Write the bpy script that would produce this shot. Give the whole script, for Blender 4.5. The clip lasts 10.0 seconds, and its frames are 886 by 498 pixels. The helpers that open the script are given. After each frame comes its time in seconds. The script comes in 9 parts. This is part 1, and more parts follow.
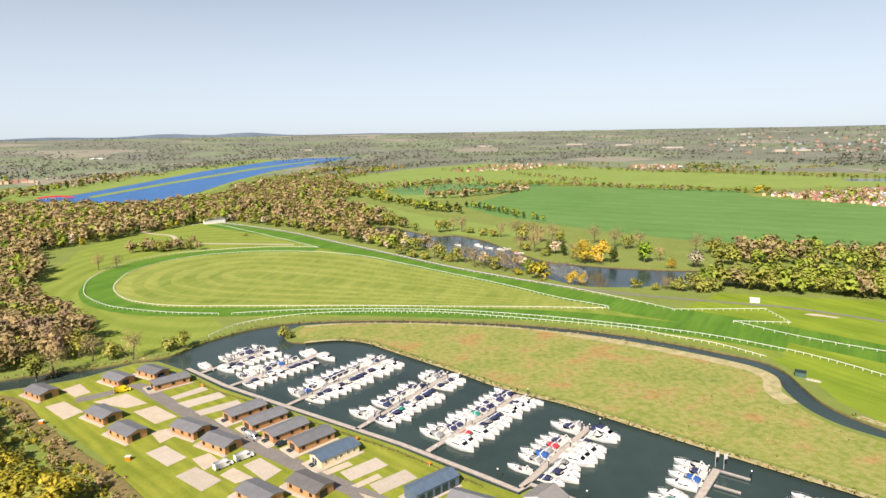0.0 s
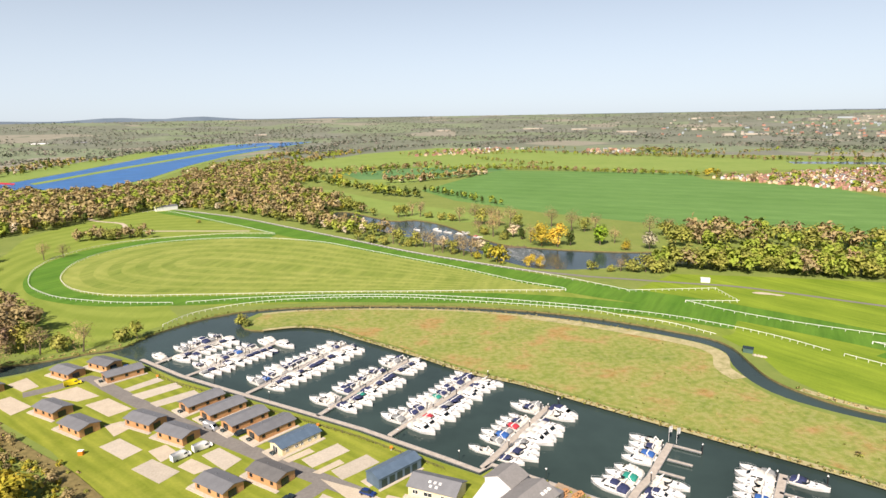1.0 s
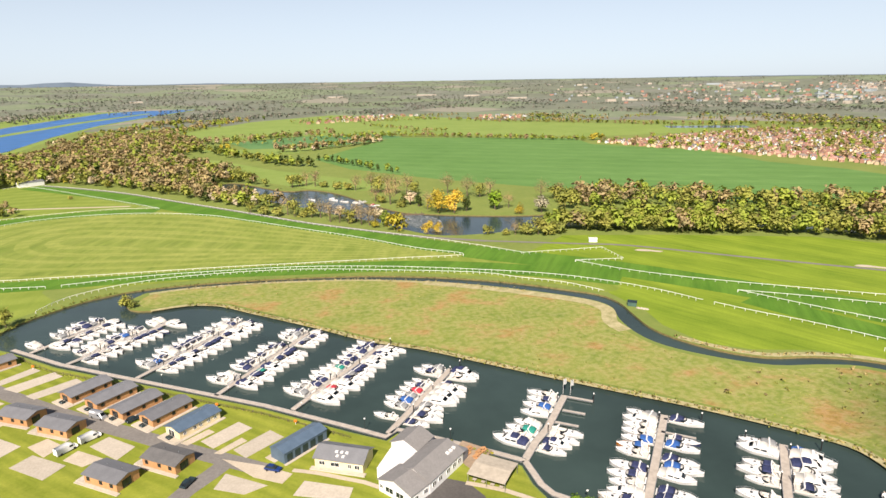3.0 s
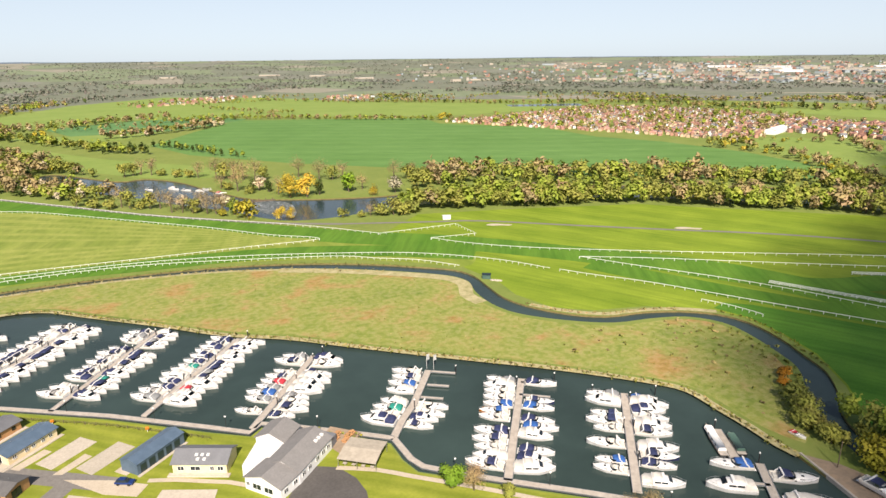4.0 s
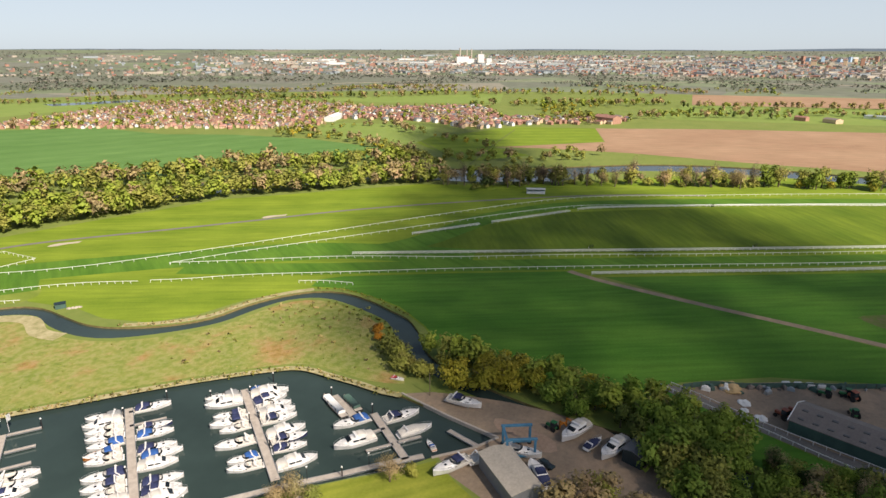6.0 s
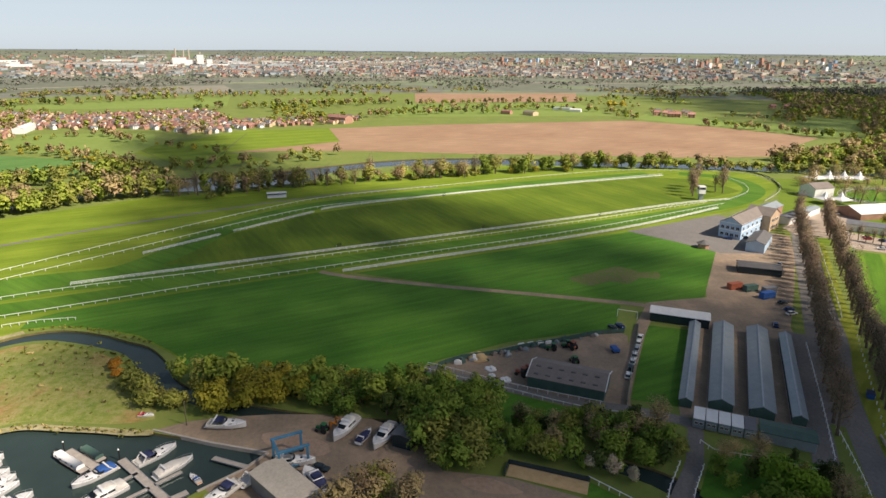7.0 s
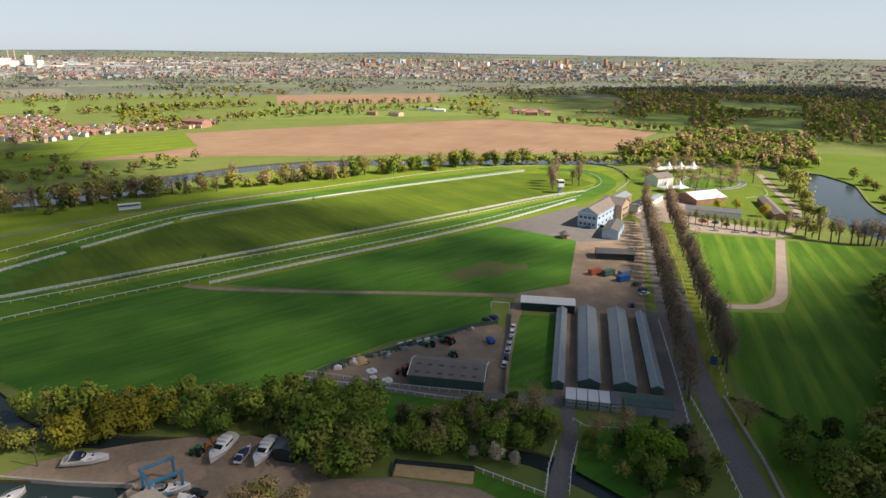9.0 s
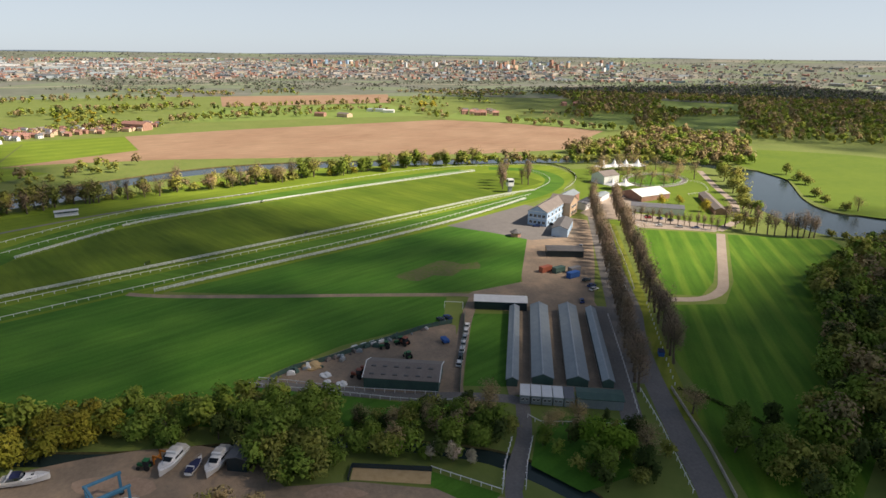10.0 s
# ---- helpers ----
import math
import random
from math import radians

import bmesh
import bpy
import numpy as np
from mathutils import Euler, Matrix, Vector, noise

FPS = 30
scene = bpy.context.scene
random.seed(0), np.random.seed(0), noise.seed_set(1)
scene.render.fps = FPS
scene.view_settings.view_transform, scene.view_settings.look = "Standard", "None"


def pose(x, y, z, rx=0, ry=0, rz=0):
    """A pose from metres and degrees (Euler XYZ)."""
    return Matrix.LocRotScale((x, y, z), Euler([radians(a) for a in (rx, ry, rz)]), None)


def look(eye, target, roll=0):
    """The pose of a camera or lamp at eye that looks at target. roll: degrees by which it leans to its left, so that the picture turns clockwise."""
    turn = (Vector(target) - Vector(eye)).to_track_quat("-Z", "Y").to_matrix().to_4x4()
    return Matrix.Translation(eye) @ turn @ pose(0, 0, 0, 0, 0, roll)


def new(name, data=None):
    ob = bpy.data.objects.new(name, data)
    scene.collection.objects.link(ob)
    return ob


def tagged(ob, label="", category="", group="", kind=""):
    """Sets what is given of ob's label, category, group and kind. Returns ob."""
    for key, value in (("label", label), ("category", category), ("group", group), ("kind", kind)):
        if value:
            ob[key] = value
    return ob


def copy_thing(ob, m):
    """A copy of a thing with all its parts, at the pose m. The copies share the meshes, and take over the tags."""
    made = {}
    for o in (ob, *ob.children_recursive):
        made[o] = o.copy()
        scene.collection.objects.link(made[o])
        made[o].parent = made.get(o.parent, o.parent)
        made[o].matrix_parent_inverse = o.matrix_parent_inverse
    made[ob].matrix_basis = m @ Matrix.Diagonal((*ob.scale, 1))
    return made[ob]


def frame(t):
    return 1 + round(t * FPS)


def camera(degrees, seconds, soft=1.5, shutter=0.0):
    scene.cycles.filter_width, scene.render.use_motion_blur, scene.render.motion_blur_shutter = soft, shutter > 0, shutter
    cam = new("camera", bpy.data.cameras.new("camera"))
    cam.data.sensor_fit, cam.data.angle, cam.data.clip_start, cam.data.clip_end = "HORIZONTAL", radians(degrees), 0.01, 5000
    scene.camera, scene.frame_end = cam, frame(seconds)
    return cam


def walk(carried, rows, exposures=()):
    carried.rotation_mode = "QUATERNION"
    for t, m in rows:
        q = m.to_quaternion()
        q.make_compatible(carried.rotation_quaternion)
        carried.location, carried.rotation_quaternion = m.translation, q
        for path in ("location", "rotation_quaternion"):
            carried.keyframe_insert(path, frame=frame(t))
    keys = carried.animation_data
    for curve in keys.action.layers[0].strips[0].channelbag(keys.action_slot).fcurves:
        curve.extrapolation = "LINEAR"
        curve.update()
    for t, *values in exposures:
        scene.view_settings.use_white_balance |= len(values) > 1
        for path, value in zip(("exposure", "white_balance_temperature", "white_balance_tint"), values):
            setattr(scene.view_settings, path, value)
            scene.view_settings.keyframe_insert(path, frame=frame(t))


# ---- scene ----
# ---------------------------------------------------------------- camera
EYE = 95.0
cam = camera(70.4, 10.0)
ROWS = [
    (0.0, 0.0, -10.63, -1.0), (0.5, -1.97, -11.38, -1.0), (1.0, -3.78, -12.09, -0.97), (1.5, -5.66, -12.82, -0.95),
    (2.0, -7.44, -13.51, -0.91), (2.2, -8.15, -13.81, -0.9), (3.3, -16.6, -15.76, -0.8), (3.5, -19.34, -16.14, -0.73),
    (4.0, -26.75, -17.01, -0.59), (4.5, -34.99, -17.64, -0.33), (5.0, -43.92, -17.79, -0.11), (5.2, -47.62, -17.79, 0.0),
    (6.3, -71.02, -17.72, 0.13), (6.5, -75.71, -17.69, 0.19), (7.0, -88.03, -17.56, 0.43), (7.1, -89.45, -17.55, 0.45),
    (7.5, -92.15, -17.5, 0.51), (8.0, -94.74, -17.46, 0.57), (8.5, -97.27, -17.42, 0.61), (9.0, -100.06, -17.37, 0.64),
    (9.5, -102.38, -17.31, 0.68), (10.0, -104.62, -17.27, 0.68),
]
EXPOSURES = [(0.0, 0.58, 6550, 15), (4.5, 0.57, 6550, 14), (5.2, 0.5, 6550, 14), (6.5, 0.36, 6600, 14), (10.0, 0.36, 6600, 14)]
walk(cam, [(t, pose(0, 0, EYE, 90 + pitch, 0, yaw) @ pose(0, 0, 0, 0, 0, roll)) for t, yaw, pitch, roll in ROWS], EXPOSURES)

# ---------------------------------------------------------------- sky and sun
SUN_TO = Vector((-0.40, -0.92, 0.0)).normalized()
SUN_UP = radians(42)
world = bpy.data.worlds.new("sky")
scene.world = world
world.use_nodes = True
wn = world.node_tree.nodes
sky = wn.new("ShaderNodeTexSky")
sky.sky_type, sky.sun_disc = "NISHITA", False
sky.sun_elevation, sky.sun_rotation = SUN_UP, math.atan2(SUN_TO.x, SUN_TO.y)
sky.air_density, sky.dust_density, sky.ozone_density = 0.5, 0.45, 0.6
wn["Background"].inputs[1].default_value = 0.09
pale = wn.new("ShaderNodeHueSaturation")
pale.inputs["Saturation"].default_value = 0.72
pale.inputs["Hue"].default_value = 0.488
world.node_tree.links.new(sky.outputs[0], pale.inputs["Color"])
haze = wn.new("ShaderNodeMix")
haze.data_type = "RGBA"
haze.inputs[7].default_value = (5.5, 6.3, 6.75, 1)
# the haze thins out with height
upward = wn.new("ShaderNodeSeparateXYZ")
world.node_tree.links.new(wn.new("ShaderNodeTexCoord").outputs["Generated"], upward.inputs[0])
thin = wn.new("ShaderNodeMapRange")
for socket, value in zip(("From Min", "From Max", "To Min", "To Max"), (0.05, 0.36, 0.72, 0.0)):
    thin.inputs[socket].default_value = value
world.node_tree.links.new(upward.outputs["Z"], thin.inputs["Value"])
world.node_tree.links.new(thin.outputs[0], haze.inputs[0])
world.node_tree.links.new(pale.outputs[0], haze.inputs[6])
world.node_tree.links.new(haze.outputs[2], wn["Background"].inputs[0])
sun = new("sun", bpy.data.lights.new("sun", "SUN"))
sun.data.energy, sun.data.angle, sun.data.color = 5.3, radians(0.53), (1.0, 0.895, 0.74)
sun_dir = (SUN_TO * math.cos(SUN_UP) + Vector((0, 0, math.sin(SUN_UP)))).normalized()
sun.matrix_world = look(sun_dir * 3000, (0, 0, 0))

# ---------------------------------------------------------------- materials
def shader(name, rough=0.8, metal=0.0, spec=0.4):
    m = bpy.data.materials.new(name)
    m.use_nodes = True
    b = m.node_tree.nodes["Principled BSDF"]
    b.inputs["Roughness"].default_value = rough
    b.inputs["Metallic"].default_value = metal
    b.inputs["Specular IOR Level"].default_value = spec
    return m, m.node_tree.nodes, m.node_tree.links, b


def ramp(nodes, stops):
    r = nodes.new("ShaderNodeValToRGB")
    e = r.color_ramp.elements
    while len(e) < len(stops):
        e.new(0.5)
    for k, (at, c) in enumerate(stops):
        e[k].position, e[k].color = at, (*c, 1)
    return r


def noisy(nodes, links, place, size, detail=5.0, rough=0.6):
    """Noise whose features are about size metres across."""
    n = nodes.new("ShaderNodeTexNoise")
    n.inputs["Scale"].default_value = 1.0 / size
    n.inputs["Detail"].default_value = detail
    n.inputs["Roughness"].default_value = rough
    links.new(place, n.inputs["Vector"])
    return n


def mixed(nodes, links, kind, a, b, fac):
    x = nodes.new("ShaderNodeMix")
    x.data_type, x.blend_type = "RGBA", kind
    for sock, v in ((x.inputs[6], a), (x.inputs[7], b), (x.inputs[0], fac)):
        if hasattr(v, "is_linked"):
            links.new(v, sock)
        elif isinstance(v, (int, float)):
            sock.default_value = v
        else:
            sock.default_value = (*v, 1)
    return x.outputs[2]


def surface(name, stops, size, stops2=None, size2=None, rough=0.85, bump=0.0, bump_size=None, metal=0.0, spec=0.35,
            vary=0.0, local=False, mix2=0.5):
    """Two scales of noise, each through a colour ramp; vary: the spread of brightness between objects."""
    m, n, l, b = shader(name, rough, metal, spec)
    if local:
        place = n.new("ShaderNodeTexCoord").outputs["Object"]
    else:
        place = n.new("ShaderNodeNewGeometry").outputs["Position"]
    a = noisy(n, l, place, size)
    r = ramp(n, stops)
    l.new(a.outputs["Fac"], r.inputs[0])
    col = r.outputs[0]
    if stops2:
        c = noisy(n, l, place, size2)
        r2 = ramp(n, stops2)
        l.new(c.outputs["Fac"], r2.inputs[0])
        col = mixed(n, l, "MIX", col, r2.outputs[0], mix2)
    if vary:
        info = n.new("ShaderNodeObjectInfo")
        rr = ramp(n, [(0.0, (1 - vary,) * 3), (1.0, (1 + vary * 0.8,) * 3)])
        l.new(info.outputs["Random"], rr.inputs[0])
        col = mixed(n, l, "MULTIPLY", col, rr.outputs[0], 1.0)
    l.new(col, b.inputs["Base Color"])
    if bump:
        k = noisy(n, l, place, bump_size or size / 6)
        h = n.new("ShaderNodeBump")
        h.inputs["Strength"].default_value = min(1.0, bump)
        h.inputs["Distance"].default_value = (bump_size or size / 6) * 0.5
        l.new(k.outputs["Fac"], h.inputs["Height"])
        l.new(h.outputs[0], b.inputs["Normal"])
    return m


def plain(name, col, rough=0.5, metal=0.0, spec=0.4, wear=0.12, size=1.5):
    """A painted or moulded surface with light soiling."""
    lo = tuple(v * (1 - wear) for v in col)
    hi = tuple(min(1, v * (1 + wear * 0.5)) for v in col)
    return surface(name, [(0.3, lo), (0.7, hi)], size, rough=rough, metal=metal, spec=spec, local=True)


def turf(name, dark, light, width, angle, centre=None, squash=1.0, soft=0.35, amount=0.5, rough=0.9, patch=22.0, warp=3.0, at=0.5):
    """Mown grass: stripes of a width in metres at an angle, or rings round a centre."""
    m, n, l, b = shader(name, rough, 0.0, 0.2)
    pos = n.new("ShaderNodeNewGeometry").outputs["Position"]
    mp = n.new("ShaderNodeMapping")
    mp.vector_type = "TEXTURE"
    if centre:
        mp.inputs["Location"].default_value = (*centre, 0)
    mp.inputs["Rotation"].default_value = (0, 0, radians(angle))
    mp.inputs["Scale"].default_value = (1.0, squash, 1.0)
    l.new(pos, mp.inputs["Vector"])
    w = n.new("ShaderNodeTexWave")
    w.wave_type = "RINGS" if centre else "BANDS"
    if centre:
        w.rings_direction = "Z"
    w.inputs["Scale"].default_value = 0.314 / (2 * width)
    w.inputs["Distortion"].default_value = warp
    w.inputs["Detail"].default_value = 1.0
    w.inputs["Detail Scale"].default_value = 0.3
    l.new(mp.outputs[0], w.inputs["Vector"])
    r = ramp(n, [(at - soft / 2, dark), (at + soft / 2, light)])
    l.new(w.outputs["Fac"], r.inputs[0])
    big = noisy(n, l, pos, patch, 6.0, 0.65)
    r2 = ramp(n, [(0.3, dark), (0.7, light)])
    l.new(big.outputs["Fac"], r2.inputs[0])
    col = mixed(n, l, "MIX", r2.outputs[0], r.outputs[0], amount)
    fine = noisy(n, l, pos, 0.8, 4.0, 0.7)
    r3 = ramp(n, [(0.25, (0.82, 0.85, 0.8)), (0.75, (1.12, 1.1, 1.1))])
    l.new(fine.outputs["Fac"], r3.inputs[0])
    col = mixed(n, l, "MULTIPLY", col, r3.outputs[0], 1.0)
    grain = n.new("ShaderNodeMapping")
    grain.inputs["Scale"].default_value = (0.4, 0.035, 1.0)
    l.new(mp.outputs[0] if not centre else pos, grain.inputs["Vector"])
    streak = n.new("ShaderNodeTexNoise")
    streak.inputs["Scale"].default_value = 1.0
    streak.inputs["Detail"].default_value = 4.0
    l.new(grain.outputs[0], streak.inputs["Vector"])
    r4 = ramp(n, [(0.35, (0.84, 0.86, 0.84)), (0.65, (1.14, 1.11, 1.14))] if not centre else [(0.35, (0.94, 0.95, 0.94)), (0.65, (1.05, 1.04, 1.05))])
    l.new(streak.outputs["Fac"], r4.inputs[0])
    col = mixed(n, l, "MULTIPLY", col, r4.outputs[0], 1.0)
    l.new(col, b.inputs["Base Color"])
    return m


def foliage(name, dark, light, vary=0.25, size=2.5, leaf=0.0):
    """Leaves or twigs: tint by clump and by tree."""
    m, n, l, b = shader(name, 0.85, 0.0, 0.15)
    pos = n.new("ShaderNodeNewGeometry")
    a = noisy(n, l, pos.outputs["Position"], size, 3.0)
    r = ramp(n, [(0.3, dark), (0.7, light)])
    l.new(a.outputs["Fac"], r.inputs[0])
    fine = noisy(n, l, pos.outputs["Position"], 0.9, 3.0, 0.7)
    # fine noise darkens the colour, painting in shaded gaps between leaves
    gaps = ramp(n, [(0.32, (0.88, 0.88, 0.88)), (0.55, (1.04, 1.04, 1.04)), (0.75, (1.14, 1.13, 1.1))])
    broad = noisy(n, l, pos.outputs["Position"], 13.0, 2.0, 0.5)
    bysort = ramp(n, [(0.3, (0.74, 0.84, 0.72)), (0.45, (1.0, 0.98, 0.95)), (0.56, (1.08, 1.1, 0.9)), (0.7, (1.22, 1.08, 1.16))])
    l.new(broad.outputs["Fac"], bysort.inputs[0])
    l.new(fine.outputs["Fac"], gaps.inputs[0])
    h = n.new("ShaderNodeBump")
    h.inputs["Strength"].default_value = 0.4
    h.inputs["Distance"].default_value = 0.5
    l.new(fine.outputs["Fac"], h.inputs["Height"])
    l.new(h.outputs[0], b.inputs["Normal"])
    isl = ramp(n, [(0.0, (0.93, 0.93, 0.93)), (1.0, (1.08, 1.07, 1.03))])
    l.new(pos.outputs["Random Per Island"], isl.inputs[0])
    col = mixed(n, l, "MULTIPLY", r.outputs[0], isl.outputs[0], 1.0)
    col = mixed(n, l, "MULTIPLY", col, gaps.outputs[0], 1.0)
    col = mixed(n, l, "MULTIPLY", col, bysort.outputs[0], 1.0)
    info = n.new("ShaderNodeObjectInfo")
    rr = ramp(n, [(0.0, (1 - vary, 1 - vary * 0.8, 1 - vary)), (1.0, (1 + vary, 1 + vary * 0.7, 1 + vary * 0.4))])
    l.new(info.outputs["Random"], rr.inputs[0])
    col = mixed(n, l, "MULTIPLY", col, rr.outputs[0], 1.0)
    l.new(col, b.inputs["Base Color"])
    if leaf:
        t = n.new("ShaderNodeBsdfTranslucent")
        l.new(col, t.inputs["Color"])
        x = n.new("ShaderNodeMixShader")
        x.inputs[0].default_value = leaf
        l.new(b.outputs[0], x.inputs[1])
        l.new(t.outputs[0], x.inputs[2])
        l.new(x.outputs[0], n["Material Output"].inputs[0])
    return m


def water_mat(name, col, rough=0.06, ripple=0.25, size=1.6):
    m, n, l, b = shader(name, rough, 0.0, 0.5)
    pos = n.new("ShaderNodeNewGeometry").outputs["Position"]
    big = noisy(n, l, pos, 40.0)
    r = ramp(n, [(0.3, tuple(v * 0.75 for v in col)), (0.7, tuple(v * 1.25 for v in col))])
    l.new(big.outputs["Fac"], r.inputs[0])
    l.new(r.outputs[0], b.inputs["Base Color"])
    b.inputs["IOR"].default_value = 1.33
    k = noisy(n, l, pos, size, 3.0)
    h = n.new("ShaderNodeBump")
    h.inputs["Strength"].default_value = ripple
    h.inputs["Distance"].default_value = 0.06
    l.new(k.outputs["Fac"], h.inputs["Height"])
    l.new(h.outputs[0], b.inputs["Normal"])
    return m


M = {}
M["meadow"] = surface("meadow_grass", [(0.3, (0.13, 0.2, 0.03)), (0.55, (0.19, 0.255, 0.045)), (0.75, (0.24, 0.27, 0.075))], 30,
                      [(0.3, (0.13, 0.18, 0.04)), (0.7, (0.22, 0.235, 0.065))], 4, rough=0.95, bump=0.3, bump_size=0.6)
M["rough"] = surface("rough_island_grass", [(0.32, (0.115, 0.195, 0.025)), (0.44, (0.2, 0.255, 0.045)), (0.53, (0.27, 0.28, 0.07)), (0.58, (0.34, 0.24, 0.09)), (0.64, (0.4, 0.17, 0.07))], 20,
                     [(0.32, (0.12, 0.17, 0.03)), (0.47, (0.24, 0.26, 0.055)), (0.6, (0.38, 0.34, 0.15)), (0.7, (0.24, 0.225, 0.065))], 2.4, rough=0.95, bump=0.8, bump_size=0.9, mix2=0.5)
M["reed"] = surface("dry_reed_bank", [(0.3, (0.2, 0.21, 0.07)), (0.5, (0.42, 0.36, 0.2)), (0.7, (0.6, 0.52, 0.34))], 4,
                    [(0.3, (0.18, 0.21, 0.06)), (0.7, (0.5, 0.43, 0.26))], 1.2, rough=0.95, bump=0.6, bump_size=0.5)
M["bank"] = surface("earth_bank", [(0.3, (0.13, 0.11, 0.04)), (0.7, (0.24, 0.19, 0.075))], 2, rough=0.95, bump=0.5)
M["infield_cut"] = turf("infield_cut_turf", (0.155, 0.22, 0.034), (0.265, 0.305, 0.07), 7.5, -18, None, 1.0, 0.9, 0.2, patch=38, warp=10.0)
M["infield"] = turf("infield_turf", (0.19, 0.25, 0.042), (0.32, 0.345, 0.09), 7.5, -18, (-118, 395), 0.4, 0.9, 0.3, patch=38, warp=10.0)
M["track"] = turf("racetrack_turf", (0.065, 0.17, 0.014), (0.115, 0.23, 0.026), 11.0, -33, None, 1.0, 0.5, 0.3, patch=30)
M["course"] = turf("course_grass", (0.14, 0.22, 0.016), (0.235, 0.315, 0.03), 13.0, 30, None, 1.0, 0.8, 0.35, patch=26)
# course grass again, darker and greener: cloud shade put into the colour
M["paddock"] = turf("shade_green_turf", (0.055, 0.17, 0.015), (0.1, 0.235, 0.026), 13.0, 30, None, 1.0, 0.8, 0.35, patch=26)
M["outer"] = turf("outer_turf", (0.16, 0.225, 0.03), (0.255, 0.31, 0.06), 6.0, 25, (-150, 400), 1.5, 0.6, 0.4)
M["centre"] = turf("centre_grass", (0.085, 0.15, 0.009), (0.155, 0.22, 0.018), 15.0, -60, None, 1.0, 0.9, 0.3, patch=40)
M["bigfield"] = turf("crop_field", (0.095, 0.205, 0.048), (0.14, 0.265, 0.075), 18.0, 62, None, 1.0, 0.9, 0.3, patch=120)
M["pasture"] = surface("pasture", [(0.3, (0.15, 0.24, 0.04)), (0.7, (0.24, 0.31, 0.075))], 60, [(0.3, (0.17, 0.25, 0.045)), (0.7, (0.235, 0.3, 0.07))], 9, rough=0.95)
M["crop2"] = surface("young_crop", [(0.3, (0.08, 0.19, 0.06)), (0.7, (0.12, 0.24, 0.08))], 60, rough=0.95)
M["watermeadow"] = surface("water_meadow_grass", [(0.3, (0.1, 0.18, 0.009)), (0.7, (0.165, 0.245, 0.016))], 45, [(0.3, (0.105, 0.175, 0.009)), (0.7, (0.17, 0.235, 0.018))], 6, rough=0.95, bump=0.3, bump_size=0.8)
M["plough"] = turf("ploughed_soil", (0.31, 0.19, 0.12), (0.43, 0.29, 0.19), 4.0, 20, None, 1.0, 0.8, 0.25, patch=80)
M["lawn"] = turf("striped_lawn", (0.07, 0.18, 0.012), (0.165, 0.275, 0.026), 5.3, 63, None, 1.0, 0.3, 0.62, patch=30, warp=0.4, at=0.78)
M["paving"] = surface("pinkish_paving", [(0.3, (0.33, 0.26, 0.2)), (0.7, (0.46, 0.38, 0.31))], 8, [(0.3, (0.32, 0.27, 0.22)), (0.7, (0.48, 0.4, 0.33))], 1.0, rough=0.95, bump=0.2)
M["park"] = turf("lodge_park_grass", (0.17, 0.215, 0.02), (0.28, 0.305, 0.045), 2.0, 48, None, 1.0, 0.8, 0.25, patch=9)
M["farmland"] = None
M["water"] = water_mat("marina_water", (0.036, 0.058, 0.054), 0.12, 0.22, 1.3)
M["river"] = water_mat("river_water", (0.03, 0.05, 0.055), 0.16, 0.6, 2.2)
# the lake's base colour holds the blue it would reflect from the sky
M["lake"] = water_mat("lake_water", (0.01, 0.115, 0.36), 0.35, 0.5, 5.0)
M["gravel"] = surface("pale_gravel", [(0.3, (0.42, 0.35, 0.27)), (0.7, (0.56, 0.49, 0.39))], 3, [(0.3, (0.4, 0.34, 0.26)), (0.7, (0.6, 0.53, 0.43))], 0.5, rough=0.95, bump=0.3)
M["concrete"] = surface("concrete_pad", [(0.3, (0.41, 0.37, 0.31)), (0.7, (0.54, 0.485, 0.41))], 3, [(0.35, (0.38, 0.33, 0.265)), (0.7, (0.57, 0.515, 0.44))], 0.6, rough=0.9, vary=0.1)
M["tarmac"] = surface("worn_tarmac", [(0.3, (0.16, 0.15, 0.14)), (0.7, (0.23, 0.215, 0.2))], 6, [(0.3, (0.14, 0.13, 0.125)), (0.7, (0.25, 0.235, 0.22))], 0.8, rough=0.9, bump=0.2)
M["dirt"] = surface("yard_dirt", [(0.3, (0.2, 0.155, 0.11)), (0.5, (0.3, 0.23, 0.165)), (0.65, (0.5, 0.35, 0.23))], 9, [(0.3, (0.23, 0.18, 0.135)), (0.7, (0.38, 0.29, 0.21))], 1.2, rough=0.95, bump=0.4, bump_size=0.5)
M["sand"] = surface("sand_bed", [(0.3, (0.5, 0.34, 0.16)), (0.7, (0.62, 0.45, 0.24))], 2, rough=0.95, bump=0.4, bump_size=0.3)
M["deck"] = surface("weathered_decking", [(0.3, (0.36, 0.32, 0.28)), (0.7, (0.5, 0.45, 0.4))], 1.5, rough=0.85, bump=0.3)
M["white"] = plain("white_paint", (0.8, 0.8, 0.79), 0.45, wear=0.08)
M["gel"] = plain("white_gelcoat", (0.8, 0.79, 0.78), 0.22, spec=0.5, wear=0.05, size=2.5)
M["cream"] = plain("cream_deck", (0.66, 0.63, 0.58), 0.5, wear=0.12, size=0.8)
M["navy"] = plain("navy_canvas", (0.03, 0.04, 0.11), 0.8, wear=0.3, size=0.8)
M["blue"] = plain("bright_blue_canvas", (0.03, 0.11, 0.36), 0.8, wear=0.25, size=0.8)
M["red"] = plain("red_canvas", (0.5, 0.04, 0.06), 0.8, wear=0.2, size=0.8)
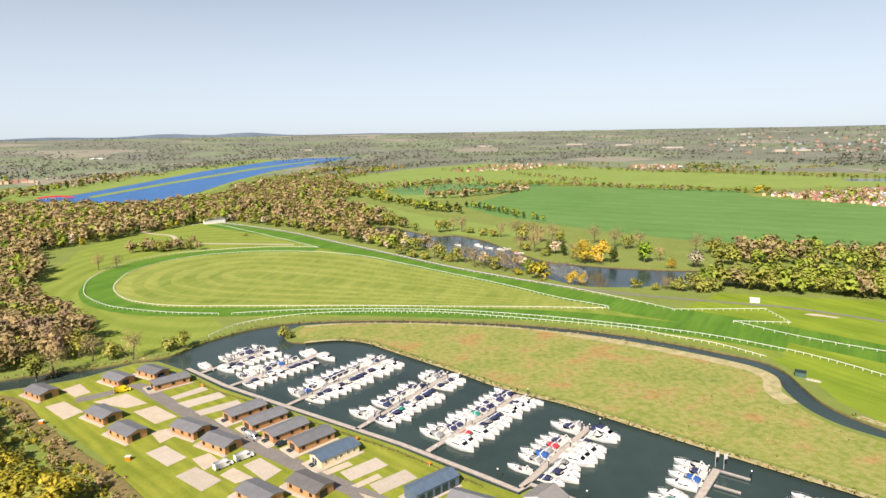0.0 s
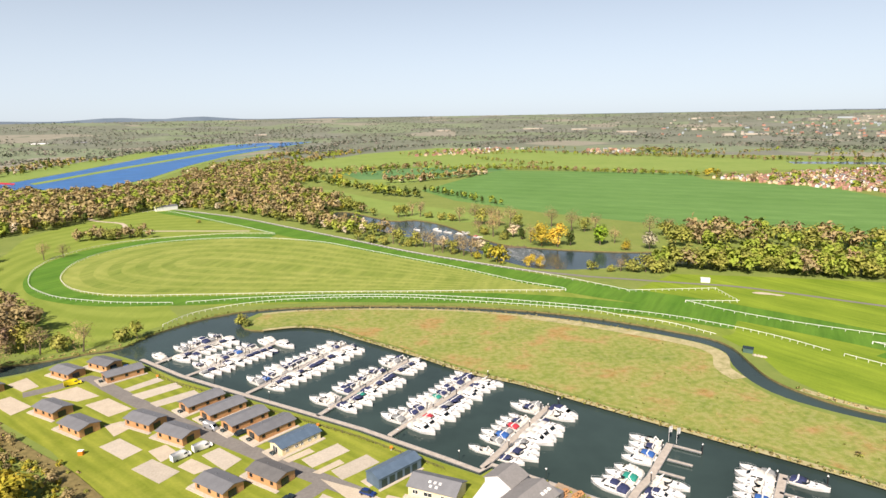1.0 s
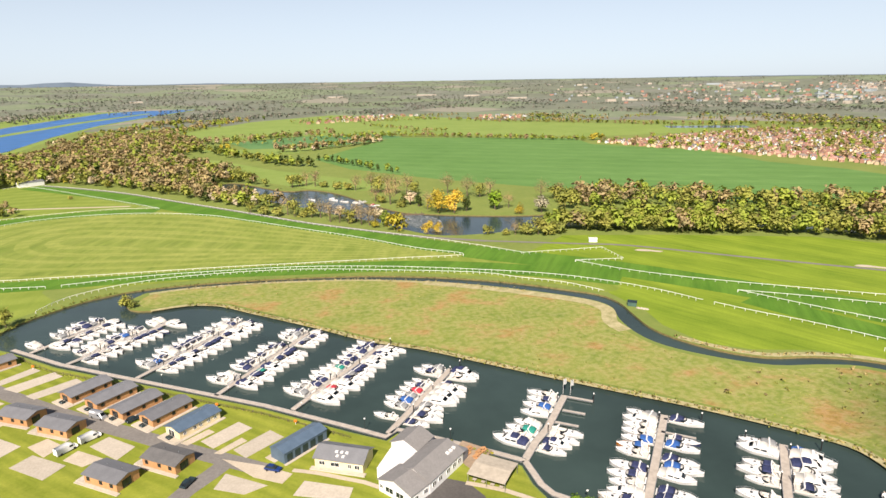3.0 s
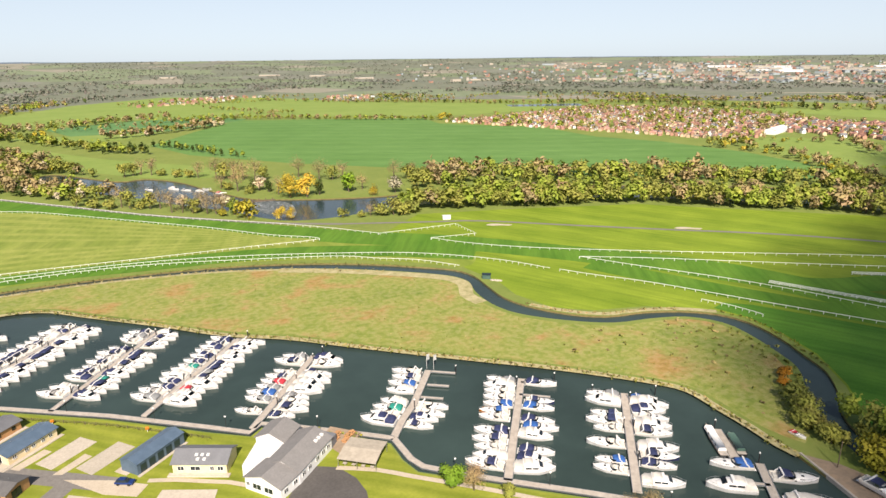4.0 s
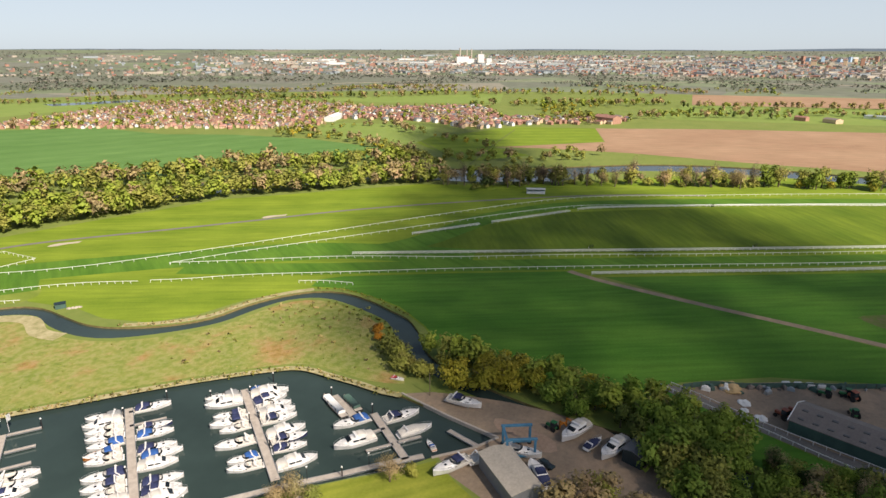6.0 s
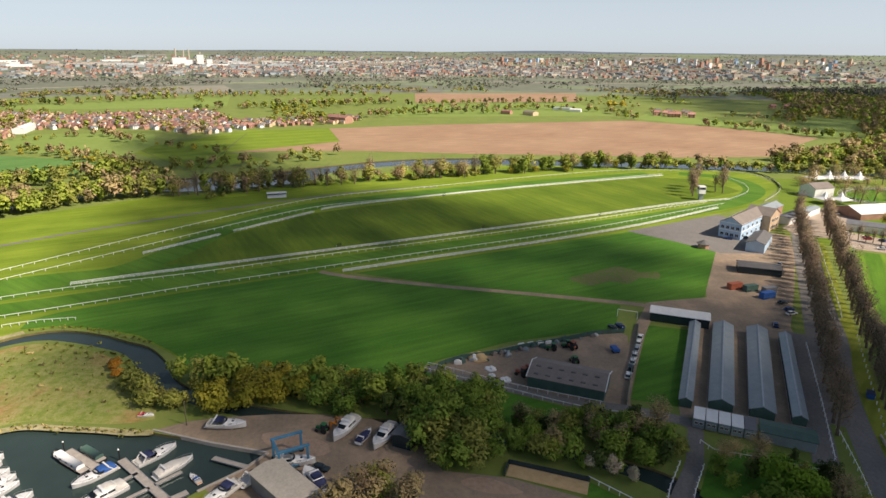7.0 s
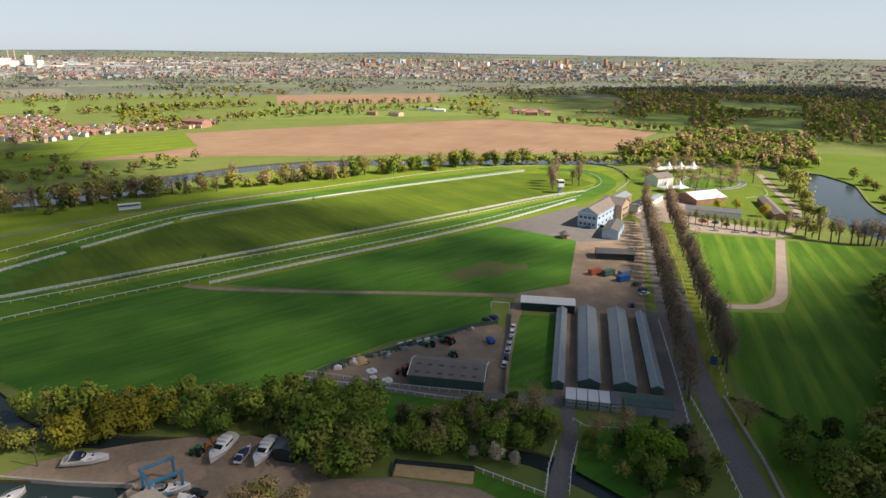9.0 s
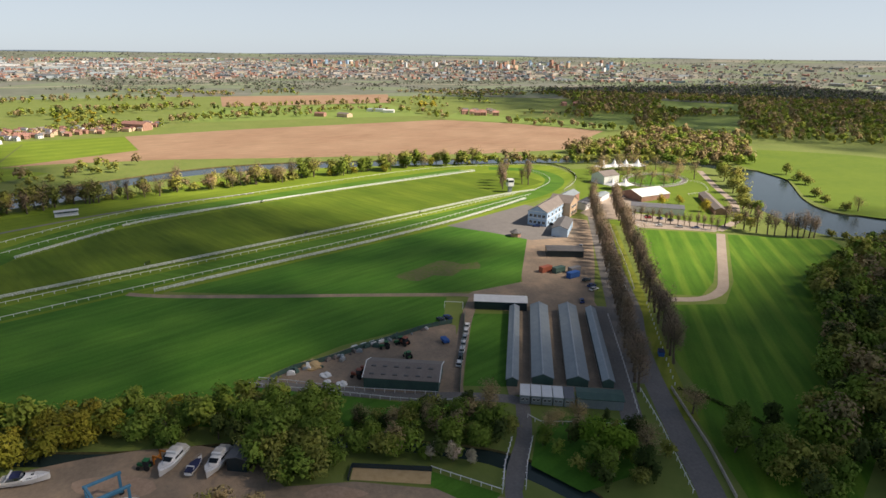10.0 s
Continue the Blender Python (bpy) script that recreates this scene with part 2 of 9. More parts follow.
M["teal"] = plain("green_canvas", (0.02, 0.25, 0.2), 0.8, wear=0.2, size=0.8)
M["greycanvas"] = plain("grey_canvas", (0.25, 0.26, 0.27), 0.8, wear=0.2, size=0.8)
M["black"] = plain("black_plastic", (0.02, 0.02, 0.022), 0.5)
M["glass"], _n, _l, _b = shader("dark_window_glass", 0.06, 0.0, 0.6)
_b.inputs["Base Color"].default_value = (0.02, 0.028, 0.035, 1)
M["metal"] = plain("galvanised_metal", (0.5, 0.52, 0.53), 0.4, 0.8, wear=0.2)
M["cedar"] = surface("cedar_cladding", [(0.3, (0.4, 0.205, 0.09)), (0.7, (0.58, 0.32, 0.155))], 2.2, [(0.3, (0.36, 0.19, 0.085)), (0.7, (0.56, 0.31, 0.15))], 0.3, rough=0.7, local=True, vary=0.15)
M["creamwall"] = surface("cream_cladding", [(0.3, (0.68, 0.56, 0.34)), (0.7, (0.8, 0.68, 0.45))], 2.0, rough=0.7, local=True)
M["whitewall"] = surface("white_render", [(0.3, (0.7, 0.7, 0.7)), (0.7, (0.82, 0.82, 0.81))], 2.0, rough=0.8, local=True)
M["greyroof"] = surface("grey_roof_sheet", [(0.3, (0.13, 0.135, 0.15)), (0.7, (0.2, 0.205, 0.225))], 2.5, [(0.3, (0.14, 0.145, 0.16)), (0.7, (0.19, 0.195, 0.21))], 0.4, rough=0.6, local=True, vary=0.15)
M["darkroof"] = surface("dark_slate_roof", [(0.3, (0.1, 0.1, 0.105)), (0.7, (0.17, 0.165, 0.165))], 2.5, [(0.3, (0.1, 0.1, 0.1)), (0.7, (0.16, 0.155, 0.155))], 0.4, rough=0.75, local=True)
M["blueroof"] = surface("blue_grey_roof_sheet", [(0.3, (0.075, 0.115, 0.17)), (0.7, (0.11, 0.16, 0.23))], 2.0, rough=0.45, local=True)
M["clubroof"] = surface("grey_felt_roof", [(0.3, (0.19, 0.185, 0.185)), (0.7, (0.26, 0.25, 0.25))], 2.5, [(0.3, (0.18, 0.175, 0.175)), (0.7, (0.27, 0.26, 0.255))], 0.5, rough=0.8, local=True)
M["asphalt"] = surface("dark_asphalt", [(0.3, (0.075, 0.07, 0.068)), (0.7, (0.12, 0.112, 0.108))], 5, [(0.3, (0.07, 0.066, 0.064)), (0.7, (0.13, 0.12, 0.115))], 0.7, rough=0.9, bump=0.2)
M["awning"] = plain("tan_awning_cloth", (0.44, 0.39, 0.32), 0.85, wear=0.2, size=1.2)
M["steelroof"] = surface("pale_steel_roof", [(0.3, (0.25, 0.3, 0.33)), (0.7, (0.36, 0.41, 0.44))], 3.0, [(0.3, (0.24, 0.29, 0.31)), (0.7, (0.38, 0.42, 0.44))], 0.5, rough=0.5, local=True, vary=0.2)
M["brownroof"] = surface("brown_sheet_roof", [(0.3, (0.18, 0.15, 0.135)), (0.7, (0.27, 0.235, 0.21))], 3.0, [(0.3, (0.17, 0.145, 0.13)), (0.7, (0.26, 0.23, 0.205))], 0.5, rough=0.8, local=True)
M["greenwall"] = surface("green_sheet_wall", [(0.3, (0.05, 0.1, 0.085)), (0.7, (0.075, 0.14, 0.115))], 2.0, rough=0.6, local=True)
M["brick"] = surface("red_brick", [(0.3, (0.34, 0.18, 0.13)), (0.7, (0.46, 0.27, 0.2))], 3.0, rough=0.9, local=True, vary=0.2)
M["buff"] = surface("buff_brick", [(0.3, (0.5, 0.36, 0.24)), (0.7, (0.62, 0.47, 0.33))], 3.0, rough=0.9, local=True, vary=0.2)
M["tile"] = surface("clay_tile_roof", [(0.3, (0.34, 0.165, 0.13)), (0.7, (0.49, 0.275, 0.225))], 3.0, rough=0.85, local=True, vary=0.3)
M["paleblue"] = surface("pale_blue_cladding", [(0.3, (0.36, 0.5, 0.66)), (0.7, (0.45, 0.6, 0.76))], 3.0, rough=0.6, local=True)
M["hoistblue"] = plain("blue_hoist_steel", (0.06, 0.2, 0.33), 0.45, wear=0.25)
M["tractor"] = plain("green_tractor_paint", (0.02, 0.16, 0.05), 0.4)
M["rust"] = plain("rust_red_paint", (0.38, 0.11, 0.06), 0.6, wear=0.3)
M["orange"] = plain("orange_paint", (0.6, 0.2, 0.02), 0.5)
M["yellow"] = plain("yellow_paint", (0.75, 0.6, 0.01), 0.4)
M["carblue"] = plain("blue_car_paint", (0.02, 0.05, 0.2), 0.25, 0.2)
M["cardark"] = plain("dark_car_paint", (0.03, 0.05, 0.06), 0.25, 0.2)
M["carsilver"] = plain("silver_car_paint", (0.45, 0.47, 0.5), 0.3, 0.5)
M["rubber"] = plain("tyre_rubber", (0.02, 0.02, 0.02), 0.85)
M["bark"] = surface("bark", [(0.3, (0.09, 0.07, 0.05)), (0.7, (0.18, 0.14, 0.1))], 0.6, rough=0.95, local=True)
M["leaf_green"] = foliage("spring_green_leaves", (0.165, 0.24, 0.04), (0.31, 0.375, 0.08), leaf=0.22)
M["leaf_fresh"] = foliage("fresh_bright_leaves", (0.15, 0.28, 0.025), (0.28, 0.42, 0.06), leaf=0.25)
M["leaf_gold"] = foliage("golden_willow_leaves", (0.5, 0.39, 0.045), (0.72, 0.57, 0.11), leaf=0.25)
M["leaf_yellow"] = foliage("yellow_green_leaves", (0.26, 0.255, 0.03), (0.45, 0.4, 0.07), leaf=0.22)
M["earth"] = surface("pinkish_bare_earth", [(0.3, (0.36, 0.24, 0.16)), (0.7, (0.5, 0.35, 0.25))], 4, [(0.3, (0.3, 0.21, 0.15)), (0.7, (0.48, 0.35, 0.26))], 1.0, rough=0.95, bump=0.4)
M["worn"] = surface("worn_turf", [(0.36, (0.095, 0.17, 0.02)), (0.5, (0.15, 0.14, 0.06)), (0.64, (0.1, 0.18, 0.022))], 9, [(0.4, (0.1, 0.17, 0.02)), (0.65, (0.18, 0.15, 0.08))], 2.0, rough=0.95)
M["leaf_dark"] = foliage("dark_evergreen_leaves", (0.05, 0.08, 0.022), (0.1, 0.14, 0.045), leaf=0.15)
M["leaf_deep"] = foliage("deep_olive_leaves", (0.12, 0.2, 0.03), (0.26, 0.36, 0.075), leaf=0.2)
# woods far off: haze is put into these two greyed base colours
M["haze_twig"] = foliage("hazed_brown_woods", (0.18, 0.175, 0.17), (0.29, 0.27, 0.26), vary=0.1, size=12.0)
M["haze_leaf"] = foliage("hazed_green_woods", (0.125, 0.15, 0.13), (0.21, 0.235, 0.19), vary=0.1, size=12.0)
M["twig"] = foliage("budding_brown_twigs", (0.3, 0.23, 0.13), (0.47, 0.375, 0.23), leaf=0.15)
M["twig_olive"] = foliage("olive_budding_twigs", (0.22, 0.24, 0.055), (0.4, 0.405, 0.12), leaf=0.18)
M["twig_dark"] = foliage("dark_bare_twigs", (0.19, 0.145, 0.115), (0.31, 0.24, 0.19), leaf=0.15)
M["foam"] = surface("weir_foam", [(0.56, (0.06, 0.08, 0.085)), (0.7, (0.5, 0.52, 0.52))], 5, [(0.48, (0.06, 0.08, 0.085)), (0.66, (0.6, 0.62, 0.62))], 1.2, rough=0.5)
M["dry_reed"] = foliage("dry_reed_stems", (0.3, 0.26, 0.11), (0.46, 0.39, 0.2))
M["blossom"] = foliage("white_blossom", (0.42, 0.36, 0.28), (0.62, 0.56, 0.47))
M["bush_orange"] = foliage("orange_shrub", (0.4, 0.17, 0.02), (0.55, 0.28, 0.05))

# ---------------------------------------------------------------- mesh helpers
def mesh_of(name, bm, mats):
    me = bpy.data.meshes.new(name)
    bm.to_mesh(me)
    bm.free()
    for m in mats if isinstance(mats, (list, tuple)) else [mats]:
        me.materials.append(m)
    return me


def part(name, bm, material, parent=None, label=""):
    ob = new(name, mesh_of(name, bm, material))
    if parent is not None:
        ob.parent = parent
    return tagged(ob, label)


def piece(name, mesh, parent, m):
    """An object of its own on a shared mesh."""
    ob = new(name, mesh)
    ob.parent = parent
    ob.matrix_local = m
    return ob


def thing(name, label, category, m=None, group="", kind=""):
    ob = new(name)
    ob.empty_display_size = 0.5
    if m is not None:
        ob.matrix_world = m
    return tagged(ob, label, category, group, kind)


def raw_mesh(name, verts, faces, mats):
    me = bpy.data.meshes.new(name)
    me.from_pydata([tuple(v) for v in verts], [], [tuple(f) for f in faces])
    for m in mats if isinstance(mats, (list, tuple)) else [mats]:
        me.materials.append(m)
    return me


def quads_mesh(name, v, mats, per=4, facing=None):
    """A mesh of separate quads from an array of n x 4 corners; facing: a smooth normal for each quad."""
    v = np.asarray(v, np.float32).reshape(-1, 3)
    n = len(v) // per
    me = bpy.data.meshes.new(name)
    me.vertices.add(len(v))
    me.vertices.foreach_set("co", v.ravel())
    me.loops.add(len(v))
    me.loops.foreach_set("vertex_index", np.arange(len(v), dtype=np.int32))
    me.polygons.add(n)
    me.polygons.foreach_set("loop_start", np.arange(0, len(v), per, dtype=np.int32))
    me.update(calc_edges=True)
    if facing is not None:
        me.polygons.foreach_set("use_smooth", np.ones(n, bool))
        me.normals_split_custom_set_from_vertices(np.repeat(np.asarray(facing, np.float32), per, 0))
    for m in mats if isinstance(mats, (list, tuple)) else [mats]:
        me.materials.append(m)
    return me


def box(bm, x0, x1, y0, y1, z0, z1, bevel=0.0, taper=0.0, slot=0):
    cx, cy, t = (x0 + x1) / 2, (y0 + y1) / 2, 1 - taper
    c = [(x0, y0, z0), (x1, y0, z0), (x1, y1, z0), (x0, y1, z0)]
    c += [(cx + (x - cx) * t, cy + (y - cy) * t, z1) for x, y, _ in c]
    v = [bm.verts.new(p) for p in c]
    fs = [bm.faces.new([v[i] for i in f]) for f in ((3, 2, 1, 0), (4, 5, 6, 7), (0, 1, 5, 4), (1, 2, 6, 5), (2, 3, 7, 6), (3, 0, 4, 7))]
    for f in fs:
        f.material_index = slot
    if bevel:
        es = {e for f in fs for e in f.edges}
        bmesh.ops.bevel(bm, geom=list(es), offset=bevel, segments=1, affect="EDGES")
    return bm


def prism(bm, pts, z0, z1, slot=0):
    lo = [bm.verts.new((x, y, z0)) for x, y in pts]
    hi = [bm.verts.new((x, y, z1)) for x, y in pts]
    n = len(pts)
    fs = [bm.faces.new(hi), bm.faces.new(lo[::-1])]
    fs += [bm.faces.new((lo[i], lo[(i + 1) % n], hi[(i + 1) % n], hi[i])) for i in range(n)]
    for f in fs:
        f.material_index = slot
    return bm


def tube(bm, a, b, r0, r1, n=6, slot=0):
    a, b = Vector(a), Vector(b)
    q = (b - a).to_track_quat("Z", "Y")
    ra = [bm.verts.new(a + q @ Vector((math.cos(k * math.tau / n) * r0, math.sin(k * math.tau / n) * r0, 0))) for k in range(n)]
    rb = [bm.verts.new(b + q @ Vector((math.cos(k * math.tau / n) * r1, math.sin(k * math.tau / n) * r1, 0))) for k in range(n)]
    for k in range(n):
        f = bm.faces.new((ra[k], ra[(k + 1) % n], rb[(k + 1) % n], rb[k]))
        f.material_index = slot
    bm.faces.new(ra[::-1]).material_index = slot
    bm.faces.new(rb).material_index = slot
    return bm


def rail_between(bm, a, b, w, h, slot=0):
    """A bar of width w and height h whose top runs from a to b."""
    a, b = Vector(a), Vector(b)
    d = (b - a)
    if d.length < 1e-4:
        return bm
    s = Vector((-d.y, d.x, 0)).normalized() * w / 2
    up = Vector((0, 0, h))
    v = [bm.verts.new(p) for p in (a - s - up, a + s - up, b + s - up, b - s - up, a - s, a + s, b + s, b - s)]
    for f in ((3, 2, 1, 0), (4, 5, 6, 7), (0, 1, 5, 4), (1, 2, 6, 5), (2, 3, 7, 6), (3, 0, 4, 7)):
        bm.faces.new([v[i] for i in f]).material_index = slot
    return bm


def sweep(bm, line, z, w, h, base=Vector((0, 0, 0))):
    """One unbroken bar of width w and height h along a line, its top at z."""
    a, b = offset_line(line, w / 2), offset_line(line, -w / 2)
    rows = [[bm.verts.new(Vector(q) - base) for q in ((*p, z - h), (*r, z - h), (*r, z), (*p, z))] for p, r in zip(a, b)]
    for p, r in zip(rows, rows[1:]):
        for i in range(4):
            bm.faces.new((p[i], r[i], r[(i + 1) % 4], p[(i + 1) % 4]))
    bm.faces.new(rows[0])
    bm.faces.new(rows[-1][::-1])
    bmesh.ops.recalc_face_normals(bm, faces=bm.faces)
    return bm


def smooth(pts, closed=False, step=5.0):
    """A Catmull-Rom line through the points, at about the step."""
    p = [Vector((*q[:2], 0)) for q in pts]
    n = len(p)
    out = []
    for i in range(n if closed else n - 1):
        if closed:
            a, b, c, d = (p[(i + k) % n] for k in (-1, 0, 1, 2))
        else:
            a, b, c, d = p[max(i - 1, 0)], p[i], p[i + 1], p[min(i + 2, n - 1)]
        m = max(1, int((c - b).length / step))
        for k in range(m):
            t = k / m
            q = 0.5 * (2 * b + (c - a) * t + (2 * a - 5 * b + 4 * c - d) * t * t + (3 * b - a - 3 * c + d) * t ** 3)
            out.append((q.x, q.y))
    if not closed:
        out.append((p[-1].x, p[-1].y))
    return out


def spaced(line, gap):
    """Places along a line at even gaps, with the angle of the line there."""
    out, rest = [], 0.0
    for (ax, ay), (bx, by) in zip(line, line[1:]):
        d = math.hypot(bx - ax, by - ay)
        if d < 1e-6:
            continue
        s = rest
        while s < d:
            out.append((ax + (bx - ax) * s / d, ay + (by - ay) * s / d, math.atan2(by - ay, bx - ax)))
            s += gap
        rest = s - d
    return out


def inside(x, y, poly):
    hit, n = False, len(poly)
    for i in range(n):
        (ax, ay), (bx, by) = poly[i], poly[i - 1]
        if (ay > y) != (by > y) and x < (bx - ax) * (y - ay) / (by - ay) + ax:
            hit = not hit
    return hit


def offset_line(line, d):
    """The line moved d metres to its left."""
    out = []
    for i in range(len(line)):
        a, b = line[max(i - 1, 0)], line[min(i + 1, len(line) - 1)]
        dx, dy = b[0] - a[0], b[1] - a[1]
        k = math.hypot(dx, dy) or 1.0
        out.append((line[i][0] - dy / k * d, line[i][1] + dx / k * d))
    return out


def rise(r):
    """Lifts the far country to fit the camera's view, so its edge meets the horizon."""
    return 0.0 if r < 2600 else 82.0 * ((r - 2600) / 2300) ** 1.15


def far_place(az, el):
    """The place on the ground that the eye sees at an azimuth (degrees, left of ahead) and elevation."""
    lo, hi = 100.0, 4850.0
    want = math.tan(radians(el))
    for _ in range(40):
        r = (lo + hi) / 2
        if (rise(r) - EYE) / r < want:
            lo = r
        else:
            hi = r
    return (-math.sin(radians(az)) * lo, math.cos(radians(az)) * lo, rise(lo))


import itertools
LAYER = itertools.count()


def layer(z):
    """A hair of height of its own, so that no two sheets share a plane."""
    return z + (next(LAYER) % 5) * 0.0011


def flat(name, pts, material, z, label, closed_smooth=True, step=8.0, kind="structure", category="ground"):
    line = smooth(pts, True, step) if closed_smooth else pts
    z = layer(z)
    bm = bmesh.new()
    es = [bm.verts.new((x, y, z)) for x, y in line]
    f = bm.faces.new(es)
    if f.normal.z < 0:
        f.normal_flip()
    f.normal_update()
    bmesh.ops.triangulate(bm, faces=[f])
    for q in bm.faces:
        if q.normal.z < 0:
            q.normal_flip()
    return tagged(part(name, bm, material), label, category, "", kind)


def strip(name, pts, width, material, z, label, step=6.0, kind="structure", category="ground", smoothed=True):
    line = smooth(pts, False, step) if smoothed else pts
    z = layer(z)
    a, b = offset_line(line, width / 2), offset_line(line, -width / 2)
    v = [(x, y, z) for x, y in a] + [(x, y, z) for x, y in b]
    n = len(a)
    me = raw_mesh(name, v, [(n + i, n + i + 1, i + 1, i) for i in range(n - 1)], material)
    return tagged(new(name, me), label, category, "", kind)


# ---------------------------------------------------------------- ground, with the water cut into it
CREEK_N = [(-240, 210), (-210, 224), (-178, 238), (-164, 245), (-148, 249.5), (-135, 256), (-120.5, 263), (-115, 276), (-107.5, 287), (-97, 299), (-87.5, 305)]
STREAM_N = [(-77, 309.3), (-54.3, 311.9), (-25.1, 311.1), (4, 307.5), (32.2, 302), (58.8, 293), (83, 281.4), (104, 267.6), (115.5, 258),
            (129, 246), (133.3, 234), (132, 219), (131, 205.6), (134, 193.4), (143, 179), (155, 169.5), (170, 166), (183.4, 160),
            (193.5, 151), (197.3, 140.5), (195, 126), (190, 113.6), (186, 104), (177, 94.4), (164, 84)]
STREAM_WOOD = [(155, 66), (149, 42), (147, 19), (146, -2), (142, -18), (135, -33), (128, -48), (116, -60), (104, -66),
               (101, -62), (112, -54), (123, -44), (130.5, -30), (136.5, -16), (140, 1), (141.5, 21), (144, 44), (148, 65)]
STREAM_S = [(156, 84), (160, 91), (170, 99.4), (180, 109), (184, 118), (188.5, 134), (188.5, 145), (181, 155), (168, 160), (153, 163.6), (139, 173.7),
            (127, 187.5), (123, 201), (124, 216), (127.5, 228), (125, 237), (117, 246), (101.6, 259), (81, 273.5), (57.4, 286),
            (31.6, 296), (4, 302.3), (-24.7, 306), (-53.7, 306.5), (-72, 304)]
ISLAND_S = [(-78.5, 293), (-74, 282), (-64.8, 278), (-49.6, 281), (-35.7, 276.5), (-21.7, 263.7), (2.8, 241), (23.5, 220.5), (42, 207.5),
            (58, 193), (79, 174), (93.6, 161.2), (107.7, 149), (121, 136.3), (133, 123.6), (138.5, 115), (138.5, 103), (138.3, 93.4),
            (137.5, 85), (138, 79.5)]
QUAY = [(134.5, 62.8), (131, 47.5), (124, 51.5), (116, 59), (109, 64)]
SHORE = [(101, 72.5), (92, 81.7), (82.3, 91), (68, 103.5), (60.5, 110), (52, 117.5), (50.6, 123.5), (50.6, 131.2), (45, 137), (27, 151.3),
         (22.5, 154.2), (19, 151.4), (9.5, 158.5), (-14.5, 178.2), (-36.5, 193.3), (-64, 211.7), (-85.5, 226.2), (-107.5, 245.5)]
CREEK_S = [(-122.7, 256), (-132, 254.5), (-139, 247), (-146, 239), (-157, 233), (-171, 227), (-205, 214), (-236, 200)]
MARINA = (smooth(CREEK_N + STREAM_N + STREAM_WOOD + STREAM_S, False, 4.0) + smooth(ISLAND_S, False, 4.0) + QUAY + SHORE + smooth(CREEK_S, False, 4.0))
RIVER_N = [(-60, 640), (-10, 575), (12, 575), (36, 545), (56, 492), (75, 452), (92, 440), (123, 425), (160, 414), (200, 412), (243, 408), (321, 368), (403, 318),
           (452, 268), (468, 215), (490, 168), (520, 130), (556, 80), (575, 30), (580, -31), (576, -103), (571, -190), (556, -290), (520, -370), (480, -395), (468, -402)]
POND_L = [(440, -410), (406, -390), (360, -358), (331, -345), (312, -348), (300, -372), (255, -390), (235, -360), (252, -318),
          (268, -300), (283, -292), (315, -297), (344, -305), (385, -331), (440, -372)]
RIVER_S = [(470, -375), (505, -352), (528, -280), (541, -180), (545, -98), (546, -29), (540, 30), (524, 78), (492, 112), (462, 118), (442, 150), (424, 185), (418, 226), (392, 258), (354, 292),
           (290, 338), (220, 372), (160, 376), (130, 372), (114, 370), (88, 373), (72, 389), (56, 419), (28, 456), (-8, 510), (-70, 585)]
RIVER = smooth(RIVER_N + POND_L + RIVER_S, True, 7.0)


def build_ground():
    ring = [(1500 * math.sin(k * math.tau / 144), 1500 * math.cos(k * math.tau / 144)) for k in range(144)]
    coords, edges = [], []
    for loop in (MARINA, RIVER, ring):
        s = len(coords)
        coords += [Vector(p) for p in loop]
        edges += [(s + i, s + (i + 1) % len(loop)) for i in range(len(loop))]
    from mathutils.geometry import delaunay_2d_cdt
    v, _, f, *_ = delaunay_2d_cdt(coords, edges, [], 0, 1e-4)
    faces = []
    for t in f:
        c = (v[t[0]] + v[t[1]] + v[t[2]]) / 3
        if not inside(c.x, c.y, MARINA) and not inside(c.x, c.y, RIVER):
            faces.append(tuple(t))
    verts = [(p.x, p.y, 0.0) for p in v]
    find = {(round(p.x, 2), round(p.y, 2)): i for i, p in enumerate(v)}
    last = [find[(round(x, 2), round(y, 2))] for x, y in ring]
    near = len(faces)
    for r in list(range(1700, 4901, 160)):
        now = []
        for k in range(144):
            a = k * math.tau / 144
            now.append(len(verts))
            verts.append((r * math.sin(a), r * math.cos(a), rise(r)))
        faces += [(last[(k + 1) % 144], last[k], now[k], now[(k + 1) % 144]) for k in range(144)]
        last = now
    me = raw_mesh("ground", verts, faces, [M["meadow"], M["farmland"]])
    for p in me.polygons:
        p.material_index = 0 if p.index < near else 1
    bm = bmesh.new()
    bm.from_mesh(me)
    for q in bm.faces:
        q.normal_update()
        if q.normal.z < 0:
            q.normal_flip()
    bm.to_mesh(me)
    bm.free()
    tagged(new("ground", me), "flat green spring meadow land reaching the horizon", "ground", "", "structure")
    for name, loop, low in (("bank", MARINA, -1.6), ("river_bank", RIVER, -1.6)):
        n = len(loop)
        v = [(x, y, 0.0) for x, y in loop] + [(x, y, low) for x, y in loop]
        me = raw_mesh(name, v, [(i, (i + 1) % n, n + (i + 1) % n, n + i) for i in range(n)], M["bank"])
        tagged(new(name, me), "brown earth bank along the water's edge", "bank", "", "structure")


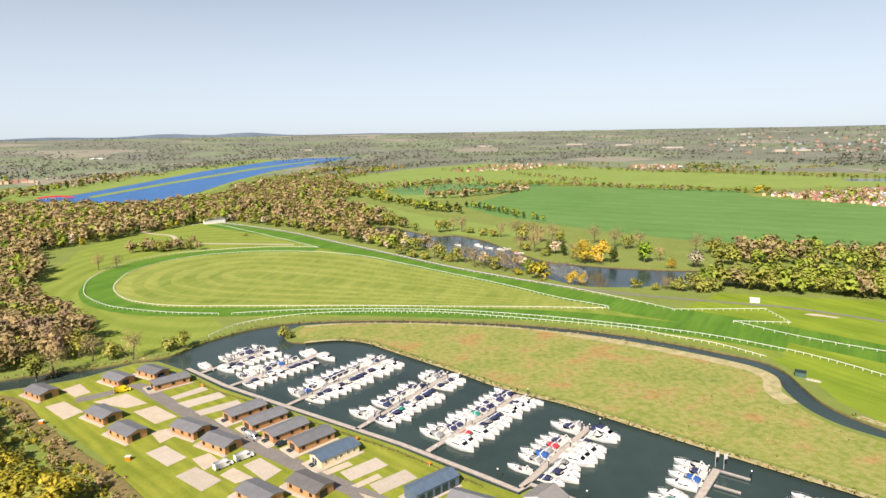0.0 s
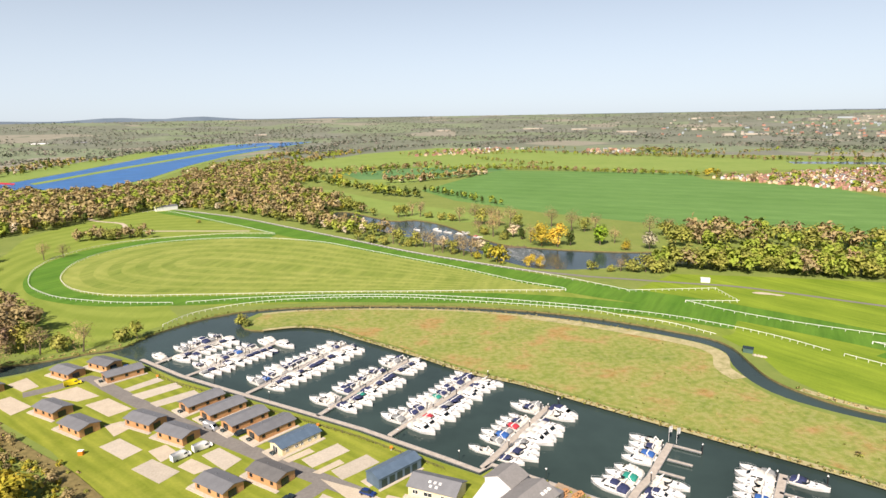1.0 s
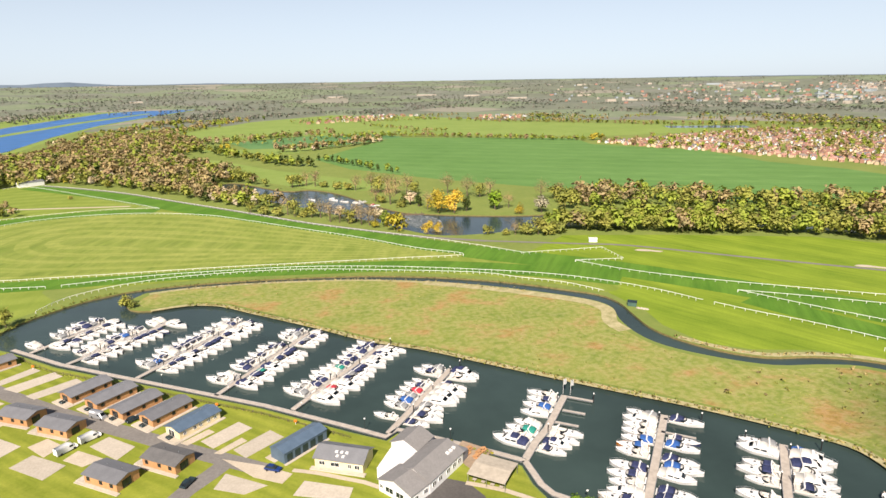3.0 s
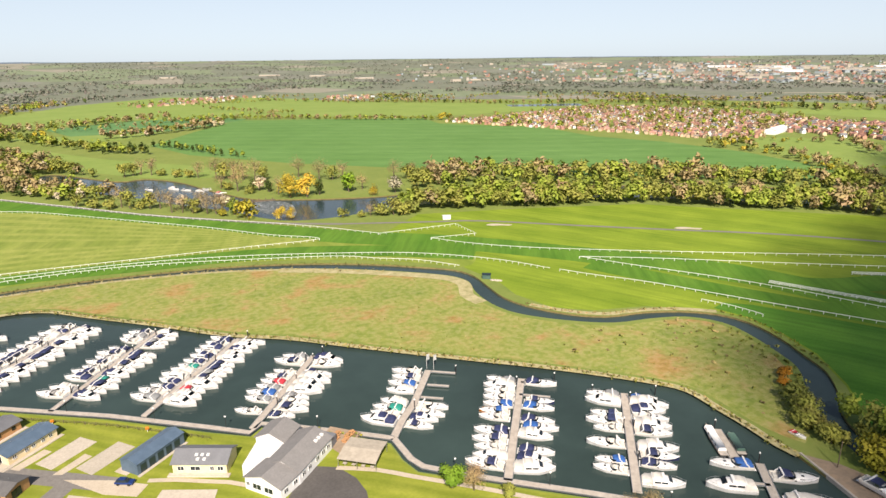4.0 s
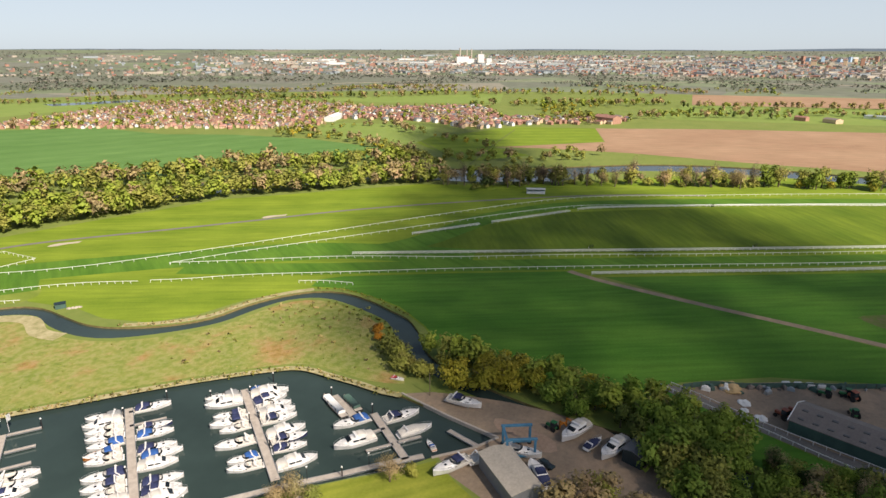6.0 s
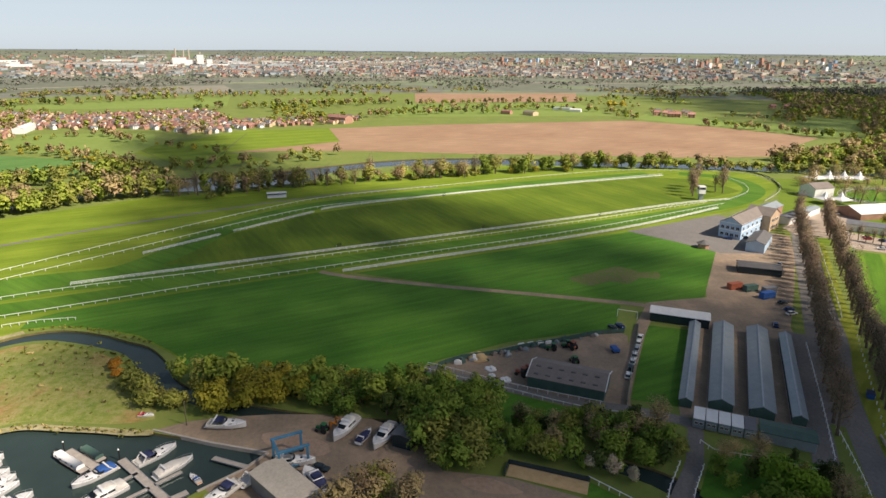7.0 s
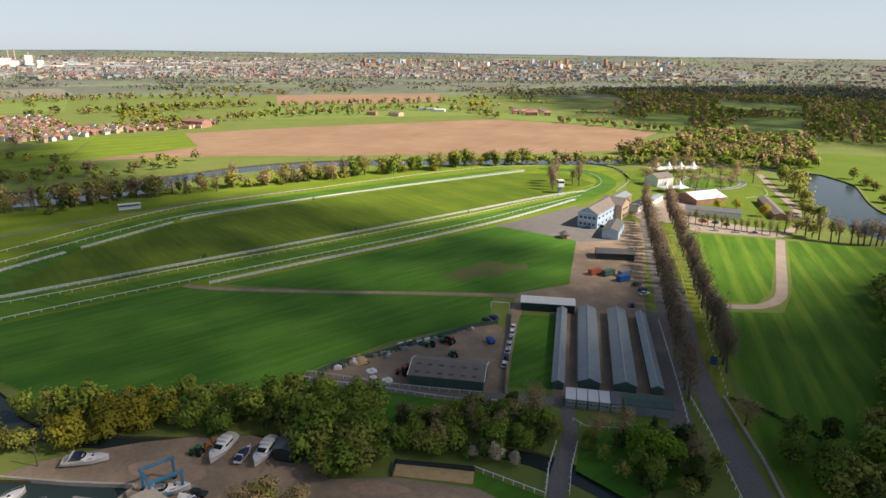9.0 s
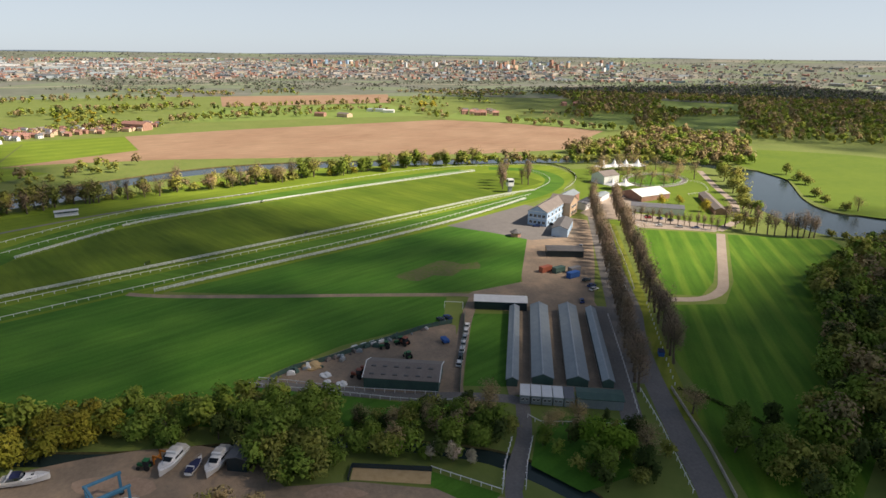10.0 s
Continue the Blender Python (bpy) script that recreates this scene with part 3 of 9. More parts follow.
M["farmland"], _n, _l, _b = shader("hazed_farmland", 0.95, 0.0, 0.2)
_pos = _n.new("ShaderNodeNewGeometry").outputs["Position"]
_vor = _n.new("ShaderNodeTexVoronoi")
_vor.inputs["Scale"].default_value = 1 / 260
_l.new(_pos, _vor.inputs["Vector"])
_sep = _n.new("ShaderNodeSeparateColor")
_l.new(_vor.outputs["Color"], _sep.inputs[0])
_r = ramp(_n, [(0.0, (0.15, 0.165, 0.1)), (0.25, (0.17, 0.23, 0.09)), (0.4, (0.15, 0.165, 0.11)), (0.6, (0.2, 0.26, 0.12)), (0.75, (0.19, 0.19, 0.15)), (0.9, (0.34, 0.3, 0.23)), (1.0, (0.14, 0.17, 0.1))])
_r.color_ramp.interpolation = "CONSTANT"
_l.new(_sep.outputs[0], _r.inputs[0])
# noise tones greyed and blued, putting distance haze into the ground colour
_w = noisy(_n, _l, _pos, 45.0, 8.0, 0.75)
_r2 = ramp(_n, [(0.38, (0.12, 0.145, 0.12)), (0.62, (0.25, 0.26, 0.22))])
_l.new(_w.outputs["Fac"], _r2.inputs[0])
_l.new(mixed(_n, _l, "MIX", _r.outputs[0], _r2.outputs[0], 0.5), _b.inputs["Base Color"])
build_ground()
flat("marina_water", MARINA, M["water"], -0.7, "dark still marina and stream water", False, category="water")
flat("river_water", RIVER, M["river"], -0.7, "rippled grey river water", False, category="water")

# ---------------------------------------------------------------- fields and turf
LAKE = [(-640, 985), (-615, 1060), (-620, 1279), (-640, 1700), (-600, 2325), (-480, 2560), (-330, 2470), (-398, 2017), (-440, 1656), (-436, 1330), (-412, 1064), (-421, 950), (-472, 884), (-552, 905)]
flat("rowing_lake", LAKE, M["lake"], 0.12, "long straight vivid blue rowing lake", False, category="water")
flat("lake_bank", [(-760, 900), (-740, 1100), (-740, 1500), (-760, 2000), (-700, 2560), (-480, 2580), (-604, 2330), (-646, 1700), (-626, 1279), (-622, 1060), (-655, 960)],
     M["pasture"], 0.06, "pale grass beside the rowing lake", False)
flat("lake_causeway", [(-575, 1015), (-567, 1312), (-536, 1810), (-448, 2273), (-436, 2230), (-507, 1790), (-543, 1290), (-556, 1000)], M["pasture"], 0.2, "straight tan causeway between the rowing lanes", False)
strip("lake_causeway", [(-318, 2470), (-386, 2017), (-428, 1656), (-424, 1330), (-400, 1064), (-408, 950)], 14, M["pasture"], 0.22, "pale earth towpath beside the rowing lanes", 60)
flat("crop_field", [(27, 802), (90, 930), (171, 1068), (300, 1010), (441, 944), (425, 850), (470, 790), (523, 734), (517, 606), (550, 532), (560, 433), (540, 330), (505, 290), (444, 330), (340, 405), (223, 512), (135, 600), (60, 700)],
     M["bigfield"], 0.05, "broad green crop field beyond the river", False)
flat("riverside_pasture", [(-135, 800), (-101, 841), (-15, 710), (65, 615), (95, 560), (49, 556), (8, 585), (-50, 665)], M["pasture"], 0.05, "small bright pasture by the river", True)
flat("far_pasture", [(-227, 1253), (-90, 1627), (113, 1844), (329, 1681), (507, 1351), (800, 1083), (683, 965), (488, 962), (219, 1116), (125, 1175), (-83, 1119)], M["pasture"], 0.05, "pale green pasture beyond the hedge", False)
flat("hedged_field", [(-100, 1075), (19, 1150), (140, 1165), (190, 1080), (130, 1020), (60, 960), (-60, 960)], M["crop2"], 0.06, "blue-green young crop field", False)
flat("hedged_field", [(-160, 990), (-60, 960), (60, 950), (0, 880), (-70, 880)], M["pasture"], 0.08, "light pasture between hedges", False)
flat("ploughed_field", [(593, 229), (680, 136), (794, 172), (850, 40), (890, -100), (930, -238), (869, -323), (758, -415), (690, -355), (610, -290), (598, -193), (603, -100), (606, -1), (615, 100), (607, 187)],
     M["plough"], 0.05, "wide bare pinkish-brown ploughed field", False)
flat("ploughed_field", [(1485, 119), (1542, -260), (1279, -218), (1212, 96)], M["plough"], 0.07, "distant bare ploughed field", False)
flat("riverside_field", [(501, 221), (600, 330), (767, 266), (794, 172), (679, 137), (593, 229), (560, 180)], M["course"], 0.07, "green meadow with footpaths", False)
flat("far_meadow", [(940, 130), (1190, 110), (1260, -210), (1000, -230)], M["pasture"], 0.05, "green meadow behind the village", False)
flat("far_meadow", [(760, -425), (960, -250), (1060, -300), (820, -520)], M["pasture"], 0.05, "green strip beside the ploughed field", False)
flat("river_meadow", [(575, -440), (560, -520), (480, -590), (380, -520), (290, -400), (312, -352), (360, -362), (417, -398), (490, -410)], M["watermeadow"], 0.05, "grass meadow on the far bank of the river", True)
ISLAND_POLY = [(-70, 300), (-54, 304), (-24.7, 303.5), (4, 300), (31.6, 293.5), (57, 283.5), (80, 271), (100, 257), (115, 244), (122.5, 236), (125, 228),
     (121.5, 216), (120.5, 201), (125, 186), (137, 171.5), (151.5, 161), (167, 157.5), (179.5, 153), (186, 144), (186, 134), (181, 118), (177, 111), (168, 102), (157, 93), (149, 84), (144, 82),
     (141, 93), (141.5, 103), (141, 116), (135, 125.5), (122.5, 138.5), (109, 151.5), (95, 163.5), (80, 176.5), (60, 195), (44, 209.5), (25.5, 222.5), (4, 243.5), (-20, 266), (-34, 279), (-49, 284), (-64, 281), (-72, 286)]
flat("island_meadow", ISLAND_POLY, M["rough"], 0.04, "rough tussocky island meadow with russet patches", True, 5.0)
strip("reed_edge", ISLAND_S[2:], 2.6, M["reed"], 0.06, "pale dry reeds along the marina bank", 3.0)
strip("reed_edge", [(-70, 302), (-54, 305.3), (-24.7, 304.8), (4, 301), (31.6, 294.5), (57, 284.3)], 2.2, M["reed"], 0.06, "pale dry reeds along the stream", 3.0)
strip("reed_edge", [(57, 283.5), (80, 270), (100, 255.5), (115, 243), (122, 235), (124, 226), (119, 214), (120, 204)], 6.0, M["reed"], 0.07, "broad pale reed bed in the stream's bend", 3.0)
strip("reed_edge", [(136, 193), (145, 180.5), (156, 171.3), (170, 168), (184, 162), (195, 153)], 3.0, M["reed"], 0.06, "pale dry reeds on the outer bend", 3.0)

RING_IN = [(88, 324), (66, 345), (38, 378), (6, 411), (-35, 453), (-63, 479), (-103, 499), (-141, 506), (-176, 501), (-200, 487), (-216, 464), (-222, 434), (-214, 398), (-202, 376), (-186, 358), (-165, 346), (-145, 341.5), (-122, 340), (-90, 338), (-42, 335.5), (4, 331), (50, 327)]
flat("outer_turf", [(-121, 322), (-95, 318), (-70, 318), (-25, 317), (32, 308), (84, 287), (117, 264), (135, 247), (146, 262), (121, 318), (74, 370), (6, 432), (-91, 541), (-159, 615), (-239, 679), (-275, 664),
     (-312, 560), (-290, 470), (-270, 400), (-222, 335), (-190, 288), (-158, 258), (-128, 268), (-118, 284), (-110, 300)], M["outer"], 0.03, "bright mown turf round the racecourse bend", True, 6.0)
flat("infield", RING_IN, M["infield"], 0.08, "pale striped turf inside the racecourse loop", True, 5.0)
def inset(poly, a, b, f):
    """A loop drawn in towards the line from a to b."""
    a, b, out = Vector(a), Vector(b), []
    for q in poly:
        t = max(0.0, min(1.0, (Vector(q) - a).dot(b - a) / (b - a).length_squared))
        out.append(tuple(a.lerp(b, t).lerp(Vector(q), f)))
    return out


for k in range(9):
    flat("mown_ring", inset(smooth(RING_IN, True, 6), (-135, 424), (40, 350), 0.88 - 0.095 * k), M["infield" if k % 2 else "infield_cut"], 0.086 + 0.006 * k, "ring of turf mown the other way round the infield", False)
strip("racetrack", [(-246, 675), (-159, 598), (-98, 533), (-37, 466), (6, 420), (53, 373), (100, 327), (150, 286), (200, 232), (240, 180), (262, 110)], 25, M["track"], 0.05, "dark green mown racetrack straight", 10)
strip("racetrack", [(-105, 513), (-140, 518), (-178, 512), (-208, 498), (-228, 470), (-233, 436), (-226, 400), (-210, 370), (-190, 350), (-160, 336), (-121, 332), (-60, 331), (4, 322), (60, 312), (110, 290), (150, 262)],
      19, M["track"], 0.06, "dark green racetrack bend", 6)
COURSE = [(135, 246), (146, 262), (121, 318), (160, 352), (217, 336), (300, 306), (352, 257), (400, 212), (428, 150), (470, 100), (520, 40), (545, -40), (545, -120), (540, -190), (520, -235), (470, -235), (405, -190), (355, -120),
          (310, -50), (262, 50), (228, 60), (205, 20), (182, 10), (166, 20), (164, 50), (167, 80), (182, 95), (193.5, 112), (198, 127), (200, 143), (195, 155), (175, 170), (155, 176), (142, 186), (137, 205), (139, 222)]
flat("racecourse_turf", COURSE, M["course"], 0.02, "mown green racecourse turf", False)
flat("course_lawn", [(240, -24), (231, -62), (209, -55), (196, -16), (181, 8), (172, 17), (167, 26), (165, 50), (168, 80), (183, 95), (194.5, 112), (199, 127), (201, 143), (197, 156), (205, 158), (213, 151), (239, 107), (263, 63), (256, 40)],
     M["paddock"], 0.045, "field beside the maintenance yard, coloured dark green for cloud shade", False)
flat("course_lawn", [(240, -24), (262, 48), (338, -92), (322, -112), (308, -128), (241, -98), (235, -75)], M["paddock"], 0.05, "paddock with a worn patch, coloured dark green for cloud shade", False)
strip("racetrack", [(222, 196), (262, 150), (335, 130), (380, 100), (408, 62), (440, 5), (480, -78), (512, -150)], 17, M["track"], 0.055, "racetrack back straight", 10)
strip("racetrack", [(190, 222), (215, 170), (244, 118), (290, 35), (340, -58), (392, -148), (425, -190), (462, -212), (500, -208), (516, -175)], 15, M["track"], 0.06, "racetrack home straight", 8)
flat("course_centre", [(232, 168), (300, 140), (370, 88), (420, 12), (455, -55), (498, -150), (490, -190), (450, -198), (414, -150), (365, -68), (315, 22), (270, 105)], M["centre"], 0.042, "olive turf inside the home straight", False)
strip("service_track", [(110, 352), (160, 330), (186, 318), (229, 282), (268, 250), (315, 212), (363, 161), (403, 112), (430, 70), (452, 20)], 3.0, M["tarmac"], 0.09, "narrow grey service track across the turf", 8)
for x, y, a in ((191, 305, -30), (281, 246, -35)):
    c, n = math.cos(radians(a)), math.sin(radians(a))
    flat("bare_patch", [(x + c * u - n * v, y + n * u + c * v) for u, v in ((-8, -1), (-4, -2.4), (1, -1.6), (6, -2.2), (8, 0.4), (3, 1.2), (-2, 2.4), (-6, 1.4))], M["gravel"], 0.08, "bare stony patch in the turf", True, 2.0)
strip("perimeter_road", [(-239, 681), (-159, 617), (-91, 544), (-37, 484), (6, 436), (42, 402), (74, 374), (110, 352)], 4.0, M["tarmac"], 0.07, "grey road along the racecourse rail", 10)
strip("perimeter_road", [(-340, 690), (-300, 625), (-262, 600), (-235, 560), (-180, 548), (-130, 540)], 4.0, M["gravel"], 0.07, "pale track behind the bend", 10)

# ---------------------------------------------------------------- racecourse rails
def post_mesh(h, w):
    bm = bmesh.new()
    box(bm, -w / 2, w / 2, -w / 2, w / 2, -0.1, h)
    box(bm, -w / 2, w * 2.2, -w * 0.45, w * 0.45, h - 0.1, h + 0.02)
    return mesh_of("post", bm, M["white"])


POST = post_mesh(1.1, 0.16)


def running_rail(pts, gap=4.0, label="white running rail on slanted posts along the racetrack", closed=False, width=0.15, height=1.22, smoothed=True, name="running_rail", posts=True):
    line = smooth(pts, closed, 5.0) if smoothed else list(pts)
    if closed:
        line.append(line[0])
    root = thing(name, label, "rail", pose(*line[0], 0), "racecourse rails")
    base = Vector((*line[0], 0))
    part("rail", sweep(bmesh.new(), line, height, width, 0.15, base), M["white"], root)
    if posts:
        stand_posts(root, base, spaced(line, gap))
    return root


def stand_posts(root, base, places):
    """Posts along a rail, one by one; those past the near part of the course stay joined."""
    far = bmesh.new()
    for x, y, a in places:
        m = pose(x - base.x, y - base.y, 0, 0, 0, math.degrees(a) + 90)
        if math.hypot(x, y) < 285:
            piece("post", POST, root, m)
        else:
            n = len(far.verts)
            box(far, -0.08, 0.08, -0.08, 0.08, -0.1, 1.12)
            far.verts.ensure_lookup_table()
            bmesh.ops.transform(far, matrix=m, verts=far.verts[n:])
    if far.verts:
        part("far_posts", far, M["white"], root)["kind"] = "stuff"
    else:
        far.free()


def hurdle(pts, label="long white double-railed hurdle wing", width=1.5):
    """A thick run of white birch-and-rail wings."""
    line = smooth(pts, False, 6.0)
    root = thing("hurdle_wing", label, "hurdle", pose(*line[0], 0), "hurdle wings")
    base = Vector((*line[0], 0))
    for d, nm in ((width / 2, "front_rail"), (-width / 2, "back_rail")):
        off = offset_line(line, d)
        for z in (1.35, 0.85):
            part(nm, sweep(bmesh.new(), off, z, 0.2, 0.18 if z > 1 else 0.1, base), M["white"], root)
    stand_posts(root, base, spaced(line, 4.0))
    return root


running_rail(RING_IN, 3.6, closed=True)
running_rail([(-121, 325), (-149, 329), (-171, 336), (-192, 346), (-215, 367), (-229, 389), (-240, 416), (-244, 447), (-238, 476), (-222, 500), (-199, 512), (-169, 522), (-137, 526), (-105, 520)], 3.8)
running_rail([(-105, 520), (-161, 582), (-246, 671), (-268, 666)], 4.5)
running_rail([(-114, 325), (-85, 329), (-56, 329.5), (-3, 325), (41, 313.4), (79, 298), (117.6, 278.6), (142, 259), (157, 242), (168, 223.7)], 3.2)
running_rail([(-112.7, 288), (-104.7, 305), (-85, 317.7), (-55.7, 324), (-3.3, 320.5), (50.6, 303.3), (88, 288.4), (102, 277), (120, 264), (133, 247)], 3.2)
running_rail([(171, 220), (180, 206.5), (195, 187), (217, 150), (242, 109), (267, 63.7), (294, 14), (323, -40), (350, -85), (379, -128), (407, -170)], 4.2)
running_rail([(-239, 679), (-159, 615), (-91, 541), (-37, 481), (6, 432), (42, 398), (74, 370), (100, 343), (121, 318)], 5.0)
running_rail([(121, 318), (168, 316), (168, 292), (142, 296)], 3.6, smoothed=False)
running_rail([(142, 296), (156, 277), (177, 257), (206, 236), (256, 203), (300, 175), (337, 150), (371, 126), (404, 97), (427, 62), (447, 24), (480, -35), (512, -99), (526, -142), (526, -181)], 5.0)
running_rail([(191, 231), (222, 211), (269, 177), (317, 143), (350, 119), (381, 91), (400, 58), (417, 22), (458, -53), (498, -135), (509, -160)], 5.0)
running_rail([(191.3, 231), (205, 209), (226, 178), (240, 153), (257, 116), (284, 68), (311, 15), (361, -76), (393, -128), (410, -160)], 4.2)
running_rail([(416, -200), (446, -223), (478, -237), (506, -237), (524, -220), (528, -182)], 5.0, "dark running rail round the top bend")
running_rail([(198, 163), (203, 153), (206, 141)], 2.6, "short white rail by the stream")
hurdle([(282.3, 154), (316, 129.3)])
hurdle([(323, 124.4), (367.5, 91.5)])
hurdle([(374, 88), (386, 74), (421, 14), (455, -53), (503, -158)])
hurdle([(240, 164), (277, 95), (319, 16), (369, -76), (405, -140), (420, -178)])
hurdle([(262.6, 53.6), (284.8, 13.3), (313, -39.6), (343, -90), (369.5, -128), (395, -161)])
running_rail([(420, -178), (444, -200), (473, -210), (500, -206)], 4.0)
running_rail([(176, 15), (169, 0), (164, -12), (157, -27), (153.5, -36), (151.5, -48)], 3.0, "white post-and-rail fence by the yard", name="paddock_rail")
running_rail([(177.7, 10.6), (174, 2), (167, -12.3), (164, -20), (157, -40)], 3.0, "white post-and-rail fence by the barn", name="paddock_rail")
running_rail([(198.4, -117), (160, -102), (133, -91)], 3.0, "white post-and-rail fence along the avenue", name="paddock_rail")
running_rail([(148, -99.5), (127, -94), (117.6, -91), (101.6, -86)], 3.0, "white post-and-rail fence along the avenue", name="paddock_rail")
running_rail([(322, -181.4), (231, -141.5), (221, -139)], 4.0, "white post-and-rail fence along the avenue", name="paddock_rail")
running_rail([(321, -184.7), (244, -152), (220, -141)], 4.0, "white post-and-rail fence along the avenue", name="paddock_rail")
running_rail([(124, -30), (112, -44), (120.5, -47.5)], 2.6, "white post-and-rail fence beside the drive", name="paddock_rail", smoothed=False)
running_rail([(139.8, -61), (136, -63), (134, -70), (129, -86)], 2.6, "white kerb rail round the lawn", name="paddock_rail")

# ---------------------------------------------------------------- trees
def crown_points(rng, n, rx, rz, cz, lobes=9, droop=0.0):
    """Places for clumps of leaves on the lobes of an uneven crown, and the ways they face."""
    c = rng.normal(size=(lobes, 3))
    c /= np.linalg.norm(c, axis=1)[:, None]
    c *= rng.uniform(0.2, 0.8, (lobes, 1))
    r = rng.uniform(0.2, 0.4, lobes)
    k = rng.choice(lobes, n, p=r ** 2 / (r ** 2).sum())
    d = rng.normal(size=(n, 3))
    d[:, 2] += 0.25
    d /= np.linalg.norm(d, axis=1)[:, None]
    p = c[k] + d * (r[k] * rng.uniform(0.6, 1.45, n))[:, None]
    if droop:
        p[:, 2] -= droop * (p[:, 0] ** 2 + p[:, 1] ** 2)
    return p * (rx, rx, rz) + (0, 0, cz), d


def leaf_quads(rng, p, d, size, slim=1.0, turn=0.8):
    n = len(p)
    nn = d * 0.75 + np.array([0.0, 0.0, 0.5]) + rng.normal(size=(n, 3)) * turn
    nn /= np.linalg.norm(nn, axis=1)[:, None]
    a = np.cross(nn, rng.normal(size=(n, 3)))
    a /= np.linalg.norm(a, axis=1)[:, None] + 1e-9
    b = np.cross(nn, a)
    s = size * rng.uniform(0.6, 1.35, (n, 1))
    a, b = a * s, b * s * slim
    j = lambda: rng.uniform(0.75, 1.2, (n, 1))
    return np.stack([p - a * j(), p - b * j() + nn * s * 0.25, p + a * j(), p + b * j() + nn * s * 0.25], 1)


def crown_facing(p, d, rx, rz, cz):
    """The way a crown's surface faces at each clump."""
    o = (p - np.array([0.0, 0.0, cz - rz * 0.4])) / (rx, rx, rz)
    o /= np.linalg.norm(o, axis=1)[:, None] + 1e-6
    q = o * 0.8 + d * 0.36 + np.array([0.0, 0.0, 0.25])
    return q / (np.linalg.norm(q, axis=1)[:, None] + 1e-6)


def trunk_bm(rng, h, r, spread, limbs=6, top=0.8):
    bm = bmesh.new()
    lean = rng.normal(size=2) * 0.03 * h
    mid = Vector((lean[0], lean[1], h * 0.42))
    tube(bm, (0, 0, -0.3), mid, r * 1.2, r * 0.7)
    tip = Vector((lean[0] * 1.6, lean[1] * 1.6, h * top))
    tube(bm, mid, tip, r * 0.7, r * 0.15, 5)
    for k in range(limbs):
        a = k * math.tau / limbs + rng.uniform(-0.4, 0.4)
        z = rng.uniform(0.28, 0.6) * h
        s = Vector((lean[0] * z / h * 2, lean[1] * z / h * 2, z))
        e = s + Vector((math.cos(a) * spread * rng.uniform(0.5, 0.8), math.sin(a) * spread * rng.uniform(0.5, 0.8), h * rng.uniform(0.15, 0.32)))
        tube(bm, s, e, r * 0.4, r * 0.1, 4)
        e2 = s.lerp(e, 0.6) + Vector((math.cos(a + 0.9) * spread * 0.3, math.sin(a + 0.9) * spread * 0.3, h * 0.12))
        tube(bm, s.lerp(e, 0.55), e2, r * 0.2, r * 0.07, 4)
    return bm


KINDS = {
    # height, crown radius, half height of crown, leaves, leaf size, slimness, material, droop
    "green_tree": (12, 4.6, 5.2, 1700, 0.42, 0.8, "leaf_green", 0.0, "spreading tree in light spring-green leaf"),
    "fresh_tree": (11, 4.8, 4.9, 1900, 0.42, 0.85, "leaf_fresh", 0.0, "round dense bright green tree"),
    "olive_tree": (11, 5.1, 5.0, 1500, 0.42, 0.6, "twig_olive", 0.0, "spreading tree in olive-green bud"),
    "bare_tree": (13, 5.9, 5.7, 1700, 0.46, 0.22, "twig", 0.0, "leafless tree with a brown twiggy crown"),
    "dark_bare_tree": (15, 3.7, 6.6, 1600, 0.5, 0.11, "twig_dark", 0.0, "tall pollarded avenue tree with dark bare twigs"),
    "willow": (15, 7.0, 6.8, 2600, 0.5, 0.4, "leaf_gold", 0.35, "golden weeping willow in new leaf"),
    "yellow_bush": (6, 3.8, 3.0, 1400, 0.34, 0.7, "leaf_yellow", 0.0, "dense yellow-green willow bush"),
    "green_bush": (5.5, 3.6, 2.9, 1300, 0.34, 0.7, "twig_olive", 0.0, "dense olive-green waterside bush"),
    "dark_tree": (11, 3.4, 5.2, 1500, 0.4, 0.7, "leaf_dark", 0.0, "dense dark evergreen tree"),
    "blossom_tree": (9, 4.0, 3.9, 1400, 0.38, 0.6, "blossom", 0.0, "small tree in pale white blossom"),
    "deep_tree": (11, 4.8, 5.0, 1700, 0.4, 0.7, "leaf_deep", 0.0, "dense tree in deep olive-green leaf"),
    "deep_bush": (5.5, 3.6, 2.9, 1300, 0.34, 0.7, "leaf_deep", 0.0, "dense deep green waterside bush"),
    "orange_bush": (3.2, 2.4, 1.6, 600, 0.3, 0.7, "bush_orange", 0.0, "low shrub in orange leaf"),
}
PROTO, STUFF = {}, {}
for kn, (kind, (h, rx, rz, n, size, slim, mat, droop, lab)) in enumerate(KINDS.items()):
    PROTO[kind] = []
    for k in range(3):
        rng = np.random.default_rng(100 * kn + k)
        p, d = crown_points(rng, int(n * 1.25), rx, rz, h - rz * 0.98, 24, droop)
        crown = quads_mesh("crown", leaf_quads(rng, p, d, size * 0.88, slim, 0.4), M[mat], 4, crown_facing(p, d, rx, rz, h - rz * 0.98))
        bare = slim < 0.3
        p, d = crown_points(rng, int(n * (0.4 if bare else 0.3)), rx, rz, h - rz * 0.98, 24, droop)
        light = quads_mesh("crown", leaf_quads(rng, p, d, size * (1.25 if bare else 1.5), 0.15 if bare else slim, 0.4), M[mat], 4, crown_facing(p, d, rx, rz, h - rz * 0.98))
        bm = trunk_bm(rng, h, 0.022 * h + 0.05, rx, 7)
        PROTO[kind].append((mesh_of("trunk", bm, M["bark"]), crown, light))
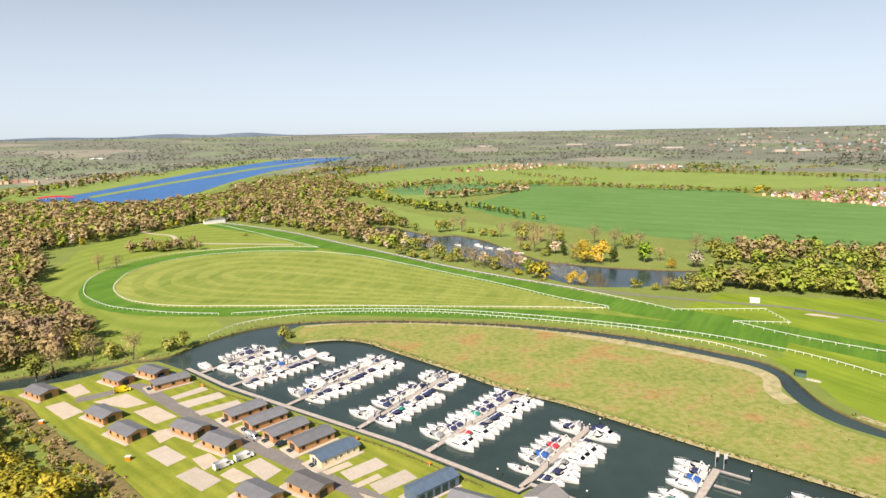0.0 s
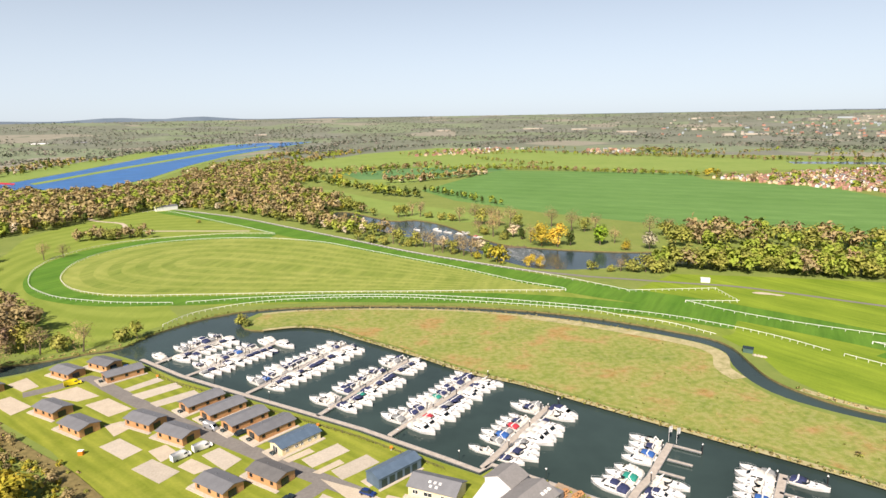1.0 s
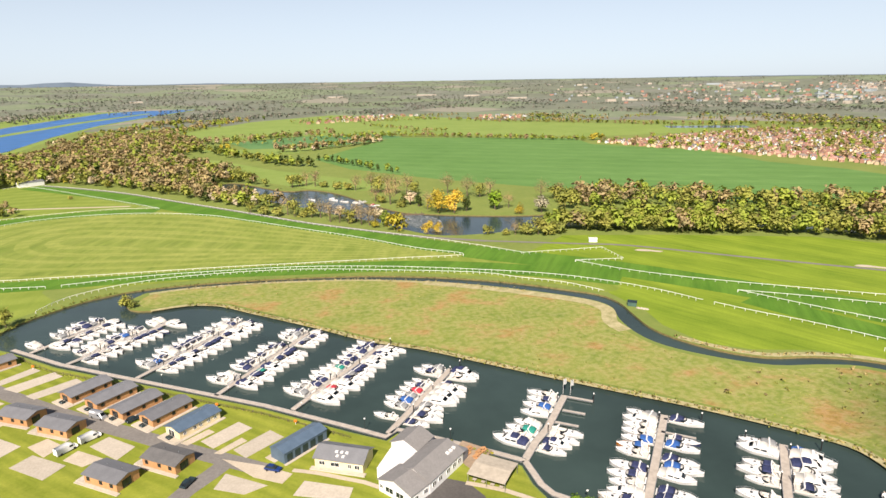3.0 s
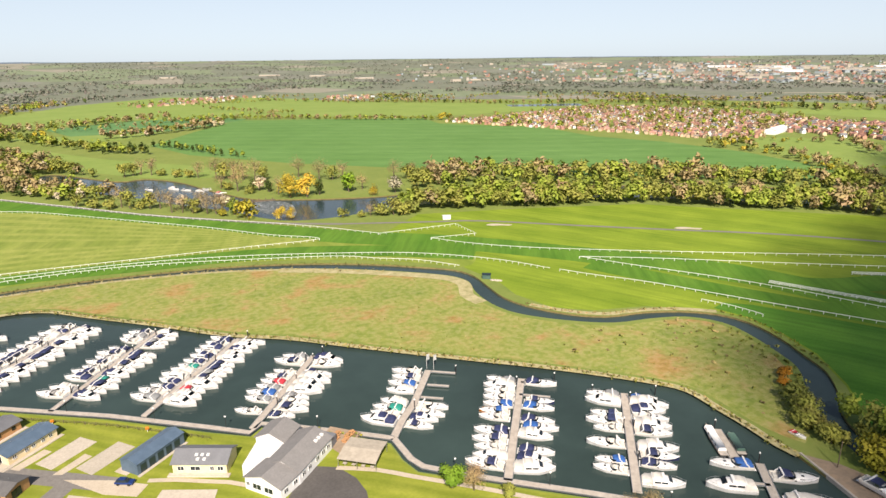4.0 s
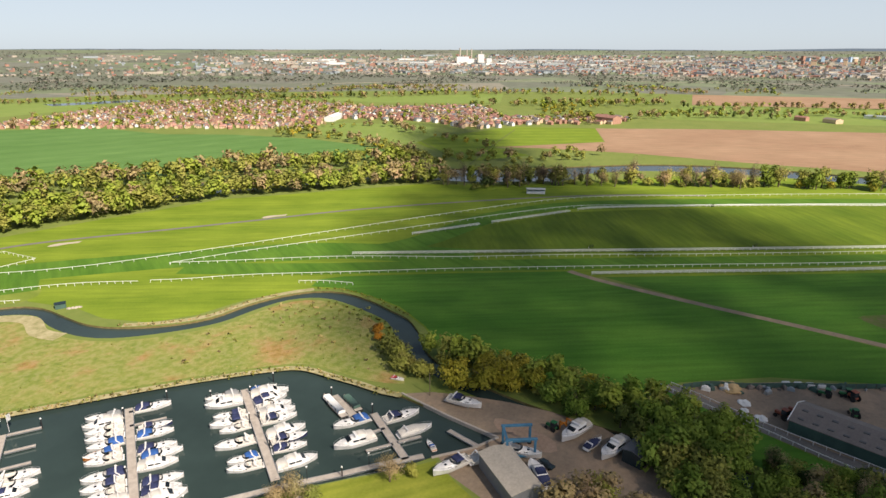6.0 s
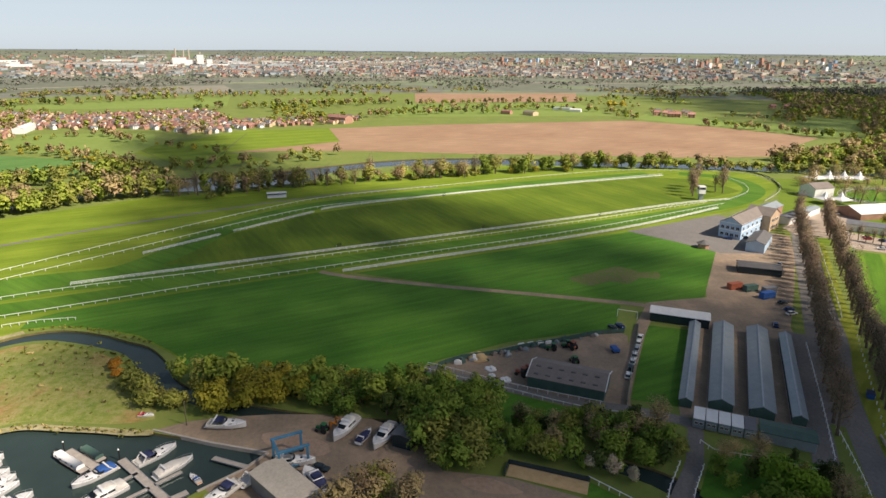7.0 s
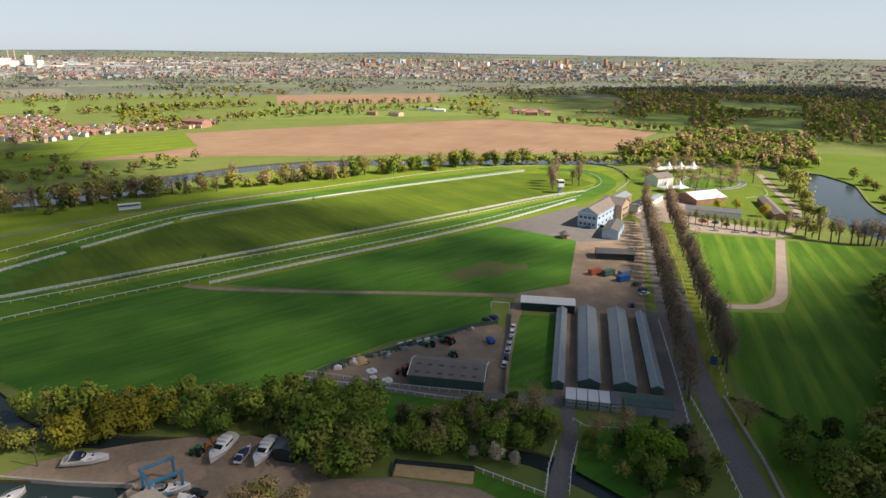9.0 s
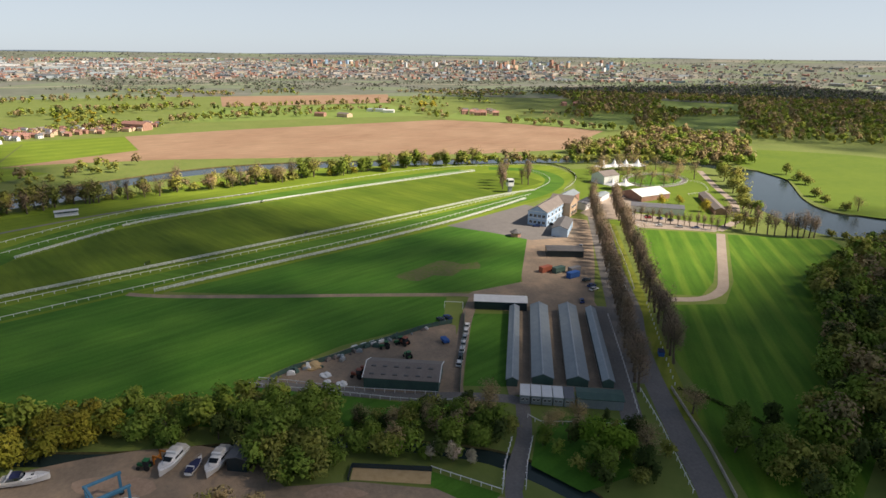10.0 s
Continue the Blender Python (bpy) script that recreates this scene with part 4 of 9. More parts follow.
TREE_RNG = np.random.default_rng(5)


def tree(kind, x, y, scale=1.0, z=0.0, label="", group=""):
    root = thing("tree" if "bush" not in kind else "bush", label or KINDS[kind][8], "tree" if "bush" not in kind else "bush",
                 pose(x, y, z, 0, 0, TREE_RNG.uniform(0, 360)) @ Matrix.Diagonal((scale, scale, scale * TREE_RNG.uniform(0.9, 1.1), 1)), group)
    trunk, near, far = PROTO[kind][int(TREE_RNG.integers(3))]
    crown = near if math.hypot(x, y) < 215 else far
    piece("trunk", trunk, root, Matrix())
    piece("crown", crown, root, Matrix())
    return root


def scatter(poly, gap, rng, jitter=0.45):
    """Uneven places inside a polygon, about gap metres apart."""
    xs, ys = [p[0] for p in poly], [p[1] for p in poly]
    out = []
    y = min(ys)
    row = 0
    while y < max(ys):
        x = min(xs) + (gap / 2 if row % 2 else 0)
        while x < max(xs):
            a, b = x + rng.uniform(-jitter, jitter) * gap, y + rng.uniform(-jitter, jitter) * gap
            if inside(a, b, poly):
                out.append((a, b))
            x += gap
        y += gap * 0.87
        row += 1
    return out


LOW = {}
bm = bmesh.new()
bmesh.ops.create_icosphere(bm, subdivisions=1, radius=1.0)
BALL_V = np.array([v.co[:] for v in bm.verts])
BALL_F = np.array([[v.index for v in f.verts] for f in bm.faces])
bm.free()


def low_crown(kind, n, k):
    """A lighter crown for woods."""
    key = (kind, n, k)
    if key not in LOW:
        h, rx, rz, n0, size, slim, mat, droop, _ = KINDS[kind]
        rng = np.random.default_rng(sum(ord(c) for c in kind) * 7 + n * 13 + k)
        p, d = crown_points(rng, n, rx, rz, h - rz * 0.98, 20, droop)
        LOW[key] = (leaf_quads(rng, p, d, size * min(5.5, math.sqrt(n0 / n) * 0.74), max(slim, 0.55), 0.3), crown_facing(p, d, rx, rz, h - rz * 0.98))
    return LOW[key]


WOODS = {}
HAZE_TINT = {"twig": "haze_twig", "twig_olive": "haze_leaf", "leaf_green": "haze_leaf", "leaf_dark": "haze_leaf", "leaf_yellow": "haze_leaf", "blossom": "haze_twig"}


def wood(places, kinds, n, scale=(0.8, 1.2), rng=None, high=1.0):
    """Adds trees to the joined woods, by material; the farther off, the fewer leaves (n: the most)."""
    for x, y, *z in places:
        kind = kinds[int(rng.integers(len(kinds)))]
        r = math.hypot(x, y)
        m = min(n, 400 if r < 170 else 320 if r < 245 else 220 if r < 320 else 150 if r < 480 else 90 if r < 700 else 48 if r < 1200 else 26 if r < 1700 else 11)
        a, s = rng.uniform(0, math.tau), rng.uniform(*scale)
        c, sn = math.cos(a) * s, math.sin(a) * s
        rot = np.array([[c, -sn, 0], [sn, c, 0], [0, 0, s * high]])
        at = np.array([x, y, z[0] if z else 0.0])
        mat = KINDS[kind][6]
        # distant trees swap their leaf colour for one with haze mixed in
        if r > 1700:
            mat = HAZE_TINT.get(mat, mat)
        quads, facing = low_crown(kind, m, int(rng.integers(4)))
        WOODS.setdefault(mat, []).append((quads @ rot.T + at, facing @ np.array([[math.cos(a), math.sin(a), 0], [-math.sin(a), math.cos(a), 0], [0, 0, 1]])))


def tuft(rng, mat, x, y, n, size, leaf, slim, rise_=0.6, low=0.35):
    """A low clump of leaves or stems on the ground."""
    p, d = crown_points(rng, n, size, size * rise_, size * low, 3)
    WOODS.setdefault(mat, []).append((leaf_quads(rng, p, d, leaf, slim) + np.array([x, y, 0.0]), crown_facing(p, d, size, size * rise_, size * low)))


def clear_of_water(places, margin=0.0):
    return [p for p in places if not inside(p[0], p[1], MARINA) and not inside(p[0], p[1], RIVER)]


rng = np.random.default_rng(11)
MIX = ["bare_tree", "bare_tree", "olive_tree", "olive_tree", "olive_tree", "green_tree", "bare_tree", "bare_tree", "yellow_bush", "dark_tree", "green_tree", "bare_tree", "olive_tree", "blossom_tree"]
# woods round the racecourse bend
wood(scatter([(-560, 800), (-440, 835), (-372, 880), (-335, 960), (-300, 1080), (-270, 1200), (-245, 1200), (-235, 994), (-248, 790), (-317, 735), (-466, 730)], 10, rng), MIX, 300, (0.8, 1.2), rng)
wood(scatter([(-600, 850), (-484, 850), (-303, 745), (-229, 700), (-275, 665), (-318, 560), (-345, 520), (-275, 427), (-262, 380), (-215, 328), (-190, 289), (-190, 262), (-230, 235), (-330, 300), (-480, 480), (-640, 700)], 8.5, rng), MIX, 300, (0.8, 1.25), rng)
wood(clear_of_water(scatter([(-335, 990), (-295, 1140), (-235, 1300), (-131, 1030), (-150, 861), (-60, 690), (-14, 570), (-5, 500), (-34, 492), (-85, 552), (-155, 632), (-240, 695), (-300, 760)], 9.0, rng)), MIX, 300, (0.8, 1.2), rng)
wood(clear_of_water(scatter([(148, 361), (183, 353), (217, 338), (257, 323), (300, 308), (328, 283), (352, 259), (385, 230), (415, 195), (430, 160), (455, 118), (460, 122), (440, 160), (420, 228), (390, 262), (351, 296), (285, 342), (222, 374), (160, 380)], 6.5, rng)),
     ["olive_tree", "green_tree", "bare_tree", "olive_tree", "green_tree", "olive_tree"], 300, (0.7, 1.4), rng)
wood(clear_of_water(scatter([(190, 425), (255, 415), (314, 385), (374, 349), (440, 300), (473, 262), (492, 285), (393, 385), (268, 458), (206, 482)], 10, rng)), ["bare_tree", "olive_tree", "olive_tree", "green_tree", "olive_tree"], 300, (0.7, 1.4), rng)
wood(clear_of_water(scatter([(225, 378), (290, 346), (355, 298), (395, 264), (430, 228), (462, 205), (480, 262), (440, 302), (374, 349), (314, 385), (245, 418)], 8.5, rng)), ["olive_tree", "green_tree", "olive_tree", "green_bush", "bare_tree", "green_tree"], 300, (0.65, 1.25), rng)


def hedge_line(pts, gap, kinds, n, scale, wide=3.0):
    wood([(x + rng.normal() * wide, y + rng.normal() * wide) for x, y, _ in spaced(smooth(pts, False, 10), gap)], kinds, n, scale, rng)


hedge_line([(-237, 1188), (-137, 1074), (-61, 1092), (19, 1159), (73, 1187)], 4, MIX, 60, (0.5, 0.95), 4)
hedge_line([(-175, 1011), (-101, 913), (-31, 793), (21, 725)], 4, ["olive_tree", "green_tree", "dark_tree"], 90, (0.7, 1.1), 6)
hedge_line([(30, 790), (58, 745), (83, 690), (105, 655)], 9, ["green_tree", "dark_tree"], 120, (0.6, 0.9), 2)
hedge_line([(-18, 899), (66, 942), (145, 1020)], 4, ["bare_tree", "blossom_tree", "olive_tree"], 90, (0.8, 1.2), 6)
hedge_line([(66, 1089), (210, 1071), (361, 959), (450, 900)], 3.2, ["bare_tree", "olive_tree", "green_tree"], 60, (0.4, 0.8), 2.5)
hedge_line([(578, 448), (575, 395), (530, 320), (502, 269)], 5, ["olive_tree", "yellow_bush", "bare_tree"], 100, (0.6, 1.0), 5)
hedge_line([(500, 300), (505, 230), (530, 170), (590, 130)], 6, ["green_bush", "olive_tree", "bare_tree"], 100, (0.6, 1.1), 8)

# ---------------------------------------------------------------- marina: walkways and jetties
def plank_walk(name, line, width, label, z=-0.1, category="jetty", lamps=()):
    """A floating walkway: deck, fenders along both edges, piles."""
    root = thing(name, label, category, pose(*line[0], 0), "marina jetties")
    base = Vector((*line[0], 0))
    part("deck", sweep(bmesh.new(), line, z, width, 0.35, base), M["deck"], root)
    for k in (1, -1):
        part("fender", sweep(bmesh.new(), offset_line(line, k * (width / 2 + 0.06)), z + 0.03, 0.14, 0.3, base), M["metal"], root, "grey edge fender")
    return root


def pile_mesh():
    bm = bmesh.new()
    tube(bm, (0, 0, -2.2), (0, 0, 2.3), 0.16, 0.16, 8)
    return mesh_of("pile", bm, M["black"])


PILE = pile_mesh()
bm = bmesh.new()
tube(bm, (0, 0, 2.3), (0, 0, 2.65), 0.24, 0.1, 8)
PILE_CAP = mesh_of("cap", bm, M["white"])


def mooring_pile(x, y):
    root = thing("mooring_pile", "black mooring pile with a white cap beside the jetty", "pile", pose(x, y, 0), "mooring piles")
    piece("pile", PILE, root, Matrix())
    piece("cap", PILE_CAP, root, Matrix())


# ---------------------------------------------------------------- boats
def hull_bm(length, beam, free=1.0, full=0.55, low=0.12):
    """Lofted hull: flared bow, near-vertical stern. Returns the mesh and the sheer line."""
    bm = bmesh.new()
    rings, n = [], 11
    sheer = []
    for k in range(n):
        t = k / (n - 1)
        x = -length / 2 + t * length
        b = beam / 2 * (0.88 + 0.12 * min(1, t / 0.35)) if t < 0.5 else beam / 2 * max(0.03, 1 - ((t - 0.5) / 0.5) ** 3.0)
        z = free * (0.82 + 0.35 * t * t)
        chine = b * (0.86 if t < 0.6 else 0.86 - 0.5 * (t - 0.6) / 0.4)
        rings.append([bm.verts.new(p) for p in ((x * (0.97 if t > 0.9 else 1), -chine * 0.8, -0.3), (x, -chine, low), (x, -b, z), (x, b, z), (x, chine, low), (x * (0.97 if t > 0.9 else 1), chine * 0.8, -0.3))])
        sheer.append((x, b, z))
    for a, b in zip(rings, rings[1:]):
        for i in (0, 1, 3, 4):
            bm.faces.new((a[i], b[i], b[i + 1], a[i + 1])).smooth = True
    bm.faces.new(rings[0])
    bm.faces.new((rings[-1][5], rings[-1][4], rings[-1][3], rings[-1][2], rings[-1][1], rings[-1][0]))
    bmesh.ops.recalc_face_normals(bm, faces=bm.faces)
    return bm, sheer


def deck_bm(sheer, x0, x1, inset=0.12, crown=0.16, drop=0.0):
    """A cambered deck between two places along the sheer."""
    bm = bmesh.new()
    rows = []
    for x, b, z in sheer:
        if x0 - 0.01 <= x <= x1 + 0.01:
            w = max(0.02, b - inset)
            rows.append([bm.verts.new(p) for p in ((x, -w, z - drop), (x, -w * 0.5, z + crown * 0.8 - drop), (x, 0, z + crown - drop), (x, w * 0.5, z + crown * 0.8 - drop), (x, w, z - drop))])
    for a, b in zip(rows, rows[1:]):
        for i in range(4):
            bm.faces.new((a[i], b[i], b[i + 1], a[i + 1])).smooth = True
    return bm


def shell_bm(sections):
    """A closed shell through sections (x, half width, low, high), rounded at the shoulders."""
    bm = bmesh.new()
    rows = []
    for x, w, lo, hi in sections:
        s = lo + (hi - lo) * 0.7
        rows.append([bm.verts.new(p) for p in ((x, -w, lo), (x, -w * 0.96, s), (x, -w * 0.7, hi), (x, w * 0.7, hi), (x, w * 0.96, s), (x, w, lo))])
    for a, b in zip(rows, rows[1:]):
        for i in range(5):
            bm.faces.new((a[i], b[i], b[i + 1], a[i + 1])).smooth = True
    bm.faces.new(rows[0][::-1])
    bm.faces.new(rows[-1])
    return bm


def rail_bm(sheer, x0, h=0.55):
    """A bent bow rail down to the deck at both ends, with its stanchions touching it."""
    bm = bmesh.new()
    side = [(x, b * 0.93, z) for x, b, z in sheer if x >= x0]
    path = [(x, b, z + h) for x, b, z in side] + [(x, -b, z + h) for x, b, z in side[::-1]]
    rows = [[bm.verts.new((x + dx, y, z + dz)) for dx, dz in ((-0.035, -0.03), (0.035, -0.03), (0.0, 0.035))] for x, y, z in path]
    for a, b in zip(rows, rows[1:]):
        for i in range(3):
            bm.faces.new((a[i], b[i], b[(i + 1) % 3], a[(i + 1) % 3]))
    for i in list(range(0, len(side), 2)) + list(range(len(side), len(path), 2)):
        x, y, z = path[i]
        low = [bm.verts.new((x + dx, y, z - h)) for dx in (-0.035, 0.035)]
        bm.faces.new((low[0], low[1], rows[i][1], rows[i][0]))
    return bm


def sport_boat(label, canvas, cover="cockpit", length=10.0, stripe=None):
    root = thing("motor_boat", label, "boat", None, "moored motor boats")
    beam = length * 0.345
    bm, sheer = hull_bm(length, beam, 0.105 * length)
    part("hull", bm, M["gel"] if not stripe else M[stripe], root)
    L = length / 2
    part("foredeck", deck_bm(sheer, -0.1 * L, L, 0.06, 0.2), M["gel"], root)
    z = 0.105 * length
    bm = bmesh.new()
    box(bm, -L * 0.97, -0.1 * L, -beam * 0.42, beam * 0.42, z * 0.5, z * 0.62)
    box(bm, -L * 0.97, -0.1 * L, -beam * 0.47, -beam * 0.36, z * 0.5, z * 0.98, 0.04)
    box(bm, -L * 0.97, -0.1 * L, beam * 0.36, beam * 0.47, z * 0.5, z * 0.98, 0.04)
    box(bm, -L * 0.9, -L * 0.72, -beam * 0.36, beam * 0.36, z * 0.6, z * 0.86, 0.06)
    box(bm, -L * 0.4, -L * 0.2, -beam * 0.36, -beam * 0.05, z * 0.6, z * 0.95, 0.06)
    part("cockpit", bm, M["cream"], root, "cream cockpit seating")
    part("coachroof", shell_bm([(-0.14 * L, beam * 0.4, z * 0.9, z * 1.38), (0.12 * L, beam * 0.36, z * 0.95, z * 1.36), (0.42 * L, beam * 0.24, z, z * 1.28), (0.6 * L, beam * 0.1, z * 1.05, z * 1.16)]), M["gel"], root)
    bm = bmesh.new()
    pts = [(-0.3 * L, 0.43), (-0.12 * L, 0.41), (0.02 * L, 0.28), (0.06 * L, 0)]
    pts = pts + [(x, -y) for x, y in pts[-2::-1]]
    lo = [bm.verts.new((x, y * beam, z * 1.2)) for x, y in pts]
    hi = [bm.verts.new((x - 0.08 * L, y * beam * 0.92, z * 1.72)) for x, y in pts]
    for i in range(len(pts) - 1):
        bm.faces.new((lo[i], lo[i + 1], hi[i + 1], hi[i]))
    bmesh.ops.solidify(bm, geom=bm.faces[:], thickness=0.03)
    box(bm, 0.26 * L, 0.38 * L, -beam * 0.09, beam * 0.09, z * 1.24, z * 1.34)
    for k in (1, -1):
        box(bm, -0.02 * L, 0.34 * L, k * beam * 0.33 - 0.05, k * beam * 0.33 + 0.05, z * 1.08, z * 1.2)
    part("windscreen", bm, M["glass"], root, "dark raked windscreen")
    bm = bmesh.new()
    for k in (1, -1):
        rail_between(bm, (-0.75 * L, k * beam * 0.43, z * 1.2), (-0.55 * L, k * beam * 0.4, z * 2.1), 0.12, 0.3)
    rail_between(bm, (-0.56 * L, -beam * 0.41, z * 2.12), (-0.56 * L, beam * 0.41, z * 2.12), 0.4, 0.12)
    part("radar_arch", bm, M["gel"], root)
    if cover == "cockpit":
        part("canopy", shell_bm([(-0.95 * L, beam * 0.4, z * 0.98, z * 1.25), (-0.8 * L, beam * 0.42, z, z * 1.85), (-0.4 * L, beam * 0.42, z, z * 1.98), (-0.16 * L, beam * 0.38, z * 1.15, z * 1.78)]), M[canvas], root, "canvas cockpit canopy")
    elif cover == "half":
        part("canopy", shell_bm([(-0.62 * L, beam * 0.38, z * 1.62, z * 1.9), (-0.4 * L, beam * 0.4, z * 1.7, z * 2.0), (-0.14 * L, beam * 0.36, z * 1.62, z * 1.86)]), M[canvas], root, "canvas sun canopy")
    elif cover == "full":
        part("cover", shell_bm([(-0.98 * L, beam * 0.44, z * 0.8, z * 1.2), (-0.5 * L, beam * 0.5, z * 0.85, z * 1.75), (0.0, beam * 0.48, z * 0.9, z * 1.8), (0.5 * L, beam * 0.34, z * 0.95, z * 1.35), (0.93 * L, beam * 0.06, z * 1.05, z * 1.2)]), M[canvas], root, "fitted storage cover")
    part("pulpit_rail", rail_bm(sheer, 0.1 * L), M["metal"], root, "thin metal bow rail")
    bm = bmesh.new()
    box(bm, -L * 1.09, -L * 0.98, -beam * 0.4, beam * 0.4, 0.12, 0.24, 0.03)
    part("bathing_platform", bm, M["gel"], root)
    return root


def cabin_boat(label, canvas, length=10.5, hull="gel"):
    root = thing("cabin_cruiser", label, "boat", None, "moored motor boats")
    beam = length * 0.36
    L, z = length / 2, 0.11 * length
    bm, sheer = hull_bm(length, beam, z)
    part("hull", bm, M[hull], root)
    part("deck", deck_bm(sheer, -L, L, 0.05, 0.12), M["gel"], root)
    part("saloon", shell_bm([(-0.5 * L, beam * 0.4, z * 0.95, z * 2.05), (-0.1 * L, beam * 0.41, z, z * 2.1), (0.2 * L, beam * 0.38, z, z * 1.95), (0.38 * L, beam * 0.32, z, z * 1.4), (0.6 * L, beam * 0.16, z * 1.05, z * 1.22)]), M["gel"], root)
    bm = bmesh.new()
    for k in (1, -1):
        for a, b in ((-0.44, -0.16), (-0.12, 0.16)):
            box(bm, a * L, b * L, k * beam * 0.415 - 0.03, k * beam * 0.415 + 0.03, z * 1.4, z * 1.8)
    v = [bm.verts.new(p) for p in ((0.4 * L, -beam * 0.26, z * 1.46), (0.4 * L, beam * 0.26, z * 1.46), (0.215 * L, beam * 0.3, z * 1.97), (0.215 * L, -beam * 0.3, z * 1.97))]
    f = bm.faces.new(v)
    bmesh.ops.solidify(bm, geom=[f], thickness=-0.04)
    part("window", bm, M["glass"], root, "dark saloon windows")
    bm = bmesh.new()
    box(bm, -0.55 * L, 0.02 * L, -beam * 0.36, beam * 0.36, z * 2.08, z * 2.2, 0.05)
    box(bm, -0.1 * L, 0.04 * L, -beam * 0.34, beam * 0.34, z * 2.2, z * 2.55, 0.06, 0.1)
    part("flybridge", bm, M["gel"], root)
    part("canopy", shell_bm([(-0.97 * L, beam * 0.38, z * 0.95, z * 1.3), (-0.85 * L, beam * 0.4, z, z * 1.95), (-0.5 * L, beam * 0.4, z, z * 2.1)]), M[canvas], root, "canvas aft canopy")
    part("flybridge_cover", shell_bm([(-0.5 * L, beam * 0.3, z * 2.2, z * 2.4), (-0.3 * L, beam * 0.32, z * 2.2, z * 2.6), (-0.08 * L, beam * 0.3, z * 2.2, z * 2.55)]), M[canvas], root, "canvas flybridge cover")
    part("pulpit_rail", rail_bm(sheer, 0.2 * L, 0.65), M["metal"], root, "thin metal bow rail")
    return root


def narrow_boat(label, roof, length=13.0):
    root = thing("narrowboat", label, "boat", None, "")
    L = length / 2
    bm, sheer = hull_bm(length, 2.6, 0.9)
    part("hull", bm, M["black"], root)
    part("cabin", shell_bm([(-0.72 * L, 1.05, 0.7, 1.65), (0.0, 1.08, 0.7, 1.7), (0.72 * L, 1.05, 0.75, 1.65)]), M[roof], root)
    bm = bmesh.new()
    for k in (1, -1):
        for x in (-0.5, -0.15, 0.2, 0.5):
            box(bm, x * L, x * L + 0.8, k * 1.05 - 0.03, k * 1.05 + 0.03, 1.05, 1.4)
    part("window", bm, M["glass"], root)
    part("deck", deck_bm(sheer, -L, L, 0.1, 0.05, 0.12), M["deck"], root)
    return root


BOATS = [
    (sport_boat("white motor cruiser with a navy cockpit canopy at a jetty", "navy"), 5),
    (sport_boat("white open sports cruiser with a navy sun canopy at a jetty", "navy", "half", 10.5), 8),
    (sport_boat("white sports cruiser with an open cream cockpit at a jetty", "navy", "", 10.0), 9),
    (sport_boat("white motor cruiser under a bright blue canopy at a jetty", "blue"), 1),
    (sport_boat("white motor cruiser with a grey cockpit canopy at a jetty", "greycanvas"), 2),
    (sport_boat("navy-hulled sports cruiser with a navy canopy at a jetty", "navy", "half", 10.0, "navy"), 1),
    (cabin_boat("white flybridge cabin cruiser with navy covers at a jetty", "navy"), 3),
    (cabin_boat("white flybridge cabin cruiser with cream covers at a jetty", "cream", 11.0), 3),
]
SPECIAL = {
    "r": sport_boat("white motor cruiser with a red canopy at a jetty", "red"),
    "g": sport_boat("white motor cruiser with a green canopy at a jetty", "teal"),
    "b": BOATS[3][0],
    "f": BOATS[7][0],
    "c": sport_boat("motor boat wholly under a pale grey storage cover", "cream", "full", 9.5),
    "s": sport_boat("small motor boat under a navy storage cover", "navy", "full", 6.5),
    "o": sport_boat("wooden-sided launch with an orange-brown hull", "blue", "half", 9.0, "orange"),
}
PICK = [ob for ob, k in BOATS for _ in range(k)]
boat_rng = np.random.default_rng(21)
USED = set()


def put_boat(ob, m):
    """The first of a kind is moved into place, the rest are copies."""
    if ob.name in USED:
        c = copy_thing(ob, m)
        c.matrix_world = m
        return c
    USED.add(ob.name)
    ob.matrix_world = m
    return ob


def moor(a, b, left, right, width=1.9, gap=3.4):
    """Boats stern-to along a jetty from a (root) to b (end): a letter a berth, from the end on."""
    d = Vector((b[0] - a[0], b[1] - a[1], 0))
    u = d.normalized()
    n = Vector((-u.y, u.x, 0))
    for side, row in ((1, left), (-1, right)):
        for k, ch in enumerate(row):
            if ch == ".":
                continue
            ob = SPECIAL.get(ch) or PICK[int(boat_rng.integers(len(PICK)))]
            s = boat_rng.uniform(0.74, 0.98)
            p = Vector((*b, 0)) - u * (1.9 + k * gap + boat_rng.normal() * 0.15) + n * side * (width / 2 + 0.35 + 5.3 * s + boat_rng.uniform(-0.35, 0.35))
            ang = math.degrees(math.atan2(n.y * side, n.x * side)) + boat_rng.normal() * 4.0
            put_boat(ob, pose(p.x, p.y, -0.72, 0, boat_rng.normal() * 0.6, ang) @ Matrix.Diagonal((s, s * boat_rng.uniform(1.04, 1.16), s, 1)))
            if ch == "x" and k % 4 == 1:
                q = Vector((*b, 0)) - u * (k * gap + 0.1) + n * side * 1.3
                mooring_pile(q.x, q.y)


